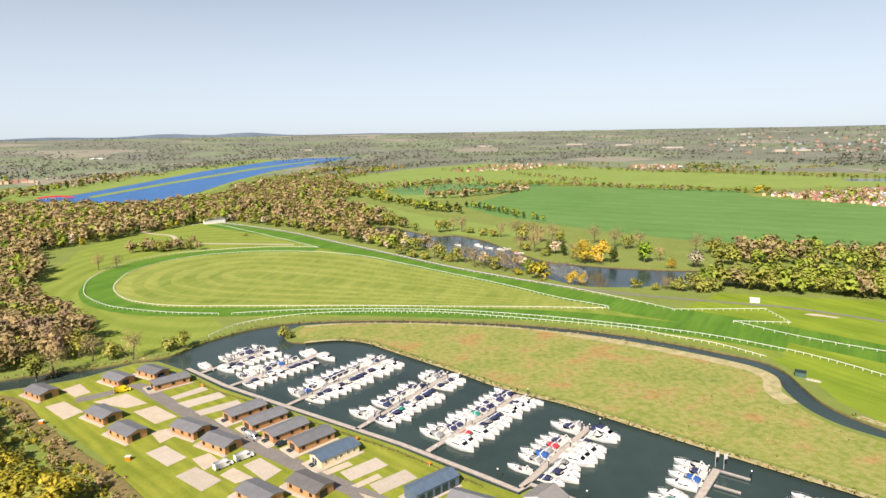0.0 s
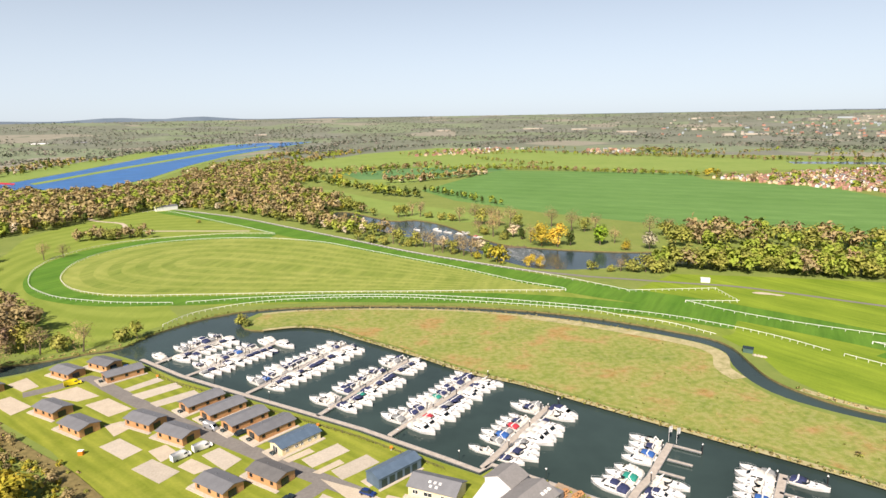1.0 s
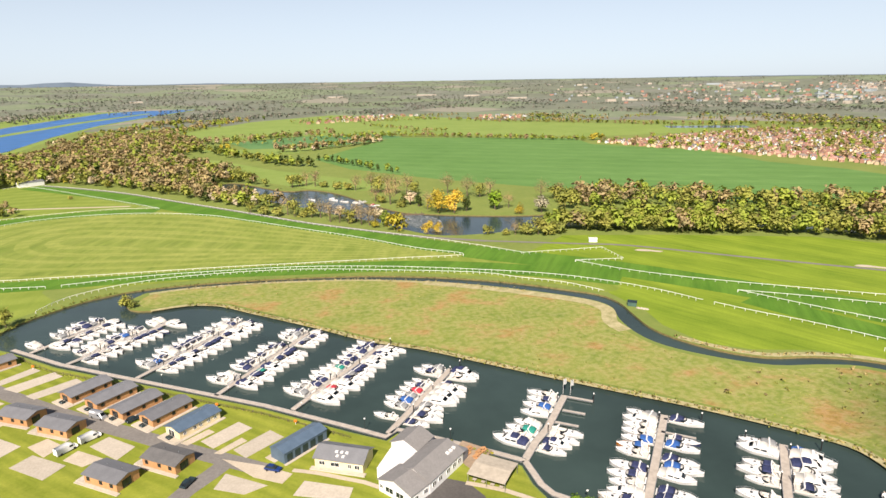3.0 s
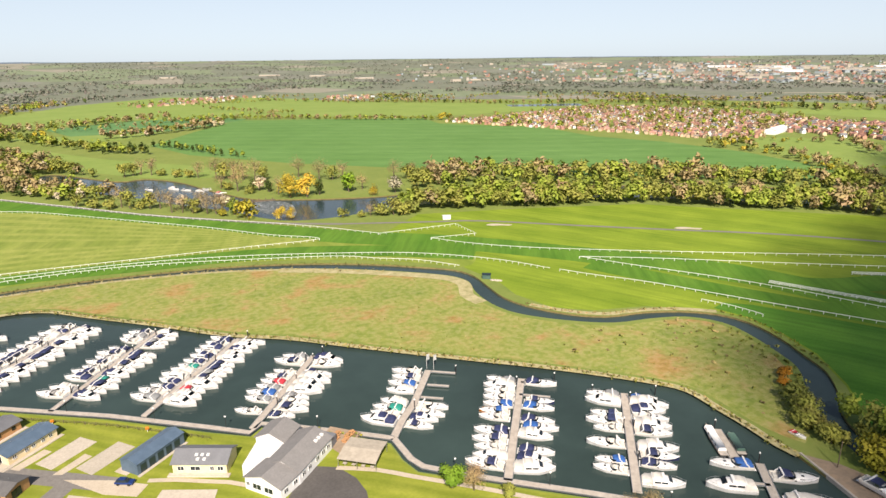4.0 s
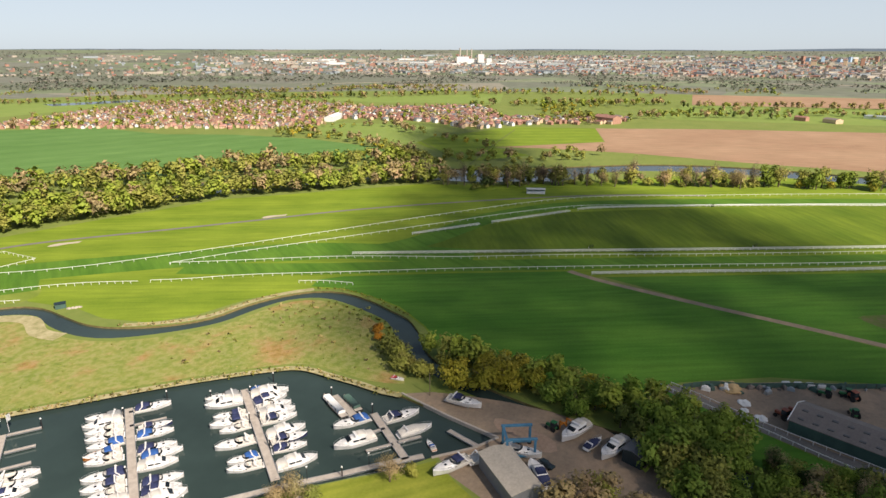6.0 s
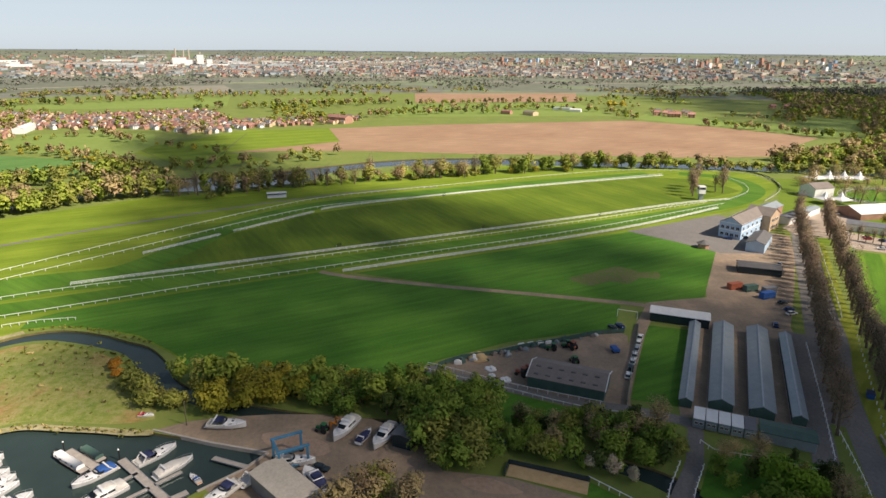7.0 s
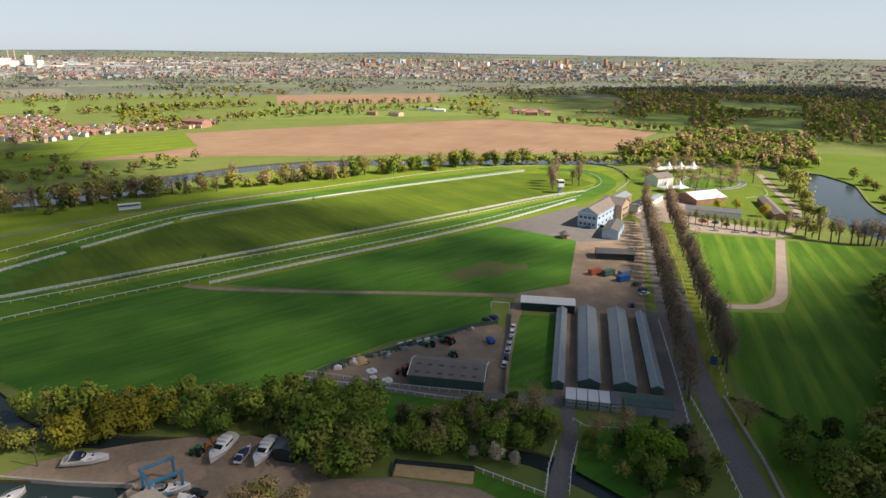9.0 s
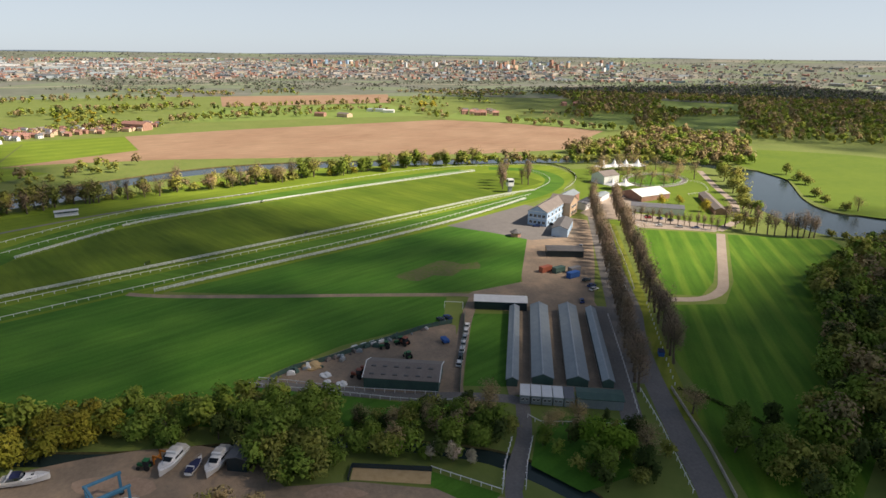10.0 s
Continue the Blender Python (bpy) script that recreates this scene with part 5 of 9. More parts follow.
plank_walk("quay_walkway", [(-107, 247.8), (-85.1, 229), (-63.6, 214), (-35.9, 195.2), (-14.2, 180.4), (10.3, 161), (19.2, 153.6), (22.8, 156.6), (27.9, 153), (46, 138.6), (52.2, 133.3)], 1.7, "long grey decked walkway along the marina quay")
plank_walk("quay_walkway", [(52.2, 133.3), (52.6, 123.2), (54, 119), (61.8, 111.3), (69.2, 104.8), (83.2, 92.8), (92.8, 84), (101.8, 75), (109, 68.3), (116, 61)], 1.7, "grey decked walkway along the near quay")
JET = [
    ((-99.5, 242.6), (-79, 269.5), "xxxxxx..f", "xxxxxsx", 1.6),
    ((-83, 228.6), (-54, 262.5), "xf.xxxxxxxx", "f.xxxxxxxxxx", 1.6),
    ((-56.6, 210.2), (-24, 254.6), "xxxxxxxxxxxxxx", "xxxfxxxxxxxxx", 1.6),
    ((-29.2, 190.8), (1.8, 236), "xxx.xxxxxxx.f", "fxxx.xxxxxgxx", 1.6),
    ((-5.6, 175.8), (27, 215.5), "xxxxxxgxxxxx", "xfxxxxxxxxrf", 1.7),
    ((20.3, 155.4), (46.8, 189.8), "xx.xxrxbx.x", "xx.xxxxxxx", 1.9),
]
for a, b, left, right, w in JET:
    plank_walk("jetty", [a, b], w, "straight grey floating jetty between moored boats")
    berths = int((math.hypot(b[0] - a[0], b[1] - a[1]) - 5.5) / 3.4)
    moor(a, b, left.ljust(berths, "x"), right.ljust(berths, "x"), w)
plank_walk("jetty", [(52.6, 133.9), (58, 140.6), (63.7, 146.2), (76.3, 162.6)], 2.0, "bent grey floating jetty with empty finger berths")
moor((63.7, 146.2), (76.3, 162.6), "xxbx", "....", 2.0, 3.9)
moor((52.6, 133.9), (64.5, 148), "xgxx", "xxxx", 2.0)
for a, b in (((76.8, 161.5), (83, 156.9)), ((72, 154.5), (77.4, 150.6)), ((67, 149), (72.6, 144.9))):
    plank_walk("finger_jetty", [a, b], 1.0, "short empty grey finger berth")
plank_walk("jetty", [(69.3, 104.9), (99.3, 144.2)], 2.0, "straight grey floating jetty between moored boats")
moor((69.3, 104.9), (99.3, 144.2), "xxxxxox.xxxfx", "x..xb.xbx.xxf", 2.0, 3.5)
for k in (2.2, 9.6):
    u = Vector((30, 39.3, 0)).normalized()
    p = Vector((99.3, 144.2, 0)) - u * k
    plank_walk("finger_jetty", [(p.x, p.y), (p.x + u.y * 9, p.y - u.x * 9)], 0.9, "short grey finger berth")
plank_walk("jetty", [(93.2, 87.8), (121, 122.7)], 2.0, "straight grey floating jetty between moored boats")
moor((93.2, 87.8), (121, 122.7), "xf.xxx.x.bx", "bxxxxx.xxx.f", 2.0, 3.5)
plank_walk("jetty", [(113, 64.3), (126.8, 82)], 1.9, "grey floating jetty near the boatyard")
for a, b in (((122, 75.5), (115.5, 80.2)), ((117, 70.2), (111.6, 74.7)), ((118, 69.6), (123, 65.4))):
    plank_walk("finger_jetty", [a, b], 0.9, "short grey finger berth")
for ch, x, y, a in (("b", 120.5, 85, 145), ("f", 113.5, 79.3, 143), ("x", 129, 74.5, -37), ("c", 124.8, 68, -37)):
    put_boat(SPECIAL.get(ch) or BOATS[1][0], pose(x, y, -0.72, 0, 0, a))
plank_walk("pontoon", [(129.6, 97.2), (123.2, 86)], 2.4, "wide pale pontoon beside the narrowboats")
put_boat(narrow_boat("long narrowboat with a white roof moored at a pontoon", "white", 14), pose(125.4, 94, -0.72, 0, 0, 60))
put_boat(narrow_boat("short narrowboat with a dark green roof moored at a pontoon", "greenwall", 9.5), pose(128.6, 90.3, -0.72, 0, 0, 60))
for x, y in ((83.2, 157), (107.5, 138.6), (113, 127.5), (129, 118.5), (101, 74.6), (129.6, 97.8), (127.2, 82.6), (50, 190), (30, 215), (5.5, 231)):
    mooring_pile(x, y)
# craft on the river above the weir
for ch, x, y, a in (("f", 30, 517, -50), ("x", 38, 508, -48), ("c", 47, 499, -52), ("r", 60, 484, -40), ("x", 52, 503, 130), ("x", 13, 524, -60)):
    put_boat(SPECIAL.get(ch) or BOATS[2][0], pose(x, y, -0.72, 0, 0, a) @ Matrix.Scale(0.85, 4))
flat("weir_water", [(70, 446), (80, 446), (96, 428), (95, 402), (88, 386), (76, 403), (71, 424)], M["foam"], -0.64, "white broken water below the weir", True, 3.0, category="water")
bm = bmesh.new()
rail_between(bm, (64, 444, 0.3), (90, 441, 0.3), 1.2, 1.1)
for k in range(6):
    box(bm, 65 + k * 4.6, 65.5 + k * 4.6, 443.4 - k * 0.5, 443.9 - k * 0.5, 0.3, 1.6)
tagged(part("weir", bm, M["bark"]), "dark timber weir across the river", "weir", "", "structure")
bm = bmesh.new()
tube(bm, (0, 0, 0), (0, 0, 3.2), 0.07, 0.05, 6)
LAMP_POST = mesh_of("post", bm, M["black"])
bm = bmesh.new()
tube(bm, (0, 0, 3.15), (0, 0, 3.5), 0.12, 0.26, 8)
tube(bm, (0, 0, 3.5), (0, 0, 3.62), 0.28, 0.12, 8)
LAMP_HEAD = mesh_of("lantern", bm, M["white"])
for x, y in ((-92, 236.5), (-70, 219.5), (-47, 203.5), (-25, 188.5), (-3, 172.5), (14, 158.8), (36, 147.4), (60, 113.8), (77, 99), (96.5, 81.2), (107, 71)):
    root = thing("lamp_post", "black quayside lamp post with a pale lantern", "lamp", pose(x, y, -0.1), "quay lamps")
    piece("post", LAMP_POST, root, Matrix())
    piece("lantern", LAMP_HEAD, root, Matrix())
for x, y in ((76.2, 163.6), (78, 162.3)):
    root = thing("flag", "white flag hanging on a slim pole at the jetty end", "flag", pose(x, y, -0.1, 0, 0, 20), "jetty flags")
    bm = bmesh.new()
    tube(bm, (0, 0, 0), (0, 0, 5), 0.05, 0.04, 6)
    part("pole", bm, M["white"], root)
    bm = bmesh.new()
    vs = [[bm.verts.new((0.05 + 1.2 * i / 4, 0.1 * math.sin(i * 1.4), z)) for i in range(5)] for z in (3.0, 4.9)]
    for i in range(4):
        bm.faces.new((vs[0][i], vs[0][i + 1], vs[1][i + 1], vs[1][i]))
    bmesh.ops.solidify(bm, geom=bm.faces[:], thickness=0.02)
    part("cloth", bm, M["white"], root)

# ---------------------------------------------------------------- lodge park
flat("lodge_park_lawn", [(-175, 224), (-158, 230), (-146, 236), (-139, 244), (-132, 251.5), (-123, 253), (-108.2, 244.8), (-86, 225.7), (-64.3, 211.2), (-36.8, 192.8), (-14.8, 177.8), (9.3, 158.2), (19, 151),
     (22.5, 153.8), (26.8, 151), (44.7, 136.7), (50.2, 131), (50.2, 123.4), (51.7, 117.2), (60.2, 109.7), (67.7, 103.2), (82, 90.7), (91.7, 81.4), (101, 72), (96, 55), (60, 90), (20, 108), (-40, 130), (-75, 146), (-105, 176), (-133, 198), (-160, 214)],
     M["park"], 0.03, "bright mown grass of the lodge park", False)
ROADS = [([(-136, 217), (-126.6, 223), (-119.5, 230), (-108, 220.5), (-95, 209), (-85, 200.5), (-75, 192.3), (-62, 182), (-47, 171), (-34, 161), (-22, 152.5), (-13, 146)], 5.2),
         ([(-22, 152.5), (-26, 147.5), (-31, 142), (-36, 134)], 5.0)]
for line, w in ROADS:
    strip("road", line, w, M["tarmac"], 0.07, "worn grey tarmac road through the lodge park", 4, category="road")
PADS = [("gravel", [(-147, 227), (-143.3, 232.8), (-134.3, 224.2), (-137.8, 219.9)]), ("gravel", [(-144, 211.8), (-139.7, 216.2), (-127.5, 207.2), (-130.8, 201)]),
        ("gravel", [(-128.5, 215.3), (-120, 222.5), (-108, 213.4), (-113.7, 209.6)]), ("gravel", [(-109.6, 206.4), (-104, 211.2), (-92.4, 202), (-97.6, 196.7)]),
        ("concrete", [(-91.7, 177), (-87.8, 181.7), (-78, 174), (-81.6, 168.9)]), ("concrete", [(-77, 163.5), (-73.2, 168.4), (-63, 161), (-66.6, 155.5)]),
        ("gravel", [(-96.4, 190.6), (-92, 193), (-87.3, 187.7), (-90, 183)]), ("concrete", [(-59.5, 169), (-55.7, 173), (-47.4, 165.8), (-50.7, 160.2)]),
        ("gravel", [(-76, 173), (-72.2, 176.4), (-66.7, 171.2), (-70, 166.5)]), ("gravel", [(-64.5, 163.7), (-62, 167.6), (-54.4, 162), (-58.6, 159.2)]),
        ("concrete", [(-101.9, 218.4), (-93.3, 228), (-90, 224.8), (-98.7, 216)]), ("concrete", [(-96.9, 213), (-85, 222.4), (-81, 218), (-91.5, 209)]),
        ("concrete", [(-87.9, 205.8), (-76, 215), (-72.4, 211), (-84.4, 202.4)]), ("concrete", [(-30.4, 164), (-21, 172), (-17, 167.5), (-26.7, 159.4)]),
        ("concrete", [(-21.4, 157.4), (-12, 165), (-8.2, 160.4), (-17.9, 152.6)]), ("gravel", [(-35.7, 164.4), (-29, 170), (-27.2, 168), (-33.7, 162.7)]),
        ("gravel", [(-26.3, 157), (-19.6, 163), (-18, 161), (-24.2, 156)]), ("gravel", [(-23.8, 153.6), (-13.4, 148), (-6, 142.5), (-8.5, 139), (-15.4, 143.4)]),
        ("concrete", [(-24.7, 141), (-22.4, 146.8), (-12, 139.2), (-17.3, 137)]), ("concrete", [(-6, 133.7), (-3.2, 138.8), (8.2, 133), (6.5, 128.3)]),
        ("gravel", [(-13, 151.5), (-8, 155.8), (-5.5, 153), (-10.5, 148.5)])]
for mat, pts in PADS:
    bm = bmesh.new()
    prism(bm, pts, -0.02, 0.1)
    bmesh.ops.recalc_face_normals(bm, faces=bm.faces)
    tagged(part("base_pad", bm, M[mat]), "empty pale gravel lodge base in the grass" if mat == "gravel" else "empty concrete lodge base in the grass", "pad", "lodge bases", "structure")
strip("footpath", [(-6, 144), (0, 141.2), (6, 137.5), (11, 134.5), (15, 131)], 1.4, M["gravel"], 0.1, "pale gravel footpath", 3)
strip("footpath", [(35, 128), (43.4, 122.7), (50, 116.5), (63, 104.6), (78, 90), (92, 77)], 1.5, M["gravel"], 0.09, "pale gravel quayside footpath", 4)


def gable(bm, L, W, h, rise_, over=0.4, thick=0.18):
    """Two roof slopes along x, with thickness and overhang."""
    x0, x1, w = -L / 2 - over, L / 2 + over, W / 2 + over
    drop = rise_ * over / (W / 2)
    for k in (1, -1):
        a = [(x0, 0, h + rise_), (x1, 0, h + rise_), (x1, k * w, h - drop), (x0, k * w, h - drop)]
        lo = [bm.verts.new((x, y, z)) for x, y, z in a]
        hi = [bm.verts.new((x, y, z + thick)) for x, y, z in a]
        bm.faces.new(hi)
        bm.faces.new(lo[::-1])
        for i in range(4):
            bm.faces.new((lo[i], lo[(i + 1) % 4], hi[(i + 1) % 4], hi[i]))
    bmesh.ops.recalc_face_normals(bm, faces=bm.faces)
    return bm


def house_walls(bm, L, W, h, rise_):
    pts = [(-W / 2, 0), (W / 2, 0), (W / 2, h), (0, h + rise_), (-W / 2, h)]
    a = [bm.verts.new((-L / 2, y, z)) for y, z in pts]
    b = [bm.verts.new((L / 2, y, z)) for y, z in pts]
    bm.faces.new(a[::-1])
    bm.faces.new(b)
    for i in range(5):
        bm.faces.new((a[i], a[(i + 1) % 5], b[(i + 1) % 5], b[i]))
    bmesh.ops.recalc_face_normals(bm, faces=bm.faces)
    return bm


def window_bm(w, h, frame_=0.08, depth=0.1):
    """A frame and a pane on the plane y = 0 facing -y."""
    f, p = bmesh.new(), bmesh.new()
    for x0, x1, z0, z1 in ((-w / 2, w / 2, 0, frame_), (-w / 2, w / 2, h - frame_, h), (-w / 2, -w / 2 + frame_, 0, h), (w / 2 - frame_, w / 2, 0, h), (-frame_ / 2, frame_ / 2, 0, h)):
        box(f, x0, x1, -depth, 0.02, z0, z1)
    box(p, -w / 2 + 0.02, w / 2 - 0.02, -depth * 0.5, 0.01, 0.02, h - 0.02)
    return f, p


WIN = {}


def add_window(root, w, h, m, frame_mat="white"):
    key = (w, h, frame_mat)
    if key not in WIN:
        f, p = window_bm(w, h)
        WIN[key] = (mesh_of("window", f, M[frame_mat]), mesh_of("pane", p, M["glass"]))
    win = piece("window", WIN[key][0], root, m)
    piece("pane", WIN[key][1], win, Matrix())


def lodge(L, W, wall, roof, label, deck_side=1, pitch=0.85, h=2.6):
    root = thing("lodge", label, "lodge", None, "holiday lodges")
    part("wall", house_walls(bmesh.new(), L, W, h, pitch), M[wall], root)
    part("roof", gable(bmesh.new(), L, W, h, pitch, 0.45), M[roof], root)
    for k in (1, -1):
        turn = 0 if k == -1 else 180
        for x in (-0.37, 0.02, 0.34) if wall == "cedar" else (-0.38, -0.14, 0.0, 0.2, 0.36):
            add_window(root, 1.0, 1.0, pose(x * L, k * (W / 2 + 0.01), 1.0, 0, 0, turn), "black" if wall == "cedar" else "white")
        add_window(root, 2.6, 2.0, pose(k * (L / 2 + 0.01), -k * 0.4, 0.2, 0, 0, 90 * k), "black" if wall == "cedar" else "white")
    bm = bmesh.new()
    box(bm, -L / 2 - 2.6, -L / 2 + 0.05, -W / 2 - 0.6, W / 2 + 0.4, 0.0, 0.35, 0.03)
    box(bm, -L / 2 - 2.5, L / 2 + 1.0, -W / 2 - 1.2, -W / 2 - 0.02, 0.0, 0.22, 0.03)
    part("terrace", bm, M["concrete"], root, "pale paved terrace")
    bm = bmesh.new()
    box(bm, -L / 2 - 2.0, -L / 2 - 0.7, -0.9, 0.7, 0.36, 1.0, 0.1)
    part("hot_tub", bm, M["cardark"], root, "dark covered hot tub")
    bm = bmesh.new()
    for x in (-0.2, 0.25):
        tube(bm, (x * L, W * 0.15, h + pitch * 0.6), (x * L, W * 0.15, h + pitch * 0.75 + 0.45), 0.09, 0.09, 6)
    part("flue", bm, M["metal"], root)
    return root


LODGE_LABEL = "single-storey holiday lodge with orange cedar cladding and a grey roof"
L1 = lodge(13.0, 6.4, "cedar", "greyroof", LODGE_LABEL)
L2 = lodge(13.4, 6.2, "creamwall", "blueroof", "cream-clad holiday lodge with a blue-grey metal roof")
L3 = lodge(11.0, 6.6, "cedar", "greyroof", "compact holiday lodge with cedar walls and a grey roof")
L4 = lodge(11.0, 6.6, "cedar", "darkroof", "compact cedar holiday lodge with a dark slate roof")


def long_wall(p, q, width):
    """The pose of a lodge whose lit long wall stands from p to q; the house lies to its left."""
    a = math.atan2(q[1] - p[1], q[0] - p[0])
    return pose((p[0] + q[0]) / 2 - math.sin(a) * width / 2, (p[1] + q[1]) / 2 + math.cos(a) * width / 2, 0.05, 0, 0, math.degrees(a))


put = lambda ob, m: put_boat(ob, m)
for p, q in (((-71.7, 195.7), (-62.4, 205.3)), ((-62.8, 189), (-53.5, 198.6)), ((-54, 181), (-44.6, 190.6)), ((-44.6, 174.6), (-35.1, 184))):
    put(L1, long_wall(p, q, 6.4))
put(L2, long_wall((-36, 166), (-26.3, 175.3), 6.2))
for p, q in (((-157.6, 221.8), (-148.5, 216.3)), ((-134.6, 233.6), (-126, 228.3)), ((-124, 240.3), (-115, 234.9)), ((-124.4, 202.3), (-114, 195.6)), ((-109.7, 189.4), (-99.6, 182.6)), ((-89, 189.8), (-80.4, 184.8)), ((-75.8, 180.4), (-67, 175)), ((-55.5, 151.5), (-47.5, 145.7))):
    put(L3, long_wall(p, q, 6.6))
put(L1, long_wall((-109.5, 223.8), (-100, 232), 6.4))
put(L4, long_wall((-43.8, 156.1), (-34.1, 149.1), 6.6))

# dark blue steel building and the cream house
root = thing("utility_building", "dark blue metal-clad utility building with a blue roof", "building", long_wall((-8, 147), (3.4, 156.4), 5.5))
part("wall", house_walls(bmesh.new(), 14.5, 5.5, 3.0, 0.9), M["blueroof"], root)
part("roof", gable(bmesh.new(), 14.5, 5.5, 3.0, 0.9, 0.2), M["blueroof"], root)
bm = bmesh.new()
for k in range(5):
    box(bm, -6.4 + k * 2.6, -4.6 + k * 2.6, -2.82, -2.7, 0.2, 2.4, 0.02)
part("door", bm, M["cardark"], root, "dark roller doors")
bm = bmesh.new()
box(bm, -7.6, 7.6, -3.6, -2.78, 0.0, 0.15)
part("plinth", bm, M["concrete"], root)
root = thing("house", "cream rendered bungalow with a grey roof and rooflights", "house", long_wall((-0.5, 144), (11.2, 137.9), 7.2))
part("wall", house_walls(bmesh.new(), 13.0, 7.2, 2.9, 1.6), M["creamwall"], root)
part("roof", gable(bmesh.new(), 13.0, 7.2, 2.9, 1.6, 0.4), M["greyroof"], root)
for x, w in ((-4.5, 1.6), (-1, 2.4), (3.0, 1.0), (5, 1.4)):
    add_window(root, w, 1.2, pose(x, -3.62, 1.0))
bm = bmesh.new()
for x, y in ((-1.2, -1.5), (0.2, -1.5), (1.6, -1.5), (-0.6, -2.6), (1.0, -2.6)):
    z = 2.9 + 1.6 * (1 + y / 3.6) + 0.19
    box(bm, x - 0.35, x + 0.35, y - 0.4, y + 0.4, z - 0.2, z + 0.12)
part("rooflight", bm, M["white"], root, "white-framed rooflights")
bm = bmesh.new()
box(bm, -7.4, 7.4, -5.0, -3.6, 0, 0.3, 0.03)
part("terrace", bm, M["concrete"], root)

# clubhouse: long slate-roofed hall, front wing, flat white roof between
root = thing("clubhouse", "rambling white clubhouse with dark slate roofs beside the quay", "building", pose(0, 0, 0))


def wing(p, q, width, h, pitch, wall, roof):
    m = long_wall(p, q, width)
    L = math.hypot(q[0] - p[0], q[1] - p[1])
    w = part("wing", house_walls(bmesh.new(), L, width, h, pitch), M[wall], root)
    w.matrix_local = m
    part("roof", gable(bmesh.new(), L, width, h, pitch, 0.35), M[roof], w)
    return w, L


w1, L = wing((25.6, 125.9), (36.4, 136.0), 9.4, 3.4, 2.0, "whitewall", "clubroof")
for x in (-5.6, -3.0, 0.5, 3.2, 5.6):
    add_window(w1, 1.5, 1.3, pose(x, -4.72, 1.2))
for x in (3.4, 4.8, 6.2):
    z = 3.4 + 2.0 * 0.42 + 0.2
    part("rooflight", box(bmesh.new(), x - 0.42, x + 0.42, -3.1, -2.2, z - 0.3, z + 0.2), M["white"], w1, "pale rooflight")
w2, L = wing((20.4, 122.1), (26.2, 126.5), 10.4, 3.2, 1.7, "whitewall", "clubroof")
for y in (-1.7, 1.7):
    add_window(w2, 2.5, 1.5, pose(-L / 2 - 0.02, y, 0.9, 0, 0, -90))
add_window(w2, 1.0, 1.0, pose(-L / 2 - 0.02, 4.3, 1.2, 0, 0, -90))
for x in (-2.0, 1.4):
    add_window(w2, 1.4, 1.2, pose(x, -5.22, 1.1))
w3, L = wing((25.4, 139.8), (30.6, 145.2), 8.2, 3.2, 1.8, "whitewall", "clubroof")
bm = bmesh.new()
prism(bm, [(14.3, 134.9), (20.0, 144.4), (25.0, 139.3), (18.8, 131.8)], 0, 3.3)
part("flat_roof_block", bm, M["whitewall"], root, "low white flat-roofed block")
bm = bmesh.new()
prism(bm, [(31.6, 141.4), (36.6, 136.4), (38.4, 138.4), (33.6, 143.2)], 0, 2.6)
part("lean_to", bm, M["greyroof"], root, "grey lean-to")
flat("drive", [(20, 120), (29.2, 131.9), (35.5, 128), (38, 122), (38.5, 116.5), (36, 104), (28, 106)], M["asphalt"], 0.08, "dark tarmac drive by the clubhouse", False, category="road")
flat("terrace", [(34.5, 141), (39, 146), (45.5, 139.5), (41.5, 135.2), (37.5, 133.2)], M["dirt"], 0.1, "planted beer-garden terrace", False)
root = thing("marquee", "open-sided marquee with a cream fabric roof", "marquee", pose(41.9, 128.2, 0, 0, 0, -40))
bm = bmesh.new()
for x in (-4.8, 0, 4.8):
    for y in (-4.2, 4.2):
        tube(bm, (x, y, 0), (x, y, 2.7), 0.07, 0.07, 6)
part("frame", bm, M["metal"], root)
part("fabric_roof", gable(bmesh.new(), 9.4, 9, 2.7, 0.5, 0.2, 0.06), M["awning"], root, "tan fabric roof")
MARQUEE_AT = root.matrix_world.copy()
for x in (-3.5, -1.2, 1.2, 3.5):
    for y in (-3.2, 0):
        table = thing("pedestal_table", "small wooden pedestal table under the marquee", "table", MARQUEE_AT @ pose(x, y, 0), "marquee tables")
        bm = bmesh.new()
        box(bm, -0.5, 0.5, -0.4, 0.4, 0.7, 0.76, 0.02)
        part("tabletop", bm, M["deck"], table)
        bm = bmesh.new()
        tube(bm, (0, 0, 0), (0, 0, 0.7), 0.08, 0.05, 6)
        part("pedestal", bm, M["deck"], table)
for x, y in ((38.5, 139.6), (40.5, 137.4), (41.8, 139.2), (39.6, 141.4), (43, 140)):
    root = thing("picnic_table", "brown wooden picnic table on the terrace", "table", pose(x, y, 0.1, 0, 0, 40), "terrace tables")
    bm = bmesh.new()
    box(bm, -0.9, 0.9, -0.38, 0.38, 0.7, 0.76)
    part("tabletop", bm, M["cedar"], root)
    bm = bmesh.new()
    for y2 in (-0.75, 0.75):
        box(bm, -0.9, 0.9, y2 - 0.15, y2 + 0.15, 0.42, 0.47)
    part("bench", bm, M["cedar"], root)
    bm = bmesh.new()
    for x2 in (-0.6, 0.6):
        box(bm, x2 - 0.04, x2 + 0.04, -0.7, 0.7, 0.0, 0.7)
    part("leg", bm, M["cedar"], root)


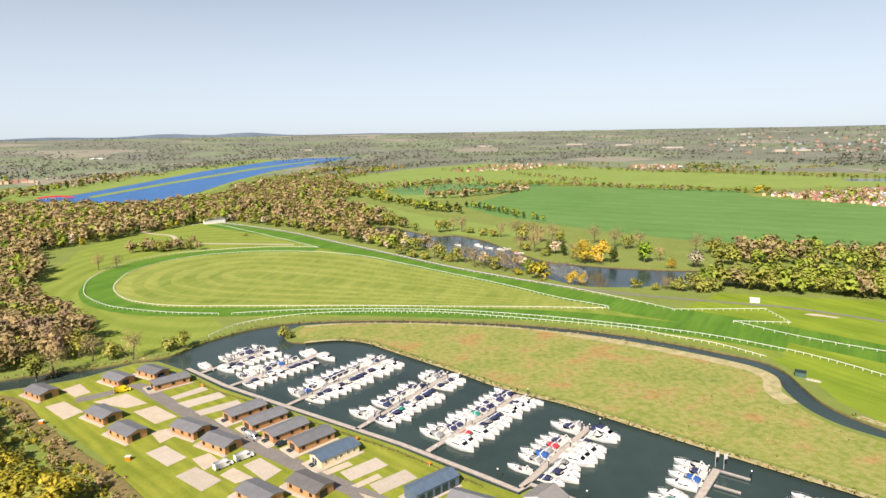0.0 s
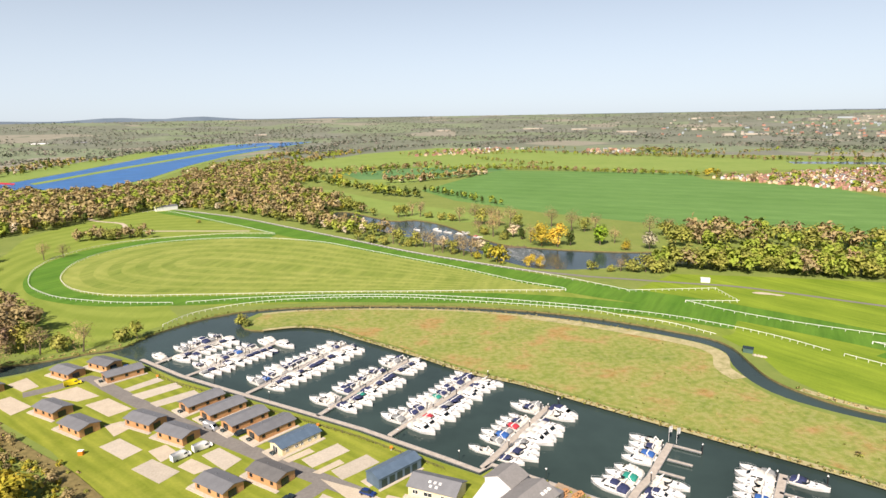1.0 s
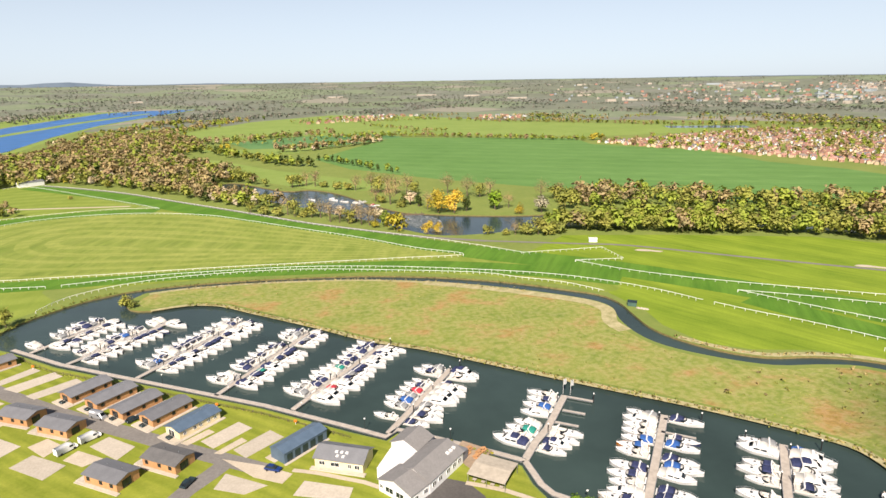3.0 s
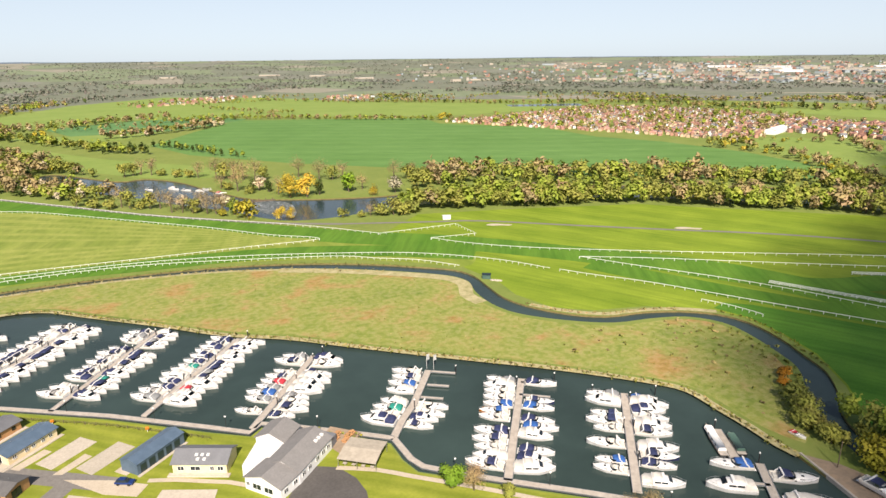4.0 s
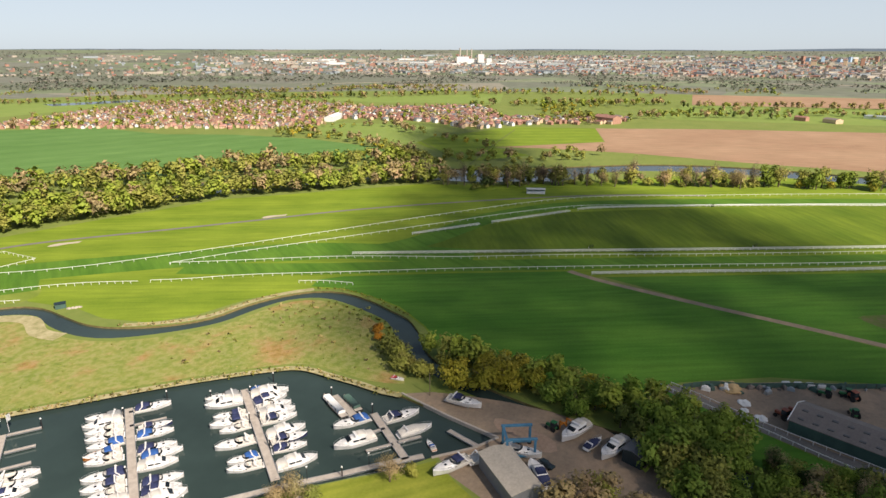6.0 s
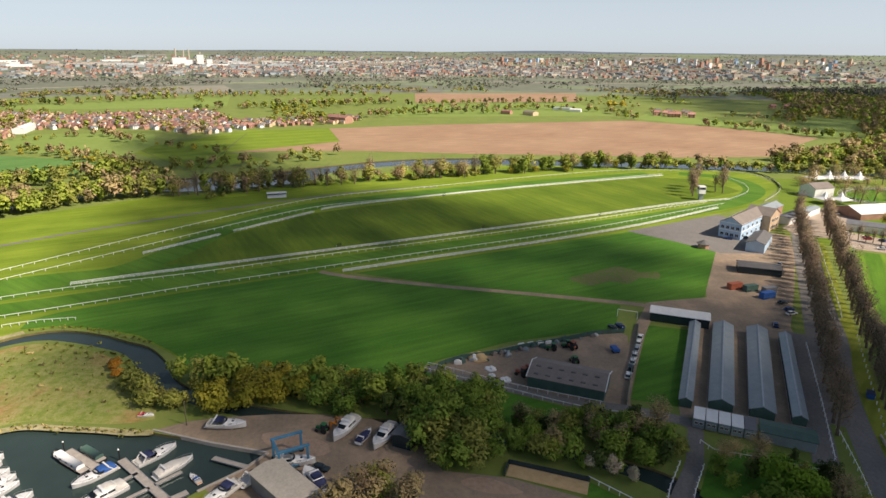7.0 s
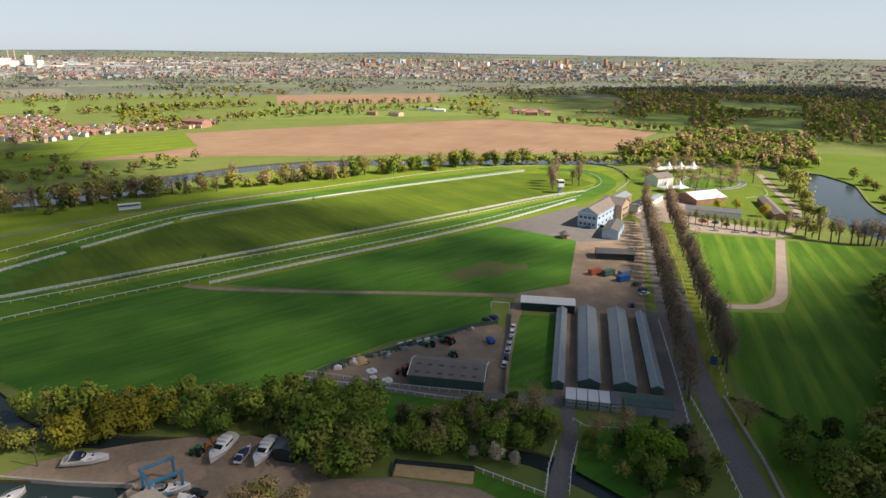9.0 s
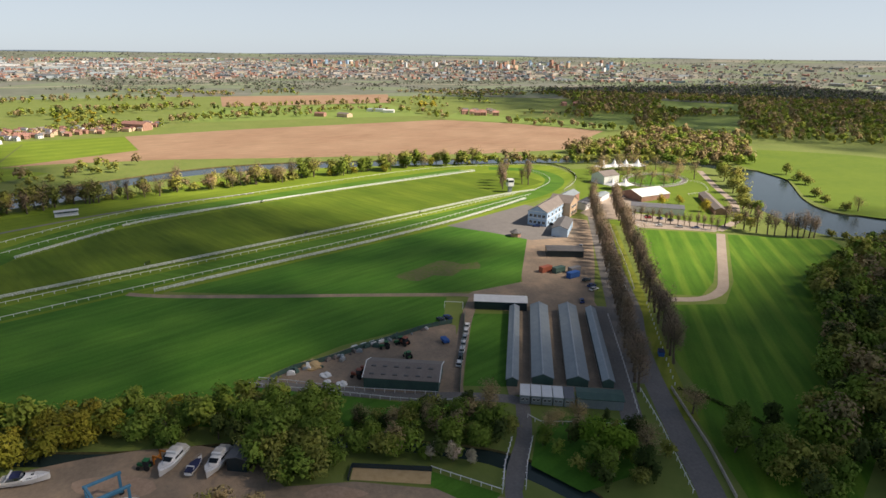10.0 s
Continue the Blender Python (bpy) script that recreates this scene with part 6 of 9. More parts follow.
TERRACE_RNG = np.random.default_rng(63)
for k in range(16):
    # planters between the clubhouse and the quay
    t = k / 15
    tuft(TERRACE_RNG, ("twig_olive", "leaf_green", "twig", "leaf_yellow")[k % 4], 35.4 + 9.5 * t + TERRACE_RNG.normal() * 0.8, 143.6 - 5.5 * t + TERRACE_RNG.normal() * 1.2, 26, TERRACE_RNG.uniform(0.6, 1.1), 0.22, 0.6)

# ---------------------------------------------------------------- vehicles
def wheels(root, xs, y, r):
    bm = bmesh.new()
    tube(bm, (0, -0.11, 0), (0, 0.11, 0), r, r, 12)
    tyre = mesh_of("wheel", bm, M["rubber"])
    for x in xs:
        for k in (1, -1):
            piece("wheel", tyre, root, pose(x, k * y, r))


def car(paint, label, L=4.3):
    root = thing("car", label, "car", None, "parked cars")
    bm = bmesh.new()
    box(bm, -L / 2, L / 2, -0.88, 0.88, 0.3, 0.85, 0.1)
    part("body", bm, M[paint], root)
    part("cabin", shell_bm([(-0.44 * L, 0.78, 0.8, 0.95), (-0.3 * L, 0.8, 0.8, 1.42), (0.08 * L, 0.8, 0.8, 1.45), (0.26 * L, 0.74, 0.8, 0.9)]), M["glass"], root, "dark glazed cabin")
    bm = bmesh.new()
    box(bm, -0.3 * L, 0.07 * L, -0.62, 0.62, 1.4, 1.47, 0.02)
    part("roof", bm, M[paint], root)
    wheels(root, (-0.3 * L, 0.31 * L), 0.82, 0.31)
    return root


def van(paint, label, L=5.6):
    root = thing("van", label, "van", None, "parked vans")
    part("body", shell_bm([(-L / 2, 0.95, 0.35, 2.2), (0.12 * L, 0.97, 0.35, 2.3), (0.28 * L, 0.95, 0.35, 2.0), (0.38 * L, 0.92, 0.35, 1.2), (L / 2, 0.85, 0.35, 1.0)]), M[paint], root)
    bm = bmesh.new()
    v = [bm.verts.new(p) for p in ((0.385 * L, -0.75, 1.24), (0.385 * L, 0.75, 1.24), (0.285 * L, 0.62, 1.98), (0.285 * L, -0.62, 1.98))]
    bmesh.ops.solidify(bm, geom=[bm.faces.new(v)], thickness=-0.05)
    for k in (1, -1):
        box(bm, 0.1 * L, 0.27 * L, k * 0.96 - 0.02, k * 0.96 + 0.02, 1.25, 1.75)
    part("window", bm, M["glass"], root)
    wheels(root, (-0.3 * L, 0.33 * L), 0.88, 0.35)
    return root


VANS = {"y": van("yellow", "bright yellow delivery van parked on the lodge road"), "w": van("white", "white panel van parked in the open"), "s": van("carsilver", "silver-grey panel van parked by the lodges")}
CARS = {"b": car("carblue", "dark blue car parked in the open"), "d": car("cardark", "dark grey car parked in the open"), "w": car("white", "white car parked in the open"), "s": car("carsilver", "silver car parked in the open"), "r": car("red", "red car parked in the open")}
for kind, x, y, a in (("y", -122.4, 224.3, 33), ("w", -65, 168, 48), ("w", -60.4, 172.7, 42), ("s", -61.4, 185, -36)):
    put(VANS[kind], pose(x, y, 0.08, 0, 0, a))
for kind, x, y, a in (("d", -51, 180.6, 40), ("b", -10.8, 145.3, -30), ("d", -31, 144.5, 60), ("d", -112, 236.5, 42), ("b", -108.5, 238.5, 42)):
    put(CARS[kind], pose(x, y, 0.08, 0, 0, a))
# low post fence and posts along the quay lawn
fence_line = [(-107, 243), (-86, 222.5), (-64, 208), (-36.5, 189.5), (-14.5, 174.5), (9.5, 155)]
bm = bmesh.new()
box(bm, -0.06, 0.06, -0.06, 0.06, 0, 1.0)
fp = mesh_of("post", bm, M["bark"])
root = thing("post_fence", "low brown post-and-wire fence along the quay lawn", "fence", pose(0, 0, 0))
for x, y, a in spaced(fence_line, 3.2):
    piece("post", fp, root, pose(x, y, 0))
for a, b in zip(fence_line, fence_line[1:]):
    for z in (0.5, 0.9):
        bm = bmesh.new()
        rail_between(bm, (*a, z), (*b, z), 0.05, 0.06)
        part("wire", bm, M["bark"], root)
for x, y in ((-93, 227), (-70, 210.5), (-50, 197.5), (-28, 182.5), (-5, 166.5)):
    root = thing("life_ring_post", "small orange and white life-ring station on the lawn", "post", pose(x, y, 0), "life-ring stations")
    bm = bmesh.new()
    tube(bm, (0, 0, 0), (0, 0, 1.2), 0.08, 0.08, 6)
    part("post", bm, M["white"], root)
    bm = bmesh.new()
    box(bm, -0.45, 0.45, -0.2, 0.2, 0.7, 1.5, 0.08)
    part("box", bm, M["orange"], root)
for x, y in ((-136.5, 198), (-95, 173)):
    root = thing("service_box", "small orange service cabinet in the grass", "cabinet", pose(x, y, 0), "service boxes")
    bm = bmesh.new()
    box(bm, -0.7, 0.7, -0.5, 0.5, 0, 1.3, 0.05)
    part("cabinet", bm, M["orange"], root)
    bm = bmesh.new()
    box(bm, -0.8, 0.8, -0.6, 0.6, 1.3, 1.45, 0.05)
    part("lid", bm, M["white"], root)

# ---------------------------------------------------------------- boatyard
flat("boatyard", [(139.5, 79), (143.5, 72.5), (146, 63), (148, 50.5), (148.5, 39), (147, 24), (141, 13), (126, 4), (124, -12), (113, -40), (108, -44), (104, -38), (113, -10), (112, 12), (108, 30), (107, 40), (112, 52), (117.5, 58), (124, 51.8), (131, 47.5), (134.5, 62.8)],
     M["dirt"], 0.03, "worn dirt and tarmac boatyard apron", False)
bm = bmesh.new()
for a, b in (((139, 80), (134.2, 62.8)), ((134.2, 62.8), (130.8, 47.2)), ((130.8, 47.2), (124, 51.2)), ((124, 51.2), (116, 58.8))):
    rail_between(bm, (*a, 0.3), (*b, 0.3), 0.6, 2.0)
tagged(part("quay_wall", bm, M["deck"]), "timber-edged quay wall of the boatyard", "wall", "", "structure")
plank_walk("slip_jetty", [(128.2, 60), (125, 50.2)], 1.3, "short brown timber slip jetty", 0.1)
for ch, x, y, a in ((1, 141, 61.2, -89), (7, 140.4, 29.8, 157), (2, 126.5, 39.4, -85), (7, 137.4, 19.3, 158), (1, 114, 52.6, 150), (2, 121.2, 46.2, -40), (6, 119.8, 33.2, 38)):
    put_boat(BOATS[ch][0], pose(x, y, 0.75, 0, 0, a) @ Matrix.Diagonal((0.98, 0.98, 0.98, 1)))
put_boat(SPECIAL["s"], pose(137.6, 24.4, 0.7, 0, 0, -22))
bm = bmesh.new()
for x in (-2.5, 1.5):
    box(bm, x - 0.2, x + 0.2, -0.9, 0.9, 0, 0.5, 0.03)
    tube(bm, (x, -0.8, 0), (x, -1.0, 1.0), 0.07, 0.07, 5)
    tube(bm, (x, 0.8, 0), (x, 1.0, 1.0), 0.07, 0.07, 5)
CRADLE = mesh_of("cradle", bm, M["metal"])
for x, y, a in ((141, 61.2, -89), (140.4, 29.8, 157), (126.5, 39.4, -85), (137.4, 19.3, 158), (114, 52.6, 150), (121.2, 46.2, -40), (119.8, 33.2, 38), (137.6, 24.4, -22)):
    tagged(piece("boat_cradle", CRADLE, None, pose(x, y, 0.03, 0, 0, a)), "low metal cradle under a boat ashore", "cradle", "boat cradles")
# travelling hoist
root = thing("boat_hoist", "blue steel travelling boat hoist on four wheeled legs", "hoist", pose(127.4, 40.6, 0, 0, 0, -60))
for k in (1, -1):
    for x in (-3.4, 3.4):
        part("leg", box(bmesh.new(), x - 0.28, x + 0.28, k * 3.0 - 0.25, k * 3.0 + 0.25, 0.7, 5.6, 0.04), M["hoistblue"], root)
    bm = bmesh.new()
    box(bm, -3.9, 3.9, k * 3.0 - 0.3, k * 3.0 + 0.3, 5.4, 6.0, 0.04)
    part("top_beam", bm, M["hoistblue"], root)
    bm = bmesh.new()
    box(bm, -3.7, 3.7, k * 3.0 - 0.25, k * 3.0 + 0.25, 0.8, 1.3, 0.04)
    part("lower_beam", bm, M["hoistblue"], root)
bm = bmesh.new()
box(bm, -3.75, -3.2, -3.1, 3.1, 5.5, 6.05, 0.04)
part("cross_beam", bm, M["hoistblue"], root)
wheels(root, (-3.4, 3.4), 3.0, 0.6)
for x in (-1.6, 1.6):
    bm = bmesh.new()
    rail_between(bm, (x, -2.9, 5.5), (x, -1.3, 0.8), 0.12, 0.06)
    rail_between(bm, (x, -1.3, 0.8), (x, 1.3, 0.8), 0.12, 0.06)
    rail_between(bm, (x, 1.3, 0.8), (x, 2.9, 5.5), 0.12, 0.06)
    bmesh.ops.remove_doubles(bm, verts=bm.verts, dist=0.2)
    part("sling", bm, M["black"], root)


def shed(name, label, p, q, width, h, pitch, wall, roof, cat="shed"):
    if width < 0:
        p, q, width = q, p, -width
    root = thing(name, label, cat, long_wall(p, q, width))
    L = math.hypot(q[0] - p[0], q[1] - p[1])
    part("wall", house_walls(bmesh.new(), L, width, h, pitch), M[wall], root)
    part("roof", gable(bmesh.new(), L, width, h, pitch, 0.3), M[roof], root)
    return root, L


shed("boat_shed", "pale-roofed boat shed at the quay", (123.4, 42), (112.6, 30), -7.6, 4.0, 0.7, "greyroof", "concrete")
shed("covered_berth", "dark shelter beside the boatyard trees", (143, 14), (135, 17), 5, 3.4, 0.6, "cardark", "greyroof")


def tractor(label, paint="tractor"):
    root = thing("tractor", label, "tractor", None, "tractors")
    bm = bmesh.new()
    box(bm, 0.2, 1.9, -0.4, 0.4, 0.8, 1.5, 0.08)
    box(bm, -1.2, 0.3, -0.5, 0.5, 0.7, 1.2, 0.05)
    part("body", bm, M[paint], root)
    bm = bmesh.new()
    box(bm, -1.1, 0.3, -0.7, 0.7, 1.2, 2.5, 0.08, 0.1)
    part("cab", bm, M["glass"], root)
    bm = bmesh.new()
    box(bm, -1.15, 0.35, -0.72, 0.72, 2.48, 2.62, 0.05)
    part("cab_roof", bm, M[paint], root)
    wheels(root, (-0.8,), 0.85, 0.8)
    wheels(root, (1.4,), 0.75, 0.5)
    return root


TR = tractor("green tractor parked in a yard")
put(TR, pose(140.3, 35.8, 0.05, 0, 0, 70))
root = thing("loader_frame", "orange steel lifting frame in the boatyard", "frame", pose(142.5, 33.5, 0, 0, 0, 60))
bm = bmesh.new()
for k in (1, -1):
    box(bm, -0.15, 0.15, k * 1.2 - 0.15, k * 1.2 + 0.15, 0, 2.6)
    box(bm, -2.4, 0.15, k * 1.2 - 0.12, k * 1.2 + 0.12, 2.3, 2.6)
part("fork", bm, M["orange"], root)
bm = bmesh.new()
box(bm, -0.15, 0.15, -1.3, 1.3, 1.2, 1.5)
part("cross_bar", bm, M["orange"], root)
put(CARS["d"], pose(125, 32.8, 0.05, 0, 0, -108))
root = thing("utility_pole", "grey wooden utility pole by the quay", "pole", pose(141.7, 72.3, 0))
bm = bmesh.new()
tube(bm, (0, 0, 0), (0, 0, 7.2), 0.14, 0.1, 8)
part("pole", bm, M["bark"], root)
put_boat(SPECIAL["r"], pose(145.3, 85, 0.2, 0, 0, -84) @ Matrix.Diagonal((0.42, 0.45, 0.45, 1)))
put_boat(SPECIAL["o"], pose(121, 61.5, -0.7, 0, 0, 50) @ Matrix.Diagonal((0.5, 0.5, 0.5, 1)))
flat("grass_bank", [(101, 71.5), (110, 62.5), (115.5, 57.5), (111, 51), (106, 42), (96, 48), (88, 66)], M["park"], 0.05, "sloping grass beside the boatyard", False)

# ---------------------------------------------------------------- drives, sand bed and bridge
strip("drive", [(124, 20), (119, 4), (114, -14), (108, -34), (104, -44)], 12, M["dirt"], 0.05, "broad dusty yard drive", 5, category="road")
strip("drive", [(104, -44.5), (112, -46.5), (120, -50), (132, -57), (146, -62)], 4.0, M["tarmac"], 0.06, "tarmac lane crossing the stream", 4, category="road")
bm = bmesh.new()
rail_between(bm, (113, -47, 0.12), (130, -56, 0.12), 4.0, 0.5)
tagged(part("lane_bridge", bm, M["tarmac"]), "low concrete bridge carrying the lane over the stream", "bridge", "", "structure")
running_rail([(112, -49.5), (120, -53), (130, -58.5)], 2.4, "white parapet rail of the small bridge", name="bridge_rail", smoothed=False)
running_rail([(113.5, -44.4), (121, -47.6), (131, -53.2)], 2.4, "white parapet rail of the small bridge", name="bridge_rail", smoothed=False)
flat("lawn_strip", [(119, -28), (123.5, -30), (112, -43.5), (109, -40), (110, -36)], M["paddock"], 0.06, "grass verge by the drive", False)
flat("sand_bed", [(124.8, -10.9), (118.8, -28.7), (123.3, -30), (129.2, -12.1)], M["sand"], 0.1, "golden sand bed behind a dark sleeper wall", False)
bm = bmesh.new()
rail_between(bm, (129.4, -11.8, 1.2), (123.6, -30.2, 1.2), 0.4, 1.3)
rail_between(bm, (129.4, -11.8, 1.0), (124.6, -10.4, 1.0), 0.3, 1.1)
tagged(part("sleeper_wall", bm, M["cardark"]), "dark timber sleeper wall of the sand bed", "wall", "", "structure")
flat("yard_lawn", [(176, 15), (169, 0), (163, -13), (156, -28), (152.5, -37), (150.5, -48), (146, -56), (140, -50), (146, -20), (150, 10), (158, 30), (170, 28)], M["paddock"], 0.04, "grass below the yard fence", False)
flat("cabin_lawn", [(135, -62), (139, -68), (134, -84), (130, -90), (112, -82), (108, -62), (120, -54)], M["paddock"], 0.035, "shaded lawn below the cabins", False)

# ---------------------------------------------------------------- maintenance yard
flat("yard", [(179.3, 8), (186, -4), (194, -18.7), (201, -35), (208, -53.6), (203, -58), (158, -48), (153, -47), (156, -30), (163, -14), (170, 2)], M["dirt"], 0.06, "dirt maintenance yard", False)
strip("service_track", [(176.5, 12), (171, 0), (165.5, -13), (158, -32), (155, -46), (150, -60), (146, -64)], 4.5, M["tarmac"], 0.1, "tarmac track between white rails", 4, category="road")
strip("service_track", [(263, 64), (257.3, 50), (249.3, 16), (240.5, -30), (236, -52), (231.5, -70.5), (226, -79)], 3.4, M["dirt"], 0.09, "pale dirt track across the field", 6, category="road")
strip("service_track", [(228, -73), (210, -64.5), (192, -57.5), (172, -50), (157, -45)], 4.5, M["dirt"], 0.1, "dirt track beside the stables lawn", 6, category="road")
flat("yard", [(232.8, -72), (240.8, -82), (241, -99), (262, -106), (307, -126), (330, -132), (355, -152), (334, -177), (300, -163), (255, -141), (213, -119), (205, -117), (150, -95), (148, -92), (152, -60), (160, -62), (211, -84), (217, -70)], M["dirt"], 0.05, "bare stable yard and car park", False)
flat("apron", [(338.9, -90.3), (356, -118), (380, -155), (350, -170), (324, -158), (302, -148), (301, -127.5), (319.6, -111.3)], M["tarmac"], 0.08, "pale tarmac apron before the stand", False, category="road")
barn, BL = shed("barn", "long green-walled barn with a brown sheet roof", (166, -19.5), (158.3, -40.4), 12.5, 3.6, 2.2, "greenwall", "brownroof", "barn")
bm = bmesh.new()
for k in (1, -1):
    for s in (1, -1):
        rail_between(bm, (s * (BL / 2 + 0.34), 0, 6.05), (s * (BL / 2 + 0.34), k * 6.55, 3.72), 0.25, 0.3)
part("verge_board", bm, M["white"], barn, "white verge boards")
for r, z in ((1.6, 5.42), (4.6, 4.34)):
    for k in range(6):
        x = -BL * 0.4 + k * BL * 0.155
        part("roof_panel", box(bmesh.new(), x - 0.7, x + 0.7, -r - 0.6, -r + 0.6, z - 0.35, z + 0.06), M["darkroof"], barn, "darker roof panel")
flat("stable_lawn", [(160.5, -48.8), (157, -61), (209, -81), (212.5, -66.6)], M["paddock"], 0.07, "narrow green exercise lawn", False)
bm = bmesh.new()
rail_between(bm, (157, -46.5, 1.7), (213, -64.5, 1.7), 0.15, 1.7)
tagged(part("green_fence", bm, M["greenwall"]), "green mesh fence beside the lawn", "fence", "", "structure")
for (p, q, w) in (((156.3, -64.3), (209.8, -85.2), 3.3), ((154.6, -75), (208.4, -96.2), 6.2), ((151, -84.8), (205.4, -106.8), 6.3), ((148.6, -92), (201.6, -113), 3.3)):
    st, L = shed("stable_block", "long low stable block with a pale steel roof", p, q, w, 2.3, 1.25 if w > 5 else 0.8, "greenwall", "steelroof", "stables")
    st["group"] = "stable blocks"
    bm = bmesh.new()
    for k in (1, -1):
        for n in range(int(L // 3.6)):
            x = -L / 2 + 1.8 + n * 3.6
            box(bm, x - 0.55, x + 0.55, k * w / 2 - 0.04, k * w / 2 + 0.04, 0.05, 2.0)
    part("stable_door", bm, M["black"], st, "dark stable doors")
    bm = bmesh.new()
    rail_between(bm, (-L / 2 - 0.3, 0, 2.3 + (1.25 if w > 5 else 0.8) + 0.3), (L / 2 + 0.3, 0, 2.3 + (1.25 if w > 5 else 0.8) + 0.3), 0.4, 0.14)
    part("ridge_cap", bm, M["metal"], st)
for a, b, w in (((155.3, -70.3), (208.8, -91.2), 4.4), ((151.6, -80.4), (206.2, -102), 4.2), ((148.2, -89.8), (202.5, -111.2), 3.4)):
    strip("stable_walk", [a, b], w, M["paving"], 0.07, "tan earth walk between the stable blocks", 6, category="path", smoothed=False)
strip("exercise_walk", [(132, -88.5), (148, -95), (170, -103.5), (200, -115.5), (208, -119)], 6.0, M["tarmac"], 0.09, "dark walkway behind the stables", 5, category="road")
shed("open_shed", "open-fronted shed with a white roof", (216.5, -69.3), (210, -88.6), 7.0, 3.4, 0.8, "cardark", "white")
for k in range(5):
    t = k / 5
    p = (147 - 5.6 * t * 1.0, -62 - 14.5 * t)
    root = thing("site_cabin", "pale portable cabin with a white roof and dark windows", "cabin", pose(p[0] + 2.4, p[1] - 1.9, 0, 0, 0, -111), "site cabins")
    bm = bmesh.new()
    box(bm, -1.42, 1.42, -3.2, 3.2, 0.2, 2.9, 0.05)
    part("body", bm, M["steelroof"], root)
    bm = bmesh.new()
    box(bm, -1.44, 1.44, -3.25, 3.25, 2.9, 3.02)
    part("roof", bm, M["white"] if k < 4 else M["greyroof"], root)
    for x in (-0.6, 0.6):
        add_window(root, 0.9, 0.9, pose(x, -3.21, 1.3))
shed("canteen_cabin", "grey-green flat-roofed canteen cabin", (141.4, -76.6), (136.8, -88.4), 6.0, 2.9, 0.3, "steelroof", "greenwall")
bm = bmesh.new()
box(bm, -2.8, 2.8, -1.4, 1.4, 0, 2.5, 0.06)
container = mesh_of("body", bm, M["steelroof"])
for x, y, a, m, lab in ((252, -114.5, -69, "rust", "rust-red steel shipping container"), (249.8, -120, -69, "greenwall", "green steel shipping container"), (242, -123.5, -69, "blue", "blue steel skip container"), (248, -127, -69, "greyroof", "grey steel shipping container")):
    side = [(-3.0 + 0.25 * i, 1.25 if i % 2 else 1.31) for i in range(25)]
    bm = prism(bmesh.new(), [(x, -y) for x, y in side] + side[::-1], 0.05, 2.6)
    root = thing("shipping_container", lab + " in the stable yard", "container", pose(x, y, 0.05, 0, 0, a), "yard containers")
    part("body", bm, M[m], root)
    bm = bmesh.new()
    box(bm, 3.0, 3.06, -1.15, 1.15, 0.15, 2.5)
    part("door", bm, M[m], root)
shed("store_building", "dark flat-roofed store building", (272, -124), (267, -141), 9.0, 3.2, 0.6, "cardark", "darkroof", "building")
put(TR, pose(181.8, -36, 0.07, 0, 0, 20))
put(TR, pose(193, -35.4, 0.07, 0, 0, 100))
put(TR, pose(190.5, -30, 0.07, 0, 0, 80))
fence = [(177, 7.3), (182.3, 0.4), (186.1, -10.5), (192.2, -22.3), (197.4, -34.8), (202.9, -46.1), (205.4, -57.4)]
root = thing("mesh_fence", "dark green mesh fence round the maintenance yard", "fence", pose(*fence[0], 0))
part("mesh", sweep(bmesh.new(), smooth(fence, False, 3.0), 1.7, 0.08, 1.65, Vector((*fence[0], 0))), M["greenwall"], root)
for x, y, a in spaced(fence, 3.0):
    piece("post", fp, root, pose(x - fence[0][0], y - fence[0][1], 0) @ Matrix.Diagonal((1, 1, 1.8, 1)))
LOADER = tractor("rust-red loader parked in the maintenance yard", "rust")
for x, y, a in ((191.6, -36.7, 40), (176.1, -22.1, 75), (172.6, -18.6, 60)):
    put(LOADER, pose(x, y, 0.07, 0, 0, a) @ Matrix.Scale(1.15, 4))
for x, y in ((193.6, -19.4), (194.7, -22.6), (195.7, -25.8), (196.6, -28.6)):
    root = thing("wrapped_bale", "pale plastic-wrapped bale stacked along the yard fence", "bale", pose(x - 1.2, y - 0.6, 0.06, 0, 0, -65), "wrapped bales")
    part("bale", box(bmesh.new(), -1.2, 1.2, -0.7, 0.7, 0, 1.3, 0.25), M["whitewall"], root)
root = thing("trailer", "blue farm trailer in the yard", "trailer", pose(190.2, -50.7, 0.07, 0, 0, 10))
bm = bmesh.new()
box(bm, -1.8, 1.8, -1.0, 1.0, 0.7, 1.7, 0.05)
part("body", bm, M["blue"], root)
wheels(root, (0.2, -0.9), 0.9, 0.4)
for k, kind in enumerate("wwswwdw"):
    put(CARS[kind], pose(201 - k * 4.6, -61.8 + k * 1.8, 0.1, 0, 0, -21 + 4 * (k % 2)))
put(CARS["b"], pose(210, -57, 0.1, 0, 0, 20))
put(CARS["d"], pose(208.5, -54, 0.1, 0, 0, 20))
junk = np.random.default_rng(8)
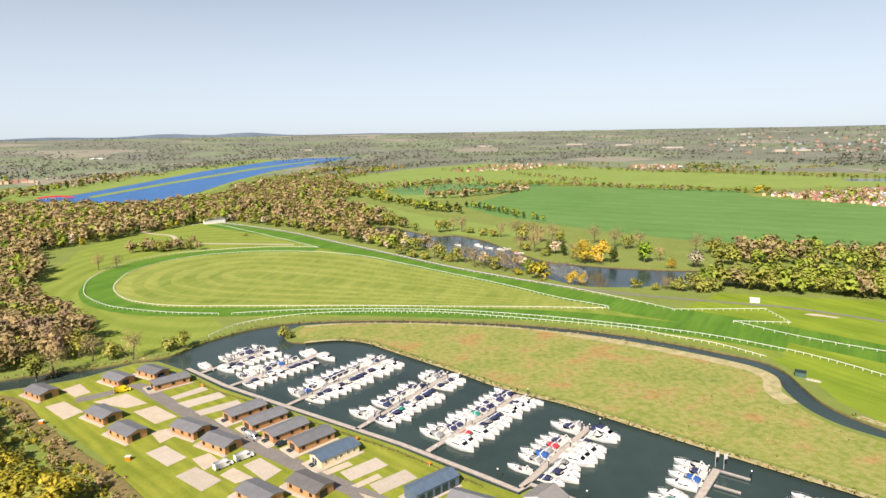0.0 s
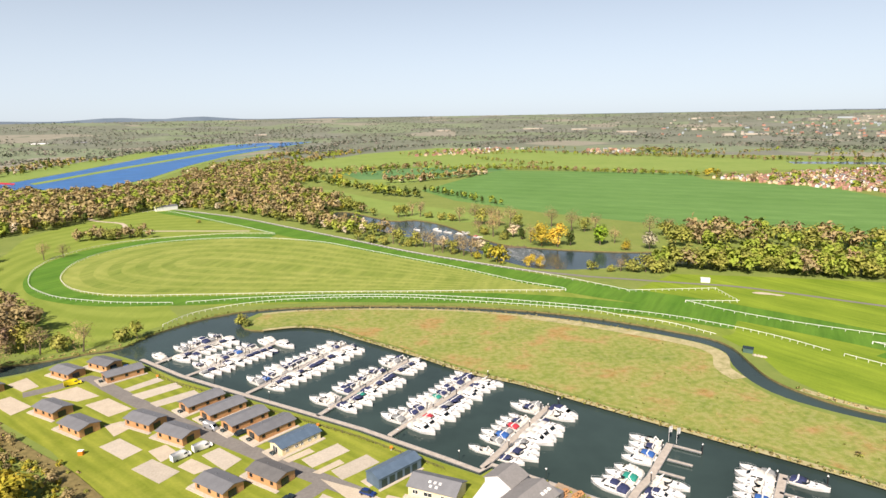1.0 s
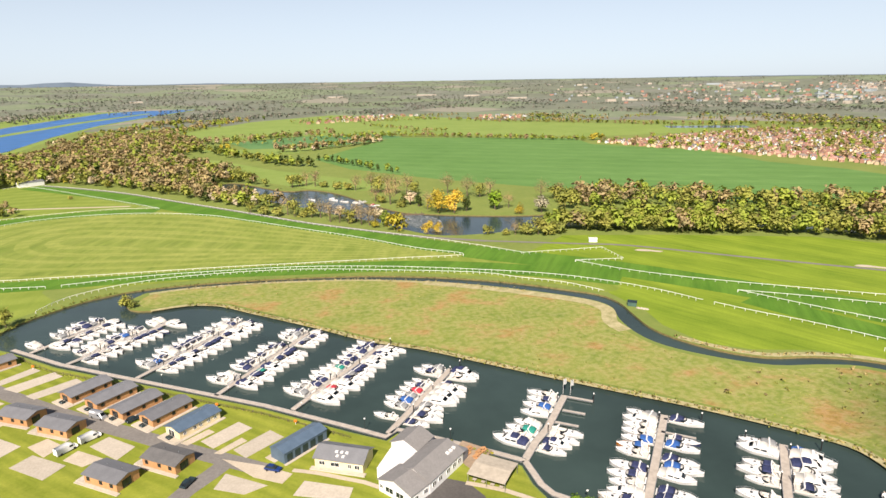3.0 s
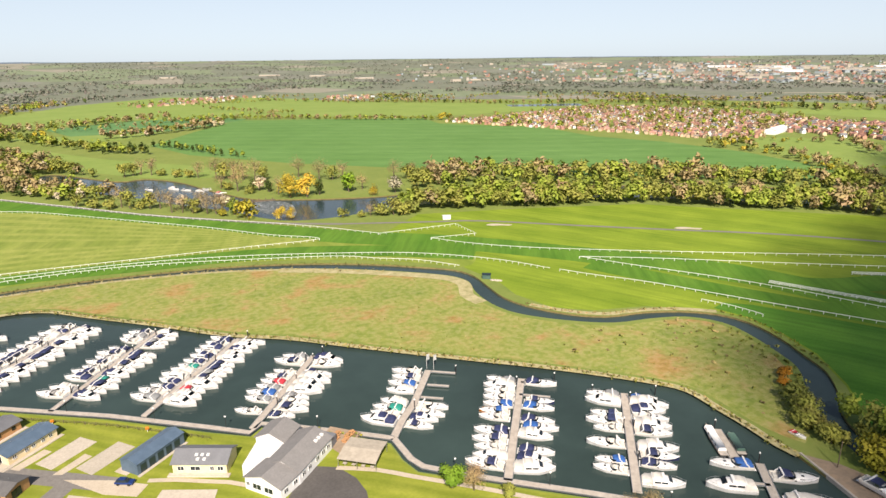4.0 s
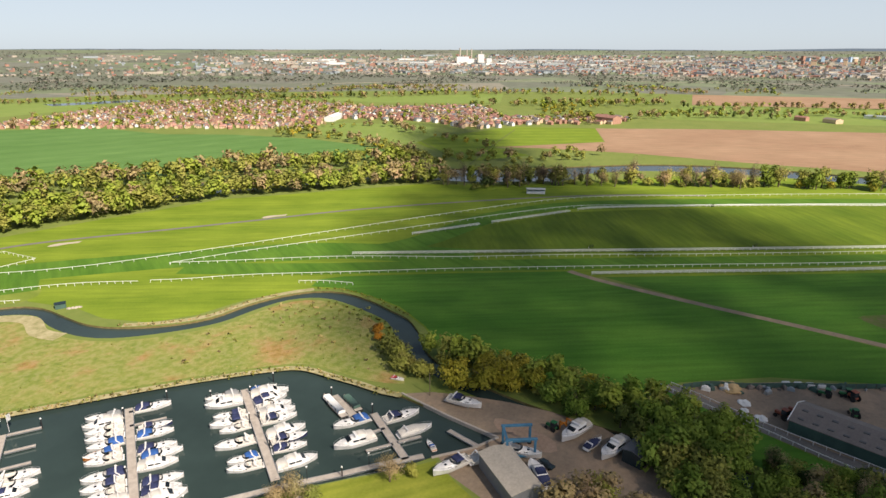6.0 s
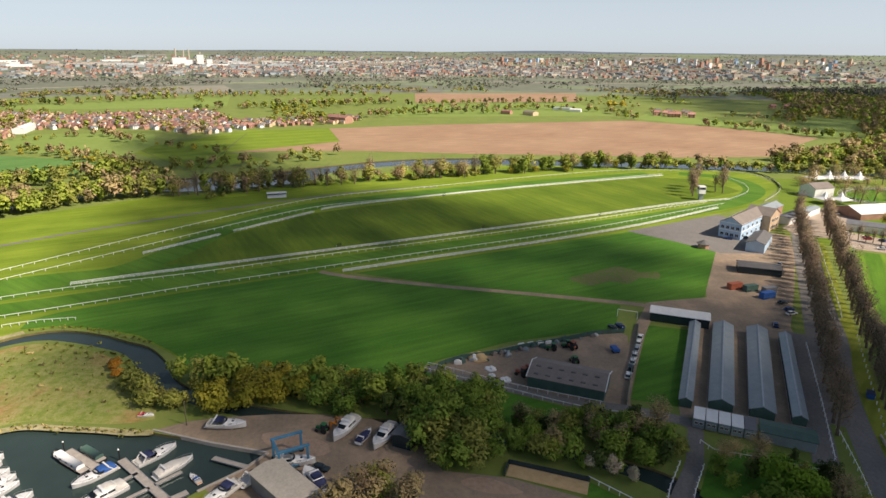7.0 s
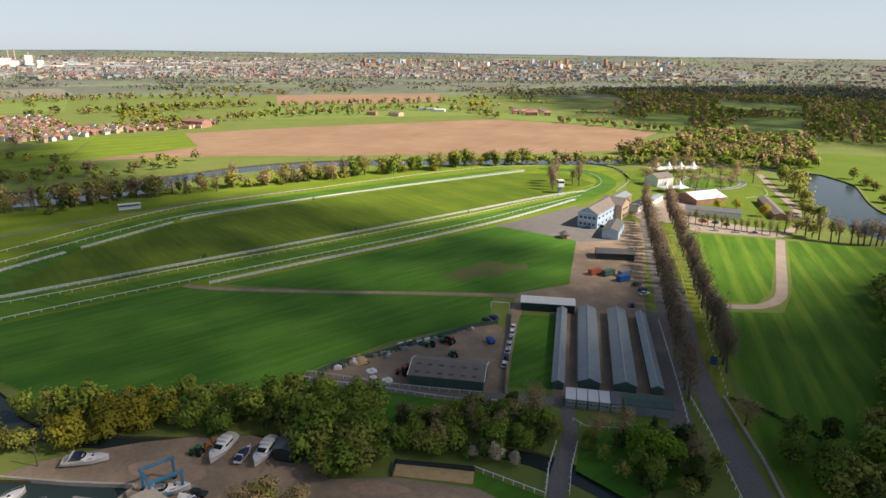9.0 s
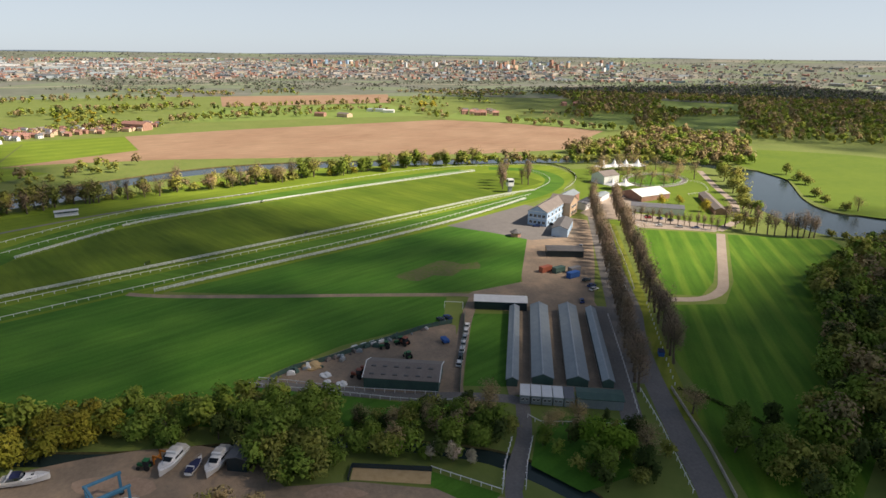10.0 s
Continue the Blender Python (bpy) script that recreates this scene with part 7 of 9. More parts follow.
for k in range(34):
    t = junk.uniform()
    x, y = 178 + 26 * t + junk.normal() * 1.2, 4 - 52 * t + junk.normal() * 1.6
    c = ("white", "steelroof", "greenwall", "metal", "greenwall", "brownroof")[int(junk.integers(6))]
    bm = bmesh.new()
    s = junk.uniform(0.5, 1.4)
    box(bm, -s, s, -s * 0.5, s * 0.5, 0, s * 0.8, 0.08, 0.15)
    box(bm, -s * 0.6, s * 0.5, -s * 0.4, s * 0.4, s * 0.8, s * 1.1, 0.06, 0.3)
    tagged(part("stacked_material", bm, M[c]), "heap of covered ground-keeping material along the yard fence", "heap", "yard heaps").matrix_world = pose(x, y, 0.06, 0, 0, junk.uniform(0, 360))
for x, y, s, m in ((184, -5.5, 3.0, "sand"), (176.5, -9.3, 1.6, "white"), (170, -13.6, 1.5, "white"), (172.5, -9.5, 1.0, "whitewall")):
    bm = bmesh.new()
    bmesh.ops.create_icosphere(bm, subdivisions=3, radius=s)
    for v in bm.verts:
        v.co *= 1 + 0.5 * noise.noise(v.co * 1.4 / s)
        v.co.z = max(-0.02, v.co.z * 0.45)
        v.co.x *= 1.2
    tagged(part("material_pile", bm, M[m]), "loose pile of material in the maintenance yard", "pile", "yard piles").matrix_world = pose(x, y, 0.05)

# ---------------------------------------------------------------- grandstand and outbuildings
root = thing("grandstand", "two-storey racecourse stand with pale blue and buff walls and slate roofs", "building", pose(0, 0, 0))
w1, L = wing((324.3, -146.2), (351, -171.5), 11.7, 8.4, 3.2, "paleblue", "brownroof")
w2, N2 = wing((352.5, -179), (362, -169), 14.0, 8.6, 3.4, "buff", "brownroof")
for k in range(6):
    for z in (1.2, 5.0):
        for w_, n_, W_ in ((w1, L, 11.7), (w2, N2, 12.5)):
            add_window(w_, 2.0, 1.7, pose(-n_ * 0.42 + k * n_ * 0.168, -W_ / 2 - 0.02, z))
            add_window(w_, 2.0, 1.7, pose(-n_ * 0.42 + k * n_ * 0.168, W_ / 2 + 0.02, z, 0, 0, 180))
for y in (-3.9, -1.3, 1.3, 3.9):
    for z in (1.2, 5.0):
        add_window(w1, 1.8, 1.7, pose(-L / 2 - 0.02, y, z, 0, 0, -90))
        add_window(w2, 1.8, 1.7, pose(-N2 / 2 - 0.02, y, z, 0, 0, -90))
bm = bmesh.new()
for z in (4.2, 8.2):
    for s in (-1, 1):
        box(bm, -L / 2 - 0.1, L / 2 + 0.1, s * 5.88 - 0.1, s * 5.88 + 0.1, z, z + 0.35)
        box(bm, s * (L / 2 + 0.05) - 0.1, s * (L / 2 + 0.05) + 0.1, -5.9, 5.9, z, z + 0.35)
part("band", bm, M["white"], w1, "white storey bands")
shed("annexe", "pale blue annexe with a slate roof by the stand", (301.2, -148.4), (321, -161), 8.6, 4.6, 1.6, "paleblue", "darkroof", "building")
root = thing("kiosk", "small round red-walled kiosk with a slate cone roof", "kiosk", pose(310, -122, 0))
bm = bmesh.new()
tube(bm, (0, 0, 0), (0, 0, 2.4), 2.8, 2.8, 8)
part("wall", bm, M["brick"], root)
bm = bmesh.new()
tube(bm, (0, 0, 2.4), (0, 0, 4.2), 3.6, 0.3, 8)
part("roof", bm, M["darkroof"], root)
for p, q, w, h, pt, wall, roof, lab in (((357, -187), (371, -202.5), 7, 4.0, 0.8, "whitewall", "greyroof", "white flat-roofed racecourse bar"), ((372, -204), (388, -221), 6, 3.6, 0.6, "whitewall", "steelroof", "white racecourse pavilion"),
                                       ((366, -178), (384, -196), 9, 5.5, 2.0, "brick", "steelroof", "pale-roofed grandstand wing"), ((371, -236), (377.5, -262), 21, 3.6, 3.2, "brick", "white", "broad white-roofed pavilion"),
                                       ((347.5, -214), (331, -241.5), 12, 4.0, 1.0, "whitewall", "greyroof", "long low grey-roofed racecourse office"), ((376, -284), (329.5, -262.5), 7, 3.2, 1.3, "brick", "brownroof", "long brown-roofed stabling range"),
                                       ((431, -240), (437, -256), 13, 6.2, 3.0, "whitewall", "brownroof", "two-storey white house with a brown roof")):
    shed("pavilion", lab + " near the parade ring", p, q, w, h, pt, wall, roof, "building")
for x, y, s in ((487, -269, 1.35), (488, -280, 1.35), (488, -291, 1.35), (487, -302, 1.35), (415, -238, 1.2), (414, -248, 1.2), (395, -247, 0.45), (391, -243, 0.45), (400, -251, 0.45)):
    root = thing("peaked_tent", "white peaked event tent near the parade ring", "tent", pose(x, y, 0, 0, 0, 20) @ Matrix.Diagonal((s, s, s, 1)), "event tents")
    bm = bmesh.new()
    box(bm, -4, 4, -4, 4, 2.4, 2.8)
    v = [bm.verts.new(p) for p in ((-4.2, -4.2, 2.8), (4.2, -4.2, 2.8), (4.2, 4.2, 2.8), (-4.2, 4.2, 2.8))]
    w = [bm.verts.new((a * 1.1, b * 1.1, 4.2)) for a, b in ((-1, -1), (1, -1), (1, 1), (-1, 1))]
    t = bm.verts.new((0, 0, 7.0))
    for i in range(4):
        bm.faces.new((v[i], v[(i + 1) % 4], w[(i + 1) % 4], w[i]))
        bm.faces.new((w[i], w[(i + 1) % 4], t))
    part("canopy", bm, M["white"], root)
    bm = bmesh.new()
    for a in (-3.9, 3.9):
        for b in (-3.9, 3.9):
            tube(bm, (a, b, 0), (a, b, 2.5), 0.08, 0.08, 5)
    part("pole", bm, M["metal"], root)
def oval(f, n):
    return [(439.5 + f * (33 * 0.58 * math.cos(a) + 23 * 0.81 * math.sin(a)), -289.5 + f * (-33 * 0.81 * math.cos(a) + 23 * 0.58 * math.sin(a))) for a in [k * math.tau / n for k in range(n)]]


flat("parade_path", oval(1.0, 32), M["tarmac"], 0.07, "dark rubber walk round the parade ring", False, category="path")
flat("parade_ring", oval(0.84, 32), M["lawn"], 0.09, "oval parade ring lawn", False)
running_rail(oval(0.86, 20), 3.0, "white rail round the parade ring lawn", True, name="parade_rail")
running_rail(oval(1.03, 20), 3.0, "white outer rail of the parade ring walk", True, name="parade_rail")
running_rail([(430, -312.4), (419.5, -317.5), (399, -308.6), (388.4, -299), (384, -281)], 3.0, "white rail round the saddling lawn", name="parade_rail")
flat("paddock_ground", [(320, -186), (345, -187), (390, -200), (430, -215), (500, -245), (500, -320), (470, -352), (400, -322), (330, -275), (297, -245), (297, -238), (312, -200)], M["watermeadow"], 0.035, "bright grass of the racecourse enclosure", False)
flat("terrace", [(349, -211), (306, -247), (294, -237), (312, -199), (324.5, -200)], M["paving"], 0.05, "pinkish paved terrace behind the lawns", False, category="paving")
flat("forecourt", [(352, -181), (374, -206), (406, -234), (398, -252), (372, -234), (352, -214), (330, -200), (336, -182)], M["paving"], 0.055, "paved forecourt behind the stand", False, category="paving")
strip("park_road", [(470, -353), (410, -323), (358, -298.6), (330, -279), (313.7, -267), (303, -250), (296, -240)], 5.0, M["paving"], 0.06, "grey path beside the river trees", 8, category="road")
running_rail([(323, -203), (311, -212), (301, -227), (292.5, -238)], 2.2, "white paling along the enclosure", name="paddock_rail", smoothed=False)
for k in range(15):
    tree("dark_bare_tree", 334 - 2.6 * k + TREE_RNG.normal() * 0.6, -204 - 2.6 * k + TREE_RNG.normal() * 0.6, TREE_RNG.uniform(0.5, 0.66), group="terrace trees")
for kind, x, y in zip("wdbwsdrw", (333, 322, 327, 386, 393, 379, 398, 340), (-217, -226, -222, -230, -236, -224, -241, -210)):
    put(CARS[kind], pose(x, y, 0.1, 0, 0, 40 + x))
root = thing("commentary_tower", "white racecourse viewing tower on a slim base", "tower", pose(420.2, -159, 0))
bm = bmesh.new()
box(bm, -1.2, 1.2, -1.2, 1.2, 0, 4.5)
part("base", bm, M["steelroof"], root)
bm = bmesh.new()
box(bm, -2.2, 2.2, -2.2, 2.2, 4.5, 9.6, 0.05)
part("cabin", bm, M["white"], root)
bm = bmesh.new()
for k in (1, -1):
    box(bm, -2.0, 2.0, k * 2.2 - 0.05, k * 2.2 + 0.05, 7.4, 8.8)
    box(bm, k * 2.2 - 0.05, k * 2.2 + 0.05, -2.0, 2.0, 7.4, 8.8)
part("window", bm, M["glass"], root)
root = thing("open_stand", "small white-roofed stand by the back straight", "stand", pose(408.6, 126, 0, 0, 0, -70))
bm = bmesh.new()
box(bm, -6.5, 6.5, -2.2, 2.2, 3.0, 3.4, 0.05)
part("roof", bm, M["white"], root)
bm = bmesh.new()
box(bm, -6.3, 6.3, 1.6, 2.0, 0, 3.0)
part("back_wall", bm, M["greenwall"], root)
bm = bmesh.new()
for k in range(4):
    tube(bm, (-6 + 4 * k, -2, 0), (-6 + 4 * k, -2, 3), 0.1, 0.1, 6)
    box(bm, -6.2, 6.2, -1.8 + 0.8 * k, -1.1 + 0.8 * k, 0, 0.35 + 0.35 * k)
part("terrace_step", bm, M["whitewall"], root)
for x, y in ((302, 63), (340, -11), (372, -82), (421, 14)):
    root = thing("hurdle_marker", "dark upright hurdle beside a white board", "hurdle", pose(x, y, 0, 0, 0, 60), "hurdle markers")
    bm = bmesh.new()
    box(bm, -0.3, 0.3, -1.6, 1.6, 0, 1.5, 0.1, 0.15)
    part("brush", bm, M["leaf_dark"], root)
    bm = bmesh.new()
    box(bm, 0.35, 0.5, -1.7, 1.7, 0, 0.6)
    part("board", bm, M["white"], root)
root = thing("white_hut", "small white hut on the turf", "hut", pose(170, 332, 0, 0, 0, -20))
bm = bmesh.new()
box(bm, -2.4, 2.4, -1.2, 1.2, 0, 2.2, 0.05)
part("wall", bm, M["white"], root)
bm = bmesh.new()
box(bm, -2.6, 2.6, -1.4, 1.4, 2.2, 2.4, 0.05)
part("roof", bm, M["white"], root)
root = thing("pump_hut", "little dark green pump hut on the stream bank", "hut", pose(136.6, 228, 0, 0, 0, -35))
bm = bmesh.new()
box(bm, -1.8, 1.8, -1.2, 1.2, 0, 2.0, 0.05)
part("wall", bm, M["greenwall"], root)
part("roof", gable(bmesh.new(), 3.6, 2.4, 2.0, 0.5, 0.2, 0.1), M["cardark"], root)
for k in range(4):
    bm = bmesh.new()
    bmesh.ops.create_icosphere(bm, subdivisions=2, radius=0.9)
    for v in bm.verts:
        v.co *= 1 + 0.35 * noise.noise(v.co * 1.3 + Vector((k * 7, 0, 0)))
        v.co.z = max(-0.1, v.co.z * 0.7)
    tagged(part("rubble", bm, M["concrete"]), "pale rubble beside the pump hut", "rubble", "stream rubble").matrix_world = pose(137.5 + k * 0.9, 224.5 - k * 0.8, 0)

# ---------------------------------------------------------------- avenue and lawns
strip("avenue_road", [(322, -180.5), (290, -167), (253, -150.3), (221, -137.5), (200, -129), (178, -117.5), (160, -110), (142, -103.5), (121, -96.5), (102, -90.5), (80, -82)], 6.4, M["tarmac"], 0.06, "grey tarmac avenue road", 6, category="road")
strip("avenue_apron", [(345, -187), (300, -167), (250, -144.8), (200, -122.5), (150, -100.3)], 8.0, M["tarmac"], 0.052, "worn grey parking strip under the avenue trees", 6, category="road", smoothed=False)
flat("striped_lawn", [(311, -190.7), (293.8, -230.6), (289, -234.6), (222, -181.3), (209, -166), (213.5, -154.3), (250, -167), (290, -182)], M["lawn"], 0.05, "bright lawn mown in stripes", False)
flat("striped_lawn", [(288, -240), (266, -289), (240, -280), (205, -240), (170, -205), (128, -150), (133, -128), (141, -116), (160, -121), (180, -129), (203, -147), (199, -170), (221, -191)], M["lawn"], 0.05, "broad lawn mown in stripes", False)
flat("lower_lawn", [(96, -97), (128, -106), (141, -116), (133, -128), (128, -150), (150, -190), (110, -150), (88, -118)], M["lawn"], 0.045, "shaded lawn running down to the trees", False)
strip("curved_path", [(209, -149), (206, -164), (212.5, -178), (228, -191), (255, -211), (290, -237)], 4.5, M["paving"], 0.08, "pale curved path across the lawn", 4, category="road")
strip("verge", [(322, -186), (250, -155), (200, -134), (160, -116.5), (128, -104)], 5.0, M["park"], 0.05, "grass verge below the avenue trees", 6)
bm = bmesh.new()
rail_between(bm, (144.8, -109, 0.9), (116, -101, 0.9), 0.35, 0.9)
rail_between(bm, (116, -101, 0.9), (98, -94.6, 0.9), 0.35, 0.9)
tagged(part("parapet_wall", bm, M["concrete"]), "low pale parapet wall along the avenue", "wall", "", "structure")
bm = bmesh.new()
tube(bm, (0, 0, 0), (0, 0, 0.9), 0.16, 0.14, 8)
tube(bm, (0, 0, 0.9), (0, 0, 1.05), 0.2, 0.1, 8)
BOLLARD = mesh_of("bollard", bm, M["white"])
for k in range(17):
    t = k / 16
    tagged(piece("bollard", BOLLARD, None, pose(146 + 60 * t, -111 - 27.5 * t, 0.05)), "white roadside bollard on the avenue verge", "bollard", "avenue bollards")
for k in range(22):
    for a, b in (((372, -199), (146, -98.5)), ((366, -212), (159, -119.5))):
        for j in (0, 0.5):
            s = (k + j) / 21.5
            if s <= 1:
                tree("dark_bare_tree", a[0] + (b[0] - a[0]) * s + TREE_RNG.normal() * 0.4, a[1] + (b[1] - a[1]) * s + TREE_RNG.normal() * 0.4, TREE_RNG.uniform(0.95, 1.18), group="avenue trees")
for kind, x, y, a in (("w", 275, -143.5, -30), ("d", 279, -146, -30), ("s", 284, -148, -30), ("d", 236, -127, -70), ("b", 229, -126, -70), ("w", 225, -125, -70), ("d", 250, -118.5, 20), ("b", 214, -114, -20), ("d", 212, -93, 60), ("d", 328, -150, 70), ("b", 326, -141, 70),
                      ("w", 312, -212, 70), ("s", 307, -222, 70), ("b", 303, -230, 70), ("r", 330, -216, 70), ("w", 336, -240, 30), ("d", 345, -228, 30)):
    put(CARS[kind], pose(x, y, 0.1, 0, 0, a))
root = thing("blue_cabin", "small bright blue cabin on the verge", "cabin", pose(165, -118.5, 0, 0, 0, -25))
bm = bmesh.new()
box(bm, -1.4, 1.4, -0.9, 0.9, 0, 1.6, 0.05)
part("body", bm, M["blue"], root)
bm = bmesh.new()
box(bm, -1.5, 1.5, -1.0, 1.0, 1.6, 1.72)
part("lid", bm, M["navy"], root)
for x, y in ((309, -196), (220, -62)):
    root = thing("goal_frame", "white football goal frame on the grass", "goal", pose(x, y, 0, 0, 0, -25 if x > 300 else 70), "goal frames")
    bm = bmesh.new()
    for k in (1, -1):
        tube(bm, (k * 3.6, 0, 0), (k * 3.6, 0, 2.4), 0.09, 0.09, 6)
        tube(bm, (k * 3.6, 0, 2.4), (k * 3.6, 1.6, 0), 0.05, 0.05, 6)
    part("post", bm, M["white"], root)
    bm = bmesh.new()
    tube(bm, (-3.6, 0, 2.4), (3.6, 0, 2.4), 0.09, 0.09, 6)
    part("crossbar", bm, M["white"], root)

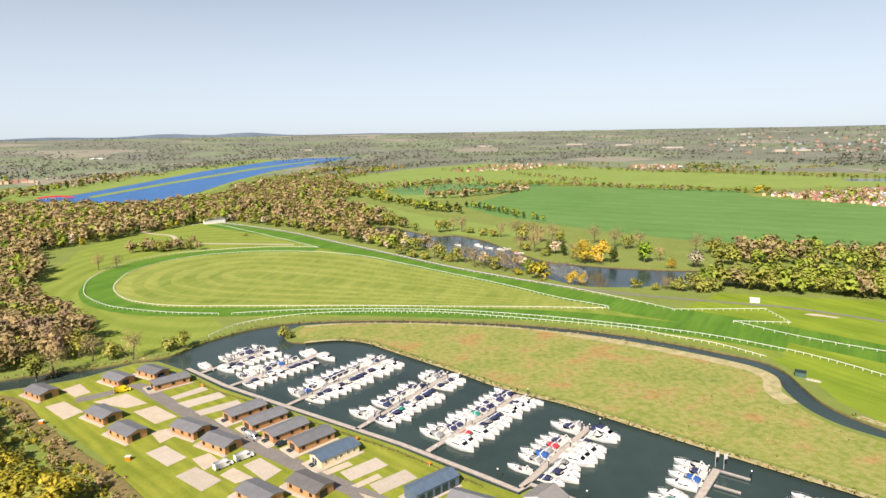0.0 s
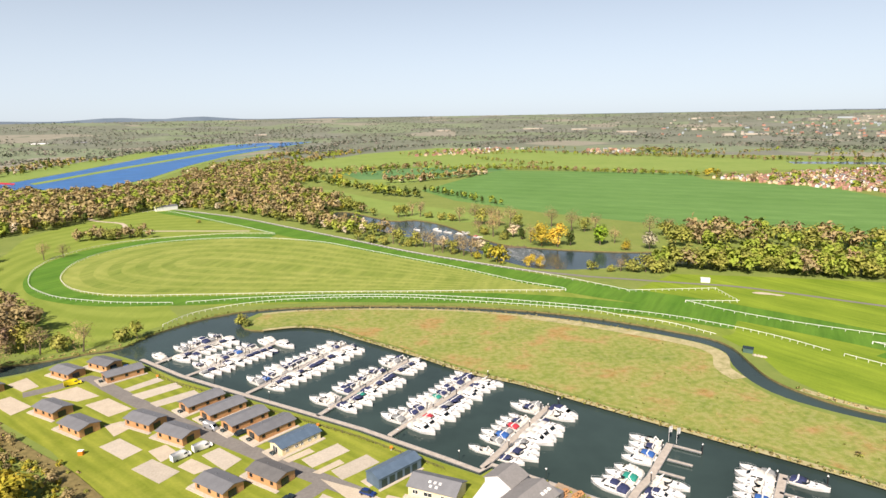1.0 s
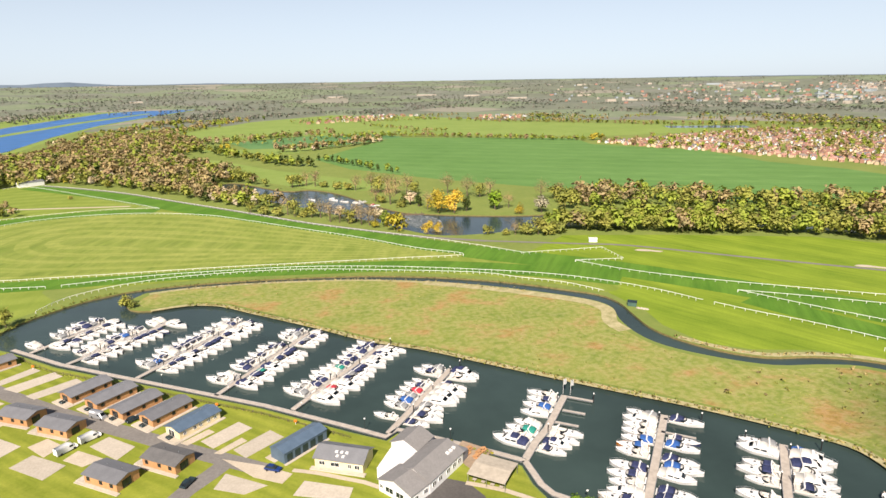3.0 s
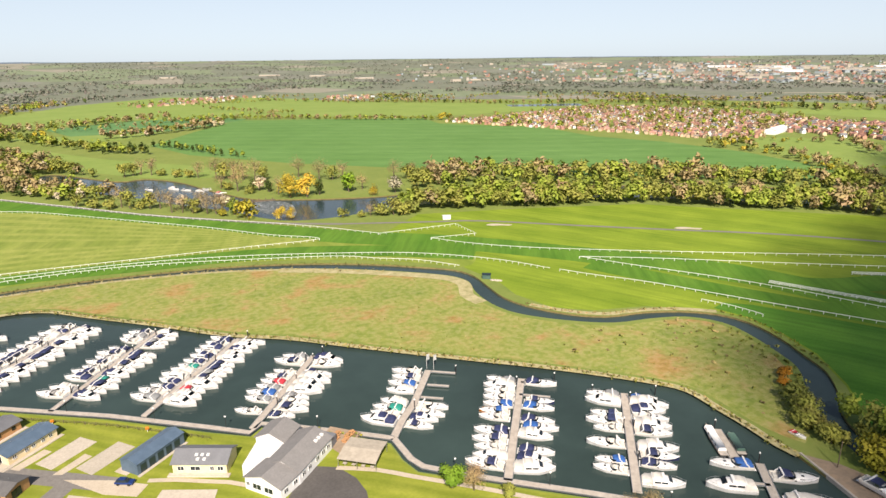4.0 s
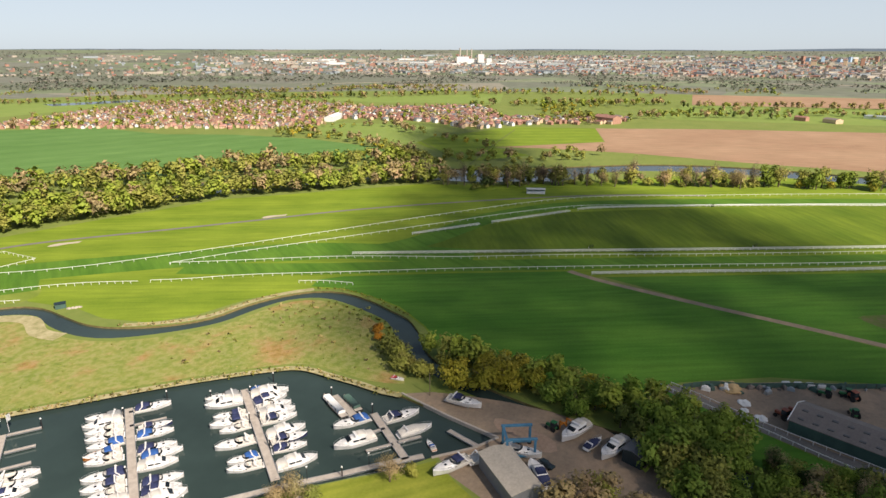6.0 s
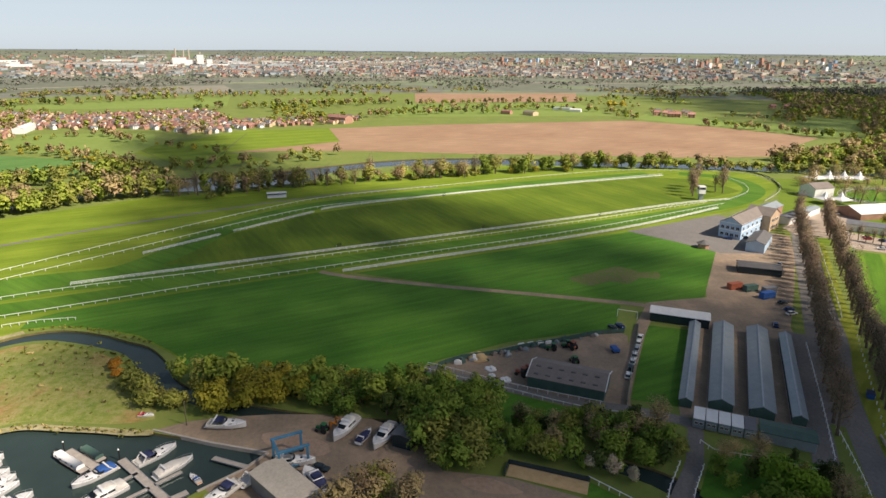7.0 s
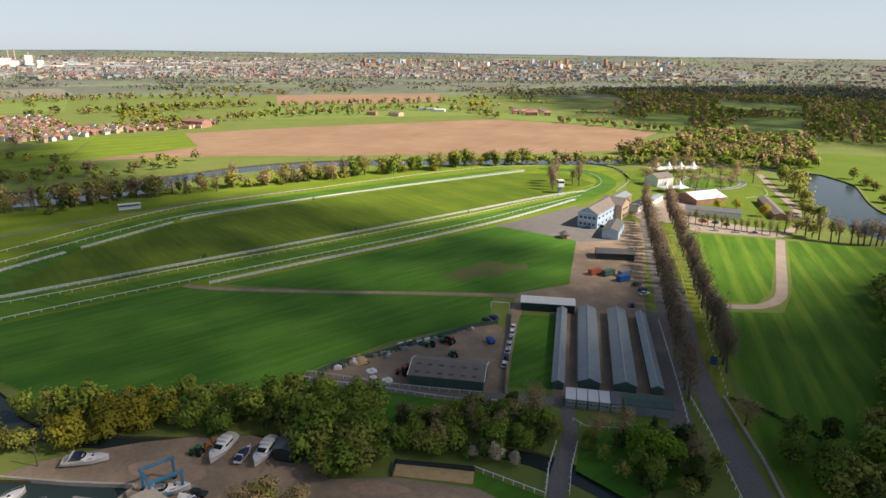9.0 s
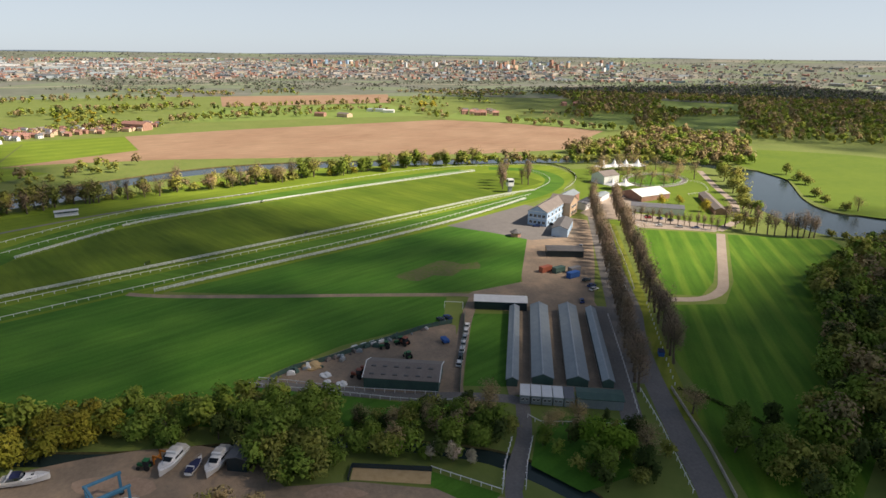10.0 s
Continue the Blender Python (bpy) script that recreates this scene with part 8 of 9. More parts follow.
# ---------------------------------------------------------------- single trees and bushes
for kind, x, y, s in (
    ("bare_tree", -7, 467, 1.15), ("olive_tree", -2, 460, 1.15), ("olive_tree", 10, 452, 1.2), ("bare_tree", 16, 450, 1.2), ("bare_tree", 22, 434, 1.25), ("blossom_tree", 29, 441, 1.2), ("olive_tree", 34, 425, 1.1), ("bare_tree", 40, 430, 1.2), ("bare_tree", 42, 419, 1.15), ("bare_tree", 47, 415, 1.2), ("blossom_tree", 52, 421, 1.5), ("green_tree", 57, 408, 1.0), ("leaf", 63, 395, 1.3), ("yellow_bush", 50, 407, 0.9), ("willow", 80, 379, 0.68), ("willow", 86, 378, 0.5),
    ("green_bush", -14, 466, 1.4), ("green_bush", -24, 474, 1.5), ("olive_tree", -34, 484, 1.0), ("green_bush", 4, 455, 1.2), ("bare_tree", 28, 430, 1.0), ("green_bush", 36, 424, 0.9),
    ("green_bush", 116, 368, 1.2), ("green_bush", 126, 362, 0.8), ("bare_tree", 132, 362, 0.8), ("green_bush", 139, 360, 1.7), ("olive_tree", 146, 358, 1.1), ("green_bush", 152, 356, 1.7), ("green_bush", 160, 358, 1.5),
    ("olive_tree", -3, 592, 1.2), ("olive_tree", 4, 596, 1.1), ("bare_tree", 10, 599, 1.2), ("bare_tree", 18, 592, 1.3), ("green_bush", 26, 585, 1.4), ("green_bush", 37, 570, 1.4), ("green_bush", 46, 562, 1.5), ("bare_tree", 52, 558, 1.2), ("bare_tree", 65, 545, 1.5), ("olive_tree", 70, 540, 1.4), ("bare_tree", 77, 536, 1.5), ("bare_tree", 84, 530, 1.5), ("bare_tree", 92, 524, 1.4), ("olive_tree", 98, 520, 1.2),
    ("bare_tree", 72, 484, 1.45), ("dark_tree", 82, 478, 0.95), ("blossom_tree", 87, 478, 1.4), ("dark_tree", 92, 470, 1.0), ("bare_tree", 96, 456, 1.2), ("willow", 101, 442, 1.2), ("willow", 112, 438, 1.25), ("dark_tree", 122, 441, 1.1), ("fresh_tree", 144, 440, 1.35), ("willow", 156, 419, 0.62), ("bare_tree", 127, 519, 1.3), ("bare_tree", 139, 499, 1.4), ("olive_tree", 148, 493, 1.2), ("bare_tree", 157, 496, 1.3), ("bare_tree", 193, 470, 1.3), ("blossom_tree", 173, 420, 1.5), ("bare_tree", 156, 444, 1.0), ("olive_tree", 107, 470, 1.0), ("bare_tree", 62, 500, 1.1), ("green_bush", 66, 492, 1.3), ("bare_tree", 206, 468, 1.2), ("bare_tree", 222, 462, 1.25), ("olive_tree", 246, 452, 1.3), ("green_bush", 78, 470, 1.2),
    ("bare_tree", -240, 452, 0.85), ("bare_tree", -250, 446, 1.0), ("green_bush", -188, 590, 0.7), ("green_bush", -77, 288, 0.95), ("green_bush", -73, 284, 0.7),
    ("olive_tree", -118.5, 273, 0.75), ("green_bush", -124, 271, 1.2), ("green_bush", -146, 260, 1.5), ("bare_tree", -152, 258, 1.0), ("olive_tree", -160, 262, 1.0), ("bare_tree", -168, 262, 1.1),
    ("bare_tree", -158, 241, 1.15), ("olive_tree", -163, 237, 1.1), ("bare_tree", -135, 259, 1.0),
    ("yellow_bush", -141, 178, 1.27), ("yellow_bush", -134, 166, 1.44), ("yellow_bush", -127, 156, 1.53), ("yellow_bush", -119, 150, 1.27), ("yellow_bush", -111, 140, 1.44), ("yellow_bush", -103, 134, 1.1), ("green_bush", -149, 185, 1.02), ("green_bush", -129, 174, 0.85), ("green_bush", -115, 160, 0.85), ("green_bush", -105, 150, 0.77), ("green_bush", -97, 142, 0.68), ("dark_tree", -123, 164, 0.51),
    ("yellow_bush", -157, 193, 0.77), ("green_bush", -166, 196, 0.85), ("bare_tree", -176, 200, 0.68), ("yellow_bush", -151, 168, 1.36), ("yellow_bush", -161, 180, 1.27), ("yellow_bush", -176, 184, 0.85),
    ("fresh_tree", 56.5, 108.5, 0.62), ("bare_tree", 60.5, 105.5, 0.6), ("green_bush", 66.5, 100, 0.6), ("bare_tree", 88.5, 78.5, 0.62), ("bare_tree", 85.5, 81, 0.5), ("green_bush", 91, 76, 0.7), ("bare_tree", 104, 63.5, 0.6), ("green_bush", 108, 60, 0.6),
    ("orange_bush", 171, 107, 1.2), ("orange_bush", 166, 104, 0.9), ("green_bush", 160, 96, 1.2), ("green_bush", 155, 90, 1.3), ("green_bush", 151, 86, 1.2), ("green_bush", 150, 79, 1.2),
    ("yellow_bush", 149, 68, 1.35), ("yellow_bush", 152, 60, 1.4), ("yellow_bush", 155, 54, 1.5), ("yellow_bush", 157, 47, 1.4), ("yellow_bush", 160, 62, 1.2), ("deep_bush", 153, 40, 1.3), ("deep_bush", 157, 36, 1.3), ("deep_tree", 155, 28, 0.85), ("deep_bush", 150, 32, 1.2), ("deep_tree", 160, 20, 0.9),
    ("deep_tree", 150, 14, 0.95), ("deep_tree", 153, 6, 1.0), ("deep_tree", 146, 10, 0.95), ("deep_tree", 143, 4, 1.05), ("deep_tree", 139, 8, 0.95), ("deep_tree", 148, -3, 1.0), ("deep_tree", 155, -4, 0.9), ("deep_tree", 138, -2, 0.95), ("deep_tree", 141, -8, 0.9), ("dark_tree", 149, 20, 0.7), ("dark_tree", 145, 16, 0.7),
    ("deep_bush", 132, -8, 1.0), ("bare_tree", 146, -16, 0.6), ("dark_tree", 143, -22, 0.5), ("deep_bush", 139, -18, 1.0), ("deep_bush", 135, -14, 1.0), ("deep_tree", 145, -30, 0.6), ("bare_tree", 141, -34, 0.6), ("deep_bush", 137, -27, 1.1), ("deep_bush", 132, -22, 1.0), ("deep_tree", 141, -42, 0.7), ("dark_tree", 146, -46, 0.65), ("deep_bush", 134, -38, 1.2), ("bare_tree", 146.5, -52, 0.75), ("deep_bush", 131, -44, 1.1),
    ("blossom_tree", 126, -36, 0.55), ("blossom_tree", 124, -40, 0.5), ("blossom_tree", 128, -31, 0.5), ("deep_bush", 138, -48, 1.1),
    ("fresh_tree", 120, -72, 1.0), ("fresh_tree", 117, -76, 0.8), ("bare_tree", 131, -64, 0.65), ("bare_tree", 134, -73, 0.55), ("deep_tree", 112, -70, 0.7), ("dark_tree", 122, -84, 0.7), ("bare_tree", 117, -83, 0.8), ("dark_tree", 109, -78, 0.8), ("deep_tree", 127, -60, 0.5),
    ("bare_tree", 131, -106.5, 0.75), ("deep_tree", 120, -112, 0.8), ("deep_tree", 113, -106, 0.85), ("deep_tree", 110, -114, 0.9), ("deep_tree", 104, -108, 0.9), ("dark_tree", 118, -121, 0.8),
    ("dark_bare_tree", 430, -157, 1.15), ("dark_bare_tree", 441, -160, 1.2), ("dark_bare_tree", 452, -163, 1.25), ("dark_bare_tree", 460, -170, 1.2), ("dark_bare_tree", 447, -179, 1.1), ("dark_bare_tree", 442, -182, 1.1), ("dark_bare_tree", 463, -190, 1.2),
    ("green_bush", 345, -362, 1.2), ("green_bush", 362, -370, 1.4), ("bare_tree", 318, -362, 0.9), ("green_bush", 322, -356, 1.1), ("green_bush", 400, -398, 1.5), ("green_bush", 416, -406, 1.4), ("olive_tree", 440, -416, 1.0), ("green_bush", 295, -385, 1.2),
):
    tree("yellow_bush" if kind == "leaf" else kind, x, y, s * (1.6 if kind == "leaf" else 1))
for k in range(112):
    # trees on both river banks along the back straight
    a = [(409, 225), (424, 165), (448, 120), (480, 40), (500, 0), (514, -40), (532, -85), (548, -130), (553, -185)]
    i = k / 112 * (len(a) - 1.001)
    p, q = a[int(i)], a[int(i) + 1]
    f = i - int(i)
    tree((("bare_tree", "olive_tree", "bare_tree", "dark_bare_tree", "green_bush", "bare_tree", "olive_tree") if k < 62 else ("green_tree", "olive_tree", "green_tree", "bare_tree", "olive_tree", "yellow_bush", "green_tree"))[k % 7], p[0] + (q[0] - p[0]) * f + TREE_RNG.normal() * 4 - 4, p[1] + (q[1] - p[1]) * f + TREE_RNG.normal() * 5, TREE_RNG.uniform(0.9, 1.35))
for x, y in ((426, -257), (430, -266), (416, -262), (424, -276), (414, -281), (424, -296), (436, -306), (446, -316), (437, -324), (456, -308), (466, -296), (466, -282), (462, -270), (444, -241), (454, -242), (470, -258), (478, -262), (498, -275), (500, -290), (498, -306), (480, -316), (468, -330)):
    tree("bare_tree", x, y, TREE_RNG.uniform(0.95, 1.25), group="parade ring trees")
for x, y, kind in ((303.7, -250, "dark_bare_tree"), (300, -254.5, "olive_tree"), (294.8, -256, "dark_bare_tree"), (291, -257, "olive_tree"), (287, -258, "dark_bare_tree"), (283, -262, "dark_bare_tree"), (280.5, -264.5, "dark_bare_tree"), (277, -269, "dark_bare_tree"), (275.5, -272, "dark_bare_tree"), (274, -274, "dark_bare_tree"), (273.3, -277, "dark_bare_tree"), (272.4, -280, "dark_bare_tree"), (272, -283, "dark_bare_tree"), (271.4, -294, "green_bush"), (266, -297, "green_bush")):
    tree(kind, x, y, TREE_RNG.uniform(0.95, 1.15) if "bare" in kind else 0.9, group="river walk trees")
for x, y, s in ((384, -319, 1.2), (398, -334, 1.3), (406, -338, 1.4), (424, -342, 1.3), (446, -356, 1.2), (333, -286, 1.0), (327, -287, 1.0), (321, -287, 0.9), (340, -292, 1.1), (352, -301, 1.0), (360, -308, 1.1), (372, -316, 1.2), (362, -246, 0.55), (359, -257, 0.5), (338, -262, 0.6), (392, -229, 0.5)):
    tree(("yellow_bush", "olive_tree", "green_tree")[int(TREE_RNG.integers(3))] if s > 0.7 else "willow", x, y, s, group="enclosure trees")
wr = np.random.default_rng(17)
wood(clear_of_water(scatter([(592, -282), (668, -412), (720, -470), (610, -520), (560, -470), (490, -425), (478, -372), (500, -340), (530, -305), (540, -250), (533, -200), (545, -195), (556, -230), (566, -270)], 8, wr)), ["olive_tree", "deep_tree", "bare_tree", "bare_tree", "green_tree", "olive_tree", "bare_tree", "deep_tree", "yellow_bush"], 150, (0.75, 1.15), wr)
wood(scatter([(208, -218), (251, -292), (262, -330), (240, -360), (150, -300), (70, -160), (92, -128), (112, -122), (130, -148), (161, -182)], 6.5, wr), ["deep_tree", "olive_tree", "dark_tree", "deep_tree", "bare_tree", "deep_tree", "dark_tree"], 900, (0.7, 1.1), wr)
wood([(x + wr.normal() * 1.5, y + wr.normal() * 1.5) for x, y, _ in spaced(smooth([(538, -150), (537, -185), (531, -230), (523, -280), (508, -330)], False, 8), 4.5)], ["olive_tree", "green_tree", "olive_tree", "bare_tree", "green_bush"], 150, (0.6, 1.0), wr)
# clipped hedge along the ditch on the shaded lawn, and the hedge outside the course's far bend
for line, mat, gap, size in (([(143.8, -110.6), (139.8, -114.4), (130.8, -118.6), (121.8, -122), (110.8, -121.5)], "leaf_dark", 0.5, 0.8), ([(536, -226), (519, -239.5), (493, -240), (462, -232)], "leaf_dark", 1.0, 1.1)):
    for x, y, _ in spaced(smooth(line, False, 3), gap):
        tuft(wr, mat, x, y, 22, size, size * 0.3, 0.7, 0.8, 0.5)
wood(scatter([(92, -108), (112, -104), (118, -118), (100, -126), (84, -120)], 6, wr), ["deep_tree", "olive_tree", "dark_tree"], 900, (0.6, 0.9), wr)
wood(clear_of_water(scatter([(-182, 214), (-215, 195), (-230, 150), (-150, 125), (-84, 128), (-98, 148), (-120, 164), (-144, 184), (-162, 204)], 4.8, wr)), ["yellow_bush", "yellow_bush", "yellow_bush", "yellow_bush", "yellow_bush", "green_bush", "yellow_bush"], 800, (1.0, 1.5), wr)
wood(clear_of_water(scatter([(-250, 258), (-190, 240), (-172, 248), (-163, 258), (-162, 274), (-172, 290), (-204, 322), (-245, 335), (-290, 330)], 8, wr)), ["bare_tree", "bare_tree", "olive_tree", "bare_tree", "dark_bare_tree"], 300, (0.85, 1.25), wr)
# rough scrub bank between the brush and the lodge lawn
strip("scrub_bank", [(-174, 221), (-158, 216), (-136, 195), (-112, 175), (-96, 163), (-80, 148)], 5, M["bank"], 0.3, "rough brown scrub bank beside the lawn", 4.0)
wood([(x + wr.normal() * 2.6, y + wr.normal() * 2.6) for x, y, _ in spaced(smooth([(-176, 217), (-160, 213), (-139, 192), (-115, 172), (-99, 160), (-84, 146)], False, 6), 0.8)], ["green_bush", "bare_tree", "yellow_bush", "green_bush", "green_bush"], 130, (0.18, 0.36), wr)
wood(clear_of_water(scatter([(-190, 262), (-240, 228), (-330, 290), (-260, 380), (-205, 320)], 8, wr)), MIX, 260, (0.8, 1.25), wr)
wood(scatter([(-262, 512), (-230, 512), (-205, 520), (-215, 536), (-258, 534)], 6, wr), ["bare_tree", "olive_tree"], 200, (0.55, 0.85), wr)
wood(clear_of_water(scatter([(165, 78), (170, 68), (172, 55), (166, 34), (163, 16), (162, 2), (155, -10), (147, -12), (150, 10), (152, 26), (154, 45), (153, 60), (156, 72)], 4.6, wr)), ["green_bush", "yellow_bush", "green_tree", "olive_tree", "green_bush"], 900, (0.6, 0.95), wr)
wood(clear_of_water(scatter([(154, 6), (156, -8), (148, -14), (137, -12), (134, 2), (139, 12), (146, 16)], 4.4, wr)), ["deep_tree", "deep_tree", "olive_tree"], 900, (0.75, 1.0), wr)
wood(clear_of_water(scatter([(148, -13), (149, -29), (146, -48), (139, -56), (128, -52), (123, -45), (128, -28), (135, -12)], 4.4, wr)), ["dark_tree", "deep_bush", "olive_tree", "deep_tree", "bare_tree", "deep_bush"], 900, (0.45, 0.75), wr)
wood(scatter([(134, -62), (131, -85), (112, -90), (105, -76), (108, -62), (120, -58)], 6.5, wr), ["deep_tree", "dark_tree", "olive_tree", "bare_tree"], 900, (0.45, 0.7), wr)
wood(scatter([(119, 26), (122, 18), (116, 8), (108, 14), (108, 28)], 4.5, wr), ["bare_tree", "deep_bush", "olive_tree"], 900, (0.5, 0.7), wr)
# low scrub on the stream banks and the woodland floor
sr = np.random.default_rng(31)


def scrub(line, gap, size, mat, wide=1.0):
    for x, y, _ in spaced(smooth(line, False, 4), gap):
        tuft(sr, mat, x + sr.normal() * wide, y + sr.normal() * wide, 14, size * sr.uniform(0.6, 1.3), size * 0.32, 0.6)


scrub(ISLAND_S[3:], 1.1, 0.8, "dry_reed", 0.5)
scrub(ISLAND_S[3:], 1.6, 0.8, "twig_olive", 0.9)
scrub([(-54, 305.5), (-24.7, 305), (4, 301.3), (31.6, 295), (57, 284.8), (80, 272), (101, 258)], 1.6, 0.8, "dry_reed", 0.6)
scrub([(135, 194), (144, 181), (156, 171.5), (170, 168.3), (184, 162)], 1.2, 0.8, "dry_reed", 0.6)
scrub([(196, 152), (199.5, 140), (197, 125), (192, 113), (188, 104)], 1.6, 1.0, "twig_olive", 0.6)
scrub([(186, 140), (180, 114), (168, 101), (155, 90)], 1.4, 1.1, "twig_olive", 2.0)
scrub([(-138, 194), (-124, 184), (-112, 174), (-102, 164), (-92, 154), (-84, 146)], 1.2, 1.2, "twig", 2.2)
# tussocks on the island
for k in range(1900):
    x, y = sr.uniform(-60, 180), sr.uniform(95, 300)
    if inside(x, y, ISLAND_POLY) and noise.noise((x * 0.03, y * 0.03, 2.0)) > -0.15:
        s = sr.uniform(0.3, 0.6)
        tuft(sr, ("twig_olive", "twig_olive", "leaf_green", "dry_reed")[int(sr.integers(4))], x, y, 8, s, s * 0.4, 0.5, 0.5, 0.25)
for k in range(160):
    # rank growth at the island's eastern end and along its stream side
    x, y = sr.uniform(120, 186), sr.uniform(92, 160)
    if inside(x, y, ISLAND_POLY) and (x > 168 - sr.uniform(0, 26) or y > 146):
        s = sr.uniform(0.5, 1.2)
        tuft(sr, ("dry_reed", "twig", "twig_olive")[int(sr.integers(3))], x, y, 12, s, s * 0.4, 0.5)
scrub(fence_line, 0.7, 0.4, "twig_olive", 0.25)
scrub([(-120, 265), (-114, 279), (-106, 290), (-96, 301), (-86, 307)], 1.2, 0.9, "twig_olive", 0.9)
scrub([(-178, 240), (-164, 247), (-148, 252), (-134, 258), (-121, 265)], 1.2, 0.9, "dry_reed", 0.9)
scrub(STREAM_N[:9], 1.8, 0.7, "twig_olive", 0.6)
wood(scatter([(143, 12), (136, 14), (128, 8), (122, -2), (126, -8), (134, -4), (140, 2)], 4.2, wr), ["deep_tree", "deep_tree", "olive_tree"], 900, (0.6, 0.9), wr)
wood([(x + wr.normal() * 2.5, y + wr.normal() * 2.5) for x, y, _ in spaced(smooth([(400, 168), (418, 158), (432, 140), (450, 118), (470, 76), (480, 30), (500, -15)], False, 8), 4.0)], ["green_bush", "green_bush", "bare_tree", "dark_tree"], 110, (0.55, 0.9), wr)
wood([(x + wr.normal() * 2.0, y + wr.normal() * 2.0) for x, y, _ in spaced(smooth([(166, 84), (163, 66), (158, 48), (156, 30), (156, 12)], False, 5), 3.0)], ["green_bush", "green_tree"], 300, (0.5, 0.8), wr)

# ---------------------------------------------------------------- towns and villages
def house_meshes(L, W, h, pitch, wall, roof):
    return (mesh_of("wall", house_walls(bmesh.new(), L, W, h, pitch), M[wall]), mesh_of("roof", gable(bmesh.new(), L, W, h, pitch, 0.4, 0.25), M[roof]))


def chimney_mesh():
    bm = bmesh.new()
    box(bm, -0.5, 0.5, -0.4, 0.4, 6.5, 9.2)
    return mesh_of("chimney", bm, M["brick"])


CHIMNEY = chimney_mesh()
bm = bmesh.new()
for x in (-2.8, 2.8):
    for z in (0.9, 3.5):
        for s in (1, -1):
            box(bm, x - 0.8, x + 0.8, s * 3.82 - 0.05, s * 3.82 + 0.05, z, z + 1.2)
HOUSE_WINDOWS = mesh_of("window", bm, M["glass"])
HOUSES = [(*house_meshes(10, 7.6, 5.2, 2.7, w, r), lab) for w, r, lab in (
    ("brick", "tile", "red-brick semi-detached house with a clay tile roof"), ("buff", "tile", "buff-brick house with a clay tile roof"),
    ("brick", "tile", "red-brick terraced house with a clay tile roof"), ("buff", "brownroof", "buff-brick house with a brown roof"), ("whitewall", "greyroof", "white rendered house with a grey roof"))]
town_rng = np.random.default_rng(41)
FAR = {}


def far_box(x, y, z, L, W, h, a, wall, roof, pitch=0.0):
    """A simple building in the joined far town: walls and roof as quads."""
    c, s = math.cos(a), math.sin(a)
    P = lambda u, v, w: (x + u * c - v * s, y + u * s + v * c, z + w)
    l, w2 = L / 2, W / 2
    wl, rf = FAR.setdefault(wall, []), FAR.setdefault(roof, [])
    cs = [(-l, -w2), (l, -w2), (l, w2), (-l, w2)]
    for (ax, ay), (bx, by) in zip(cs, cs[1:] + cs[:1]):
        wl.append([P(ax, ay, -1), P(bx, by, -1), P(bx, by, h), P(ax, ay, h)])
    for k in (1, -1):
        rf.append([P(-l - 0.3, 0, h + pitch), P(l + 0.3, 0, h + pitch), P(l + 0.3, k * (w2 + 0.3), h), P(-l - 0.3, k * (w2 + 0.3), h)])
    if pitch:
        for k in (1, -1):
            wl.append([P(k * l, -w2, h), P(k * l, w2, h), P(k * l, 0, h + pitch), P(k * l, 0, h + pitch)])


def town(poly, angle, along, across, count, size=1.0, green=0.12):
    """Streets of houses; the nearest ones are things, the rest join the far town."""
    a = radians(angle)
    c, s = math.cos(a), math.sin(a)
    loc = [(x * c + y * s, -x * s + y * c) for x, y in poly]
    us, vs = [p[0] for p in loc], [p[1] for p in loc]
    out = []
    v = min(vs)
    while v < max(vs):
        u = min(us) + town_rng.uniform(0, along)
        while u < max(us):
            x, y = u * c - v * s, u * s + v * c
            if inside(x, y, poly):
                out.append((x + town_rng.normal() * 2.2, y + town_rng.normal() * 2.2))
            u += along * town_rng.uniform(0.9, 1.25)
        v += across * town_rng.uniform(0.85, 1.2)
    out.sort(key=lambda p: p[0] ** 2 + p[1] ** 2)
    trees_at = []
    for k, (x, y) in enumerate(out):
        if town_rng.uniform() < green:
            trees_at.append((x, y))
            continue
        turn = angle + (90 if town_rng.uniform() < 0.2 else 0) + town_rng.normal() * 9
        n = int(town_rng.integers(len(HOUSES)))
        if count > 0:
            count -= 1
            root = thing("house", HOUSES[n][2], "house", pose(x, y, 0, 0, 0, turn) @ Matrix.Diagonal((size, size, size, 1)), "town houses")
            piece("wall", HOUSES[n][0], root, Matrix())
            roof = piece("roof", HOUSES[n][1], root, Matrix())
            piece("chimney", CHIMNEY, roof, pose(3.6, 0.6, 0))
            piece("window", HOUSE_WINDOWS, root, Matrix())
        else:
            wl, rf = (("brick", "tile"), ("buff", "tile"), ("brick", "tile"), ("buff", "brownroof"), ("whitewall", "greyroof"))[n]
            far_box(x, y, 0, 10 * size, 7.6 * size, 5.2 * size, radians(turn), wl, rf, 2.7 * size)
    wood(trees_at + [(x + 7, y + 7) for x, y in out[::7]], ["olive_tree", "green_tree", "bare_tree", "yellow_bush", "blossom_tree"], 40, (0.5, 0.9), town_rng)


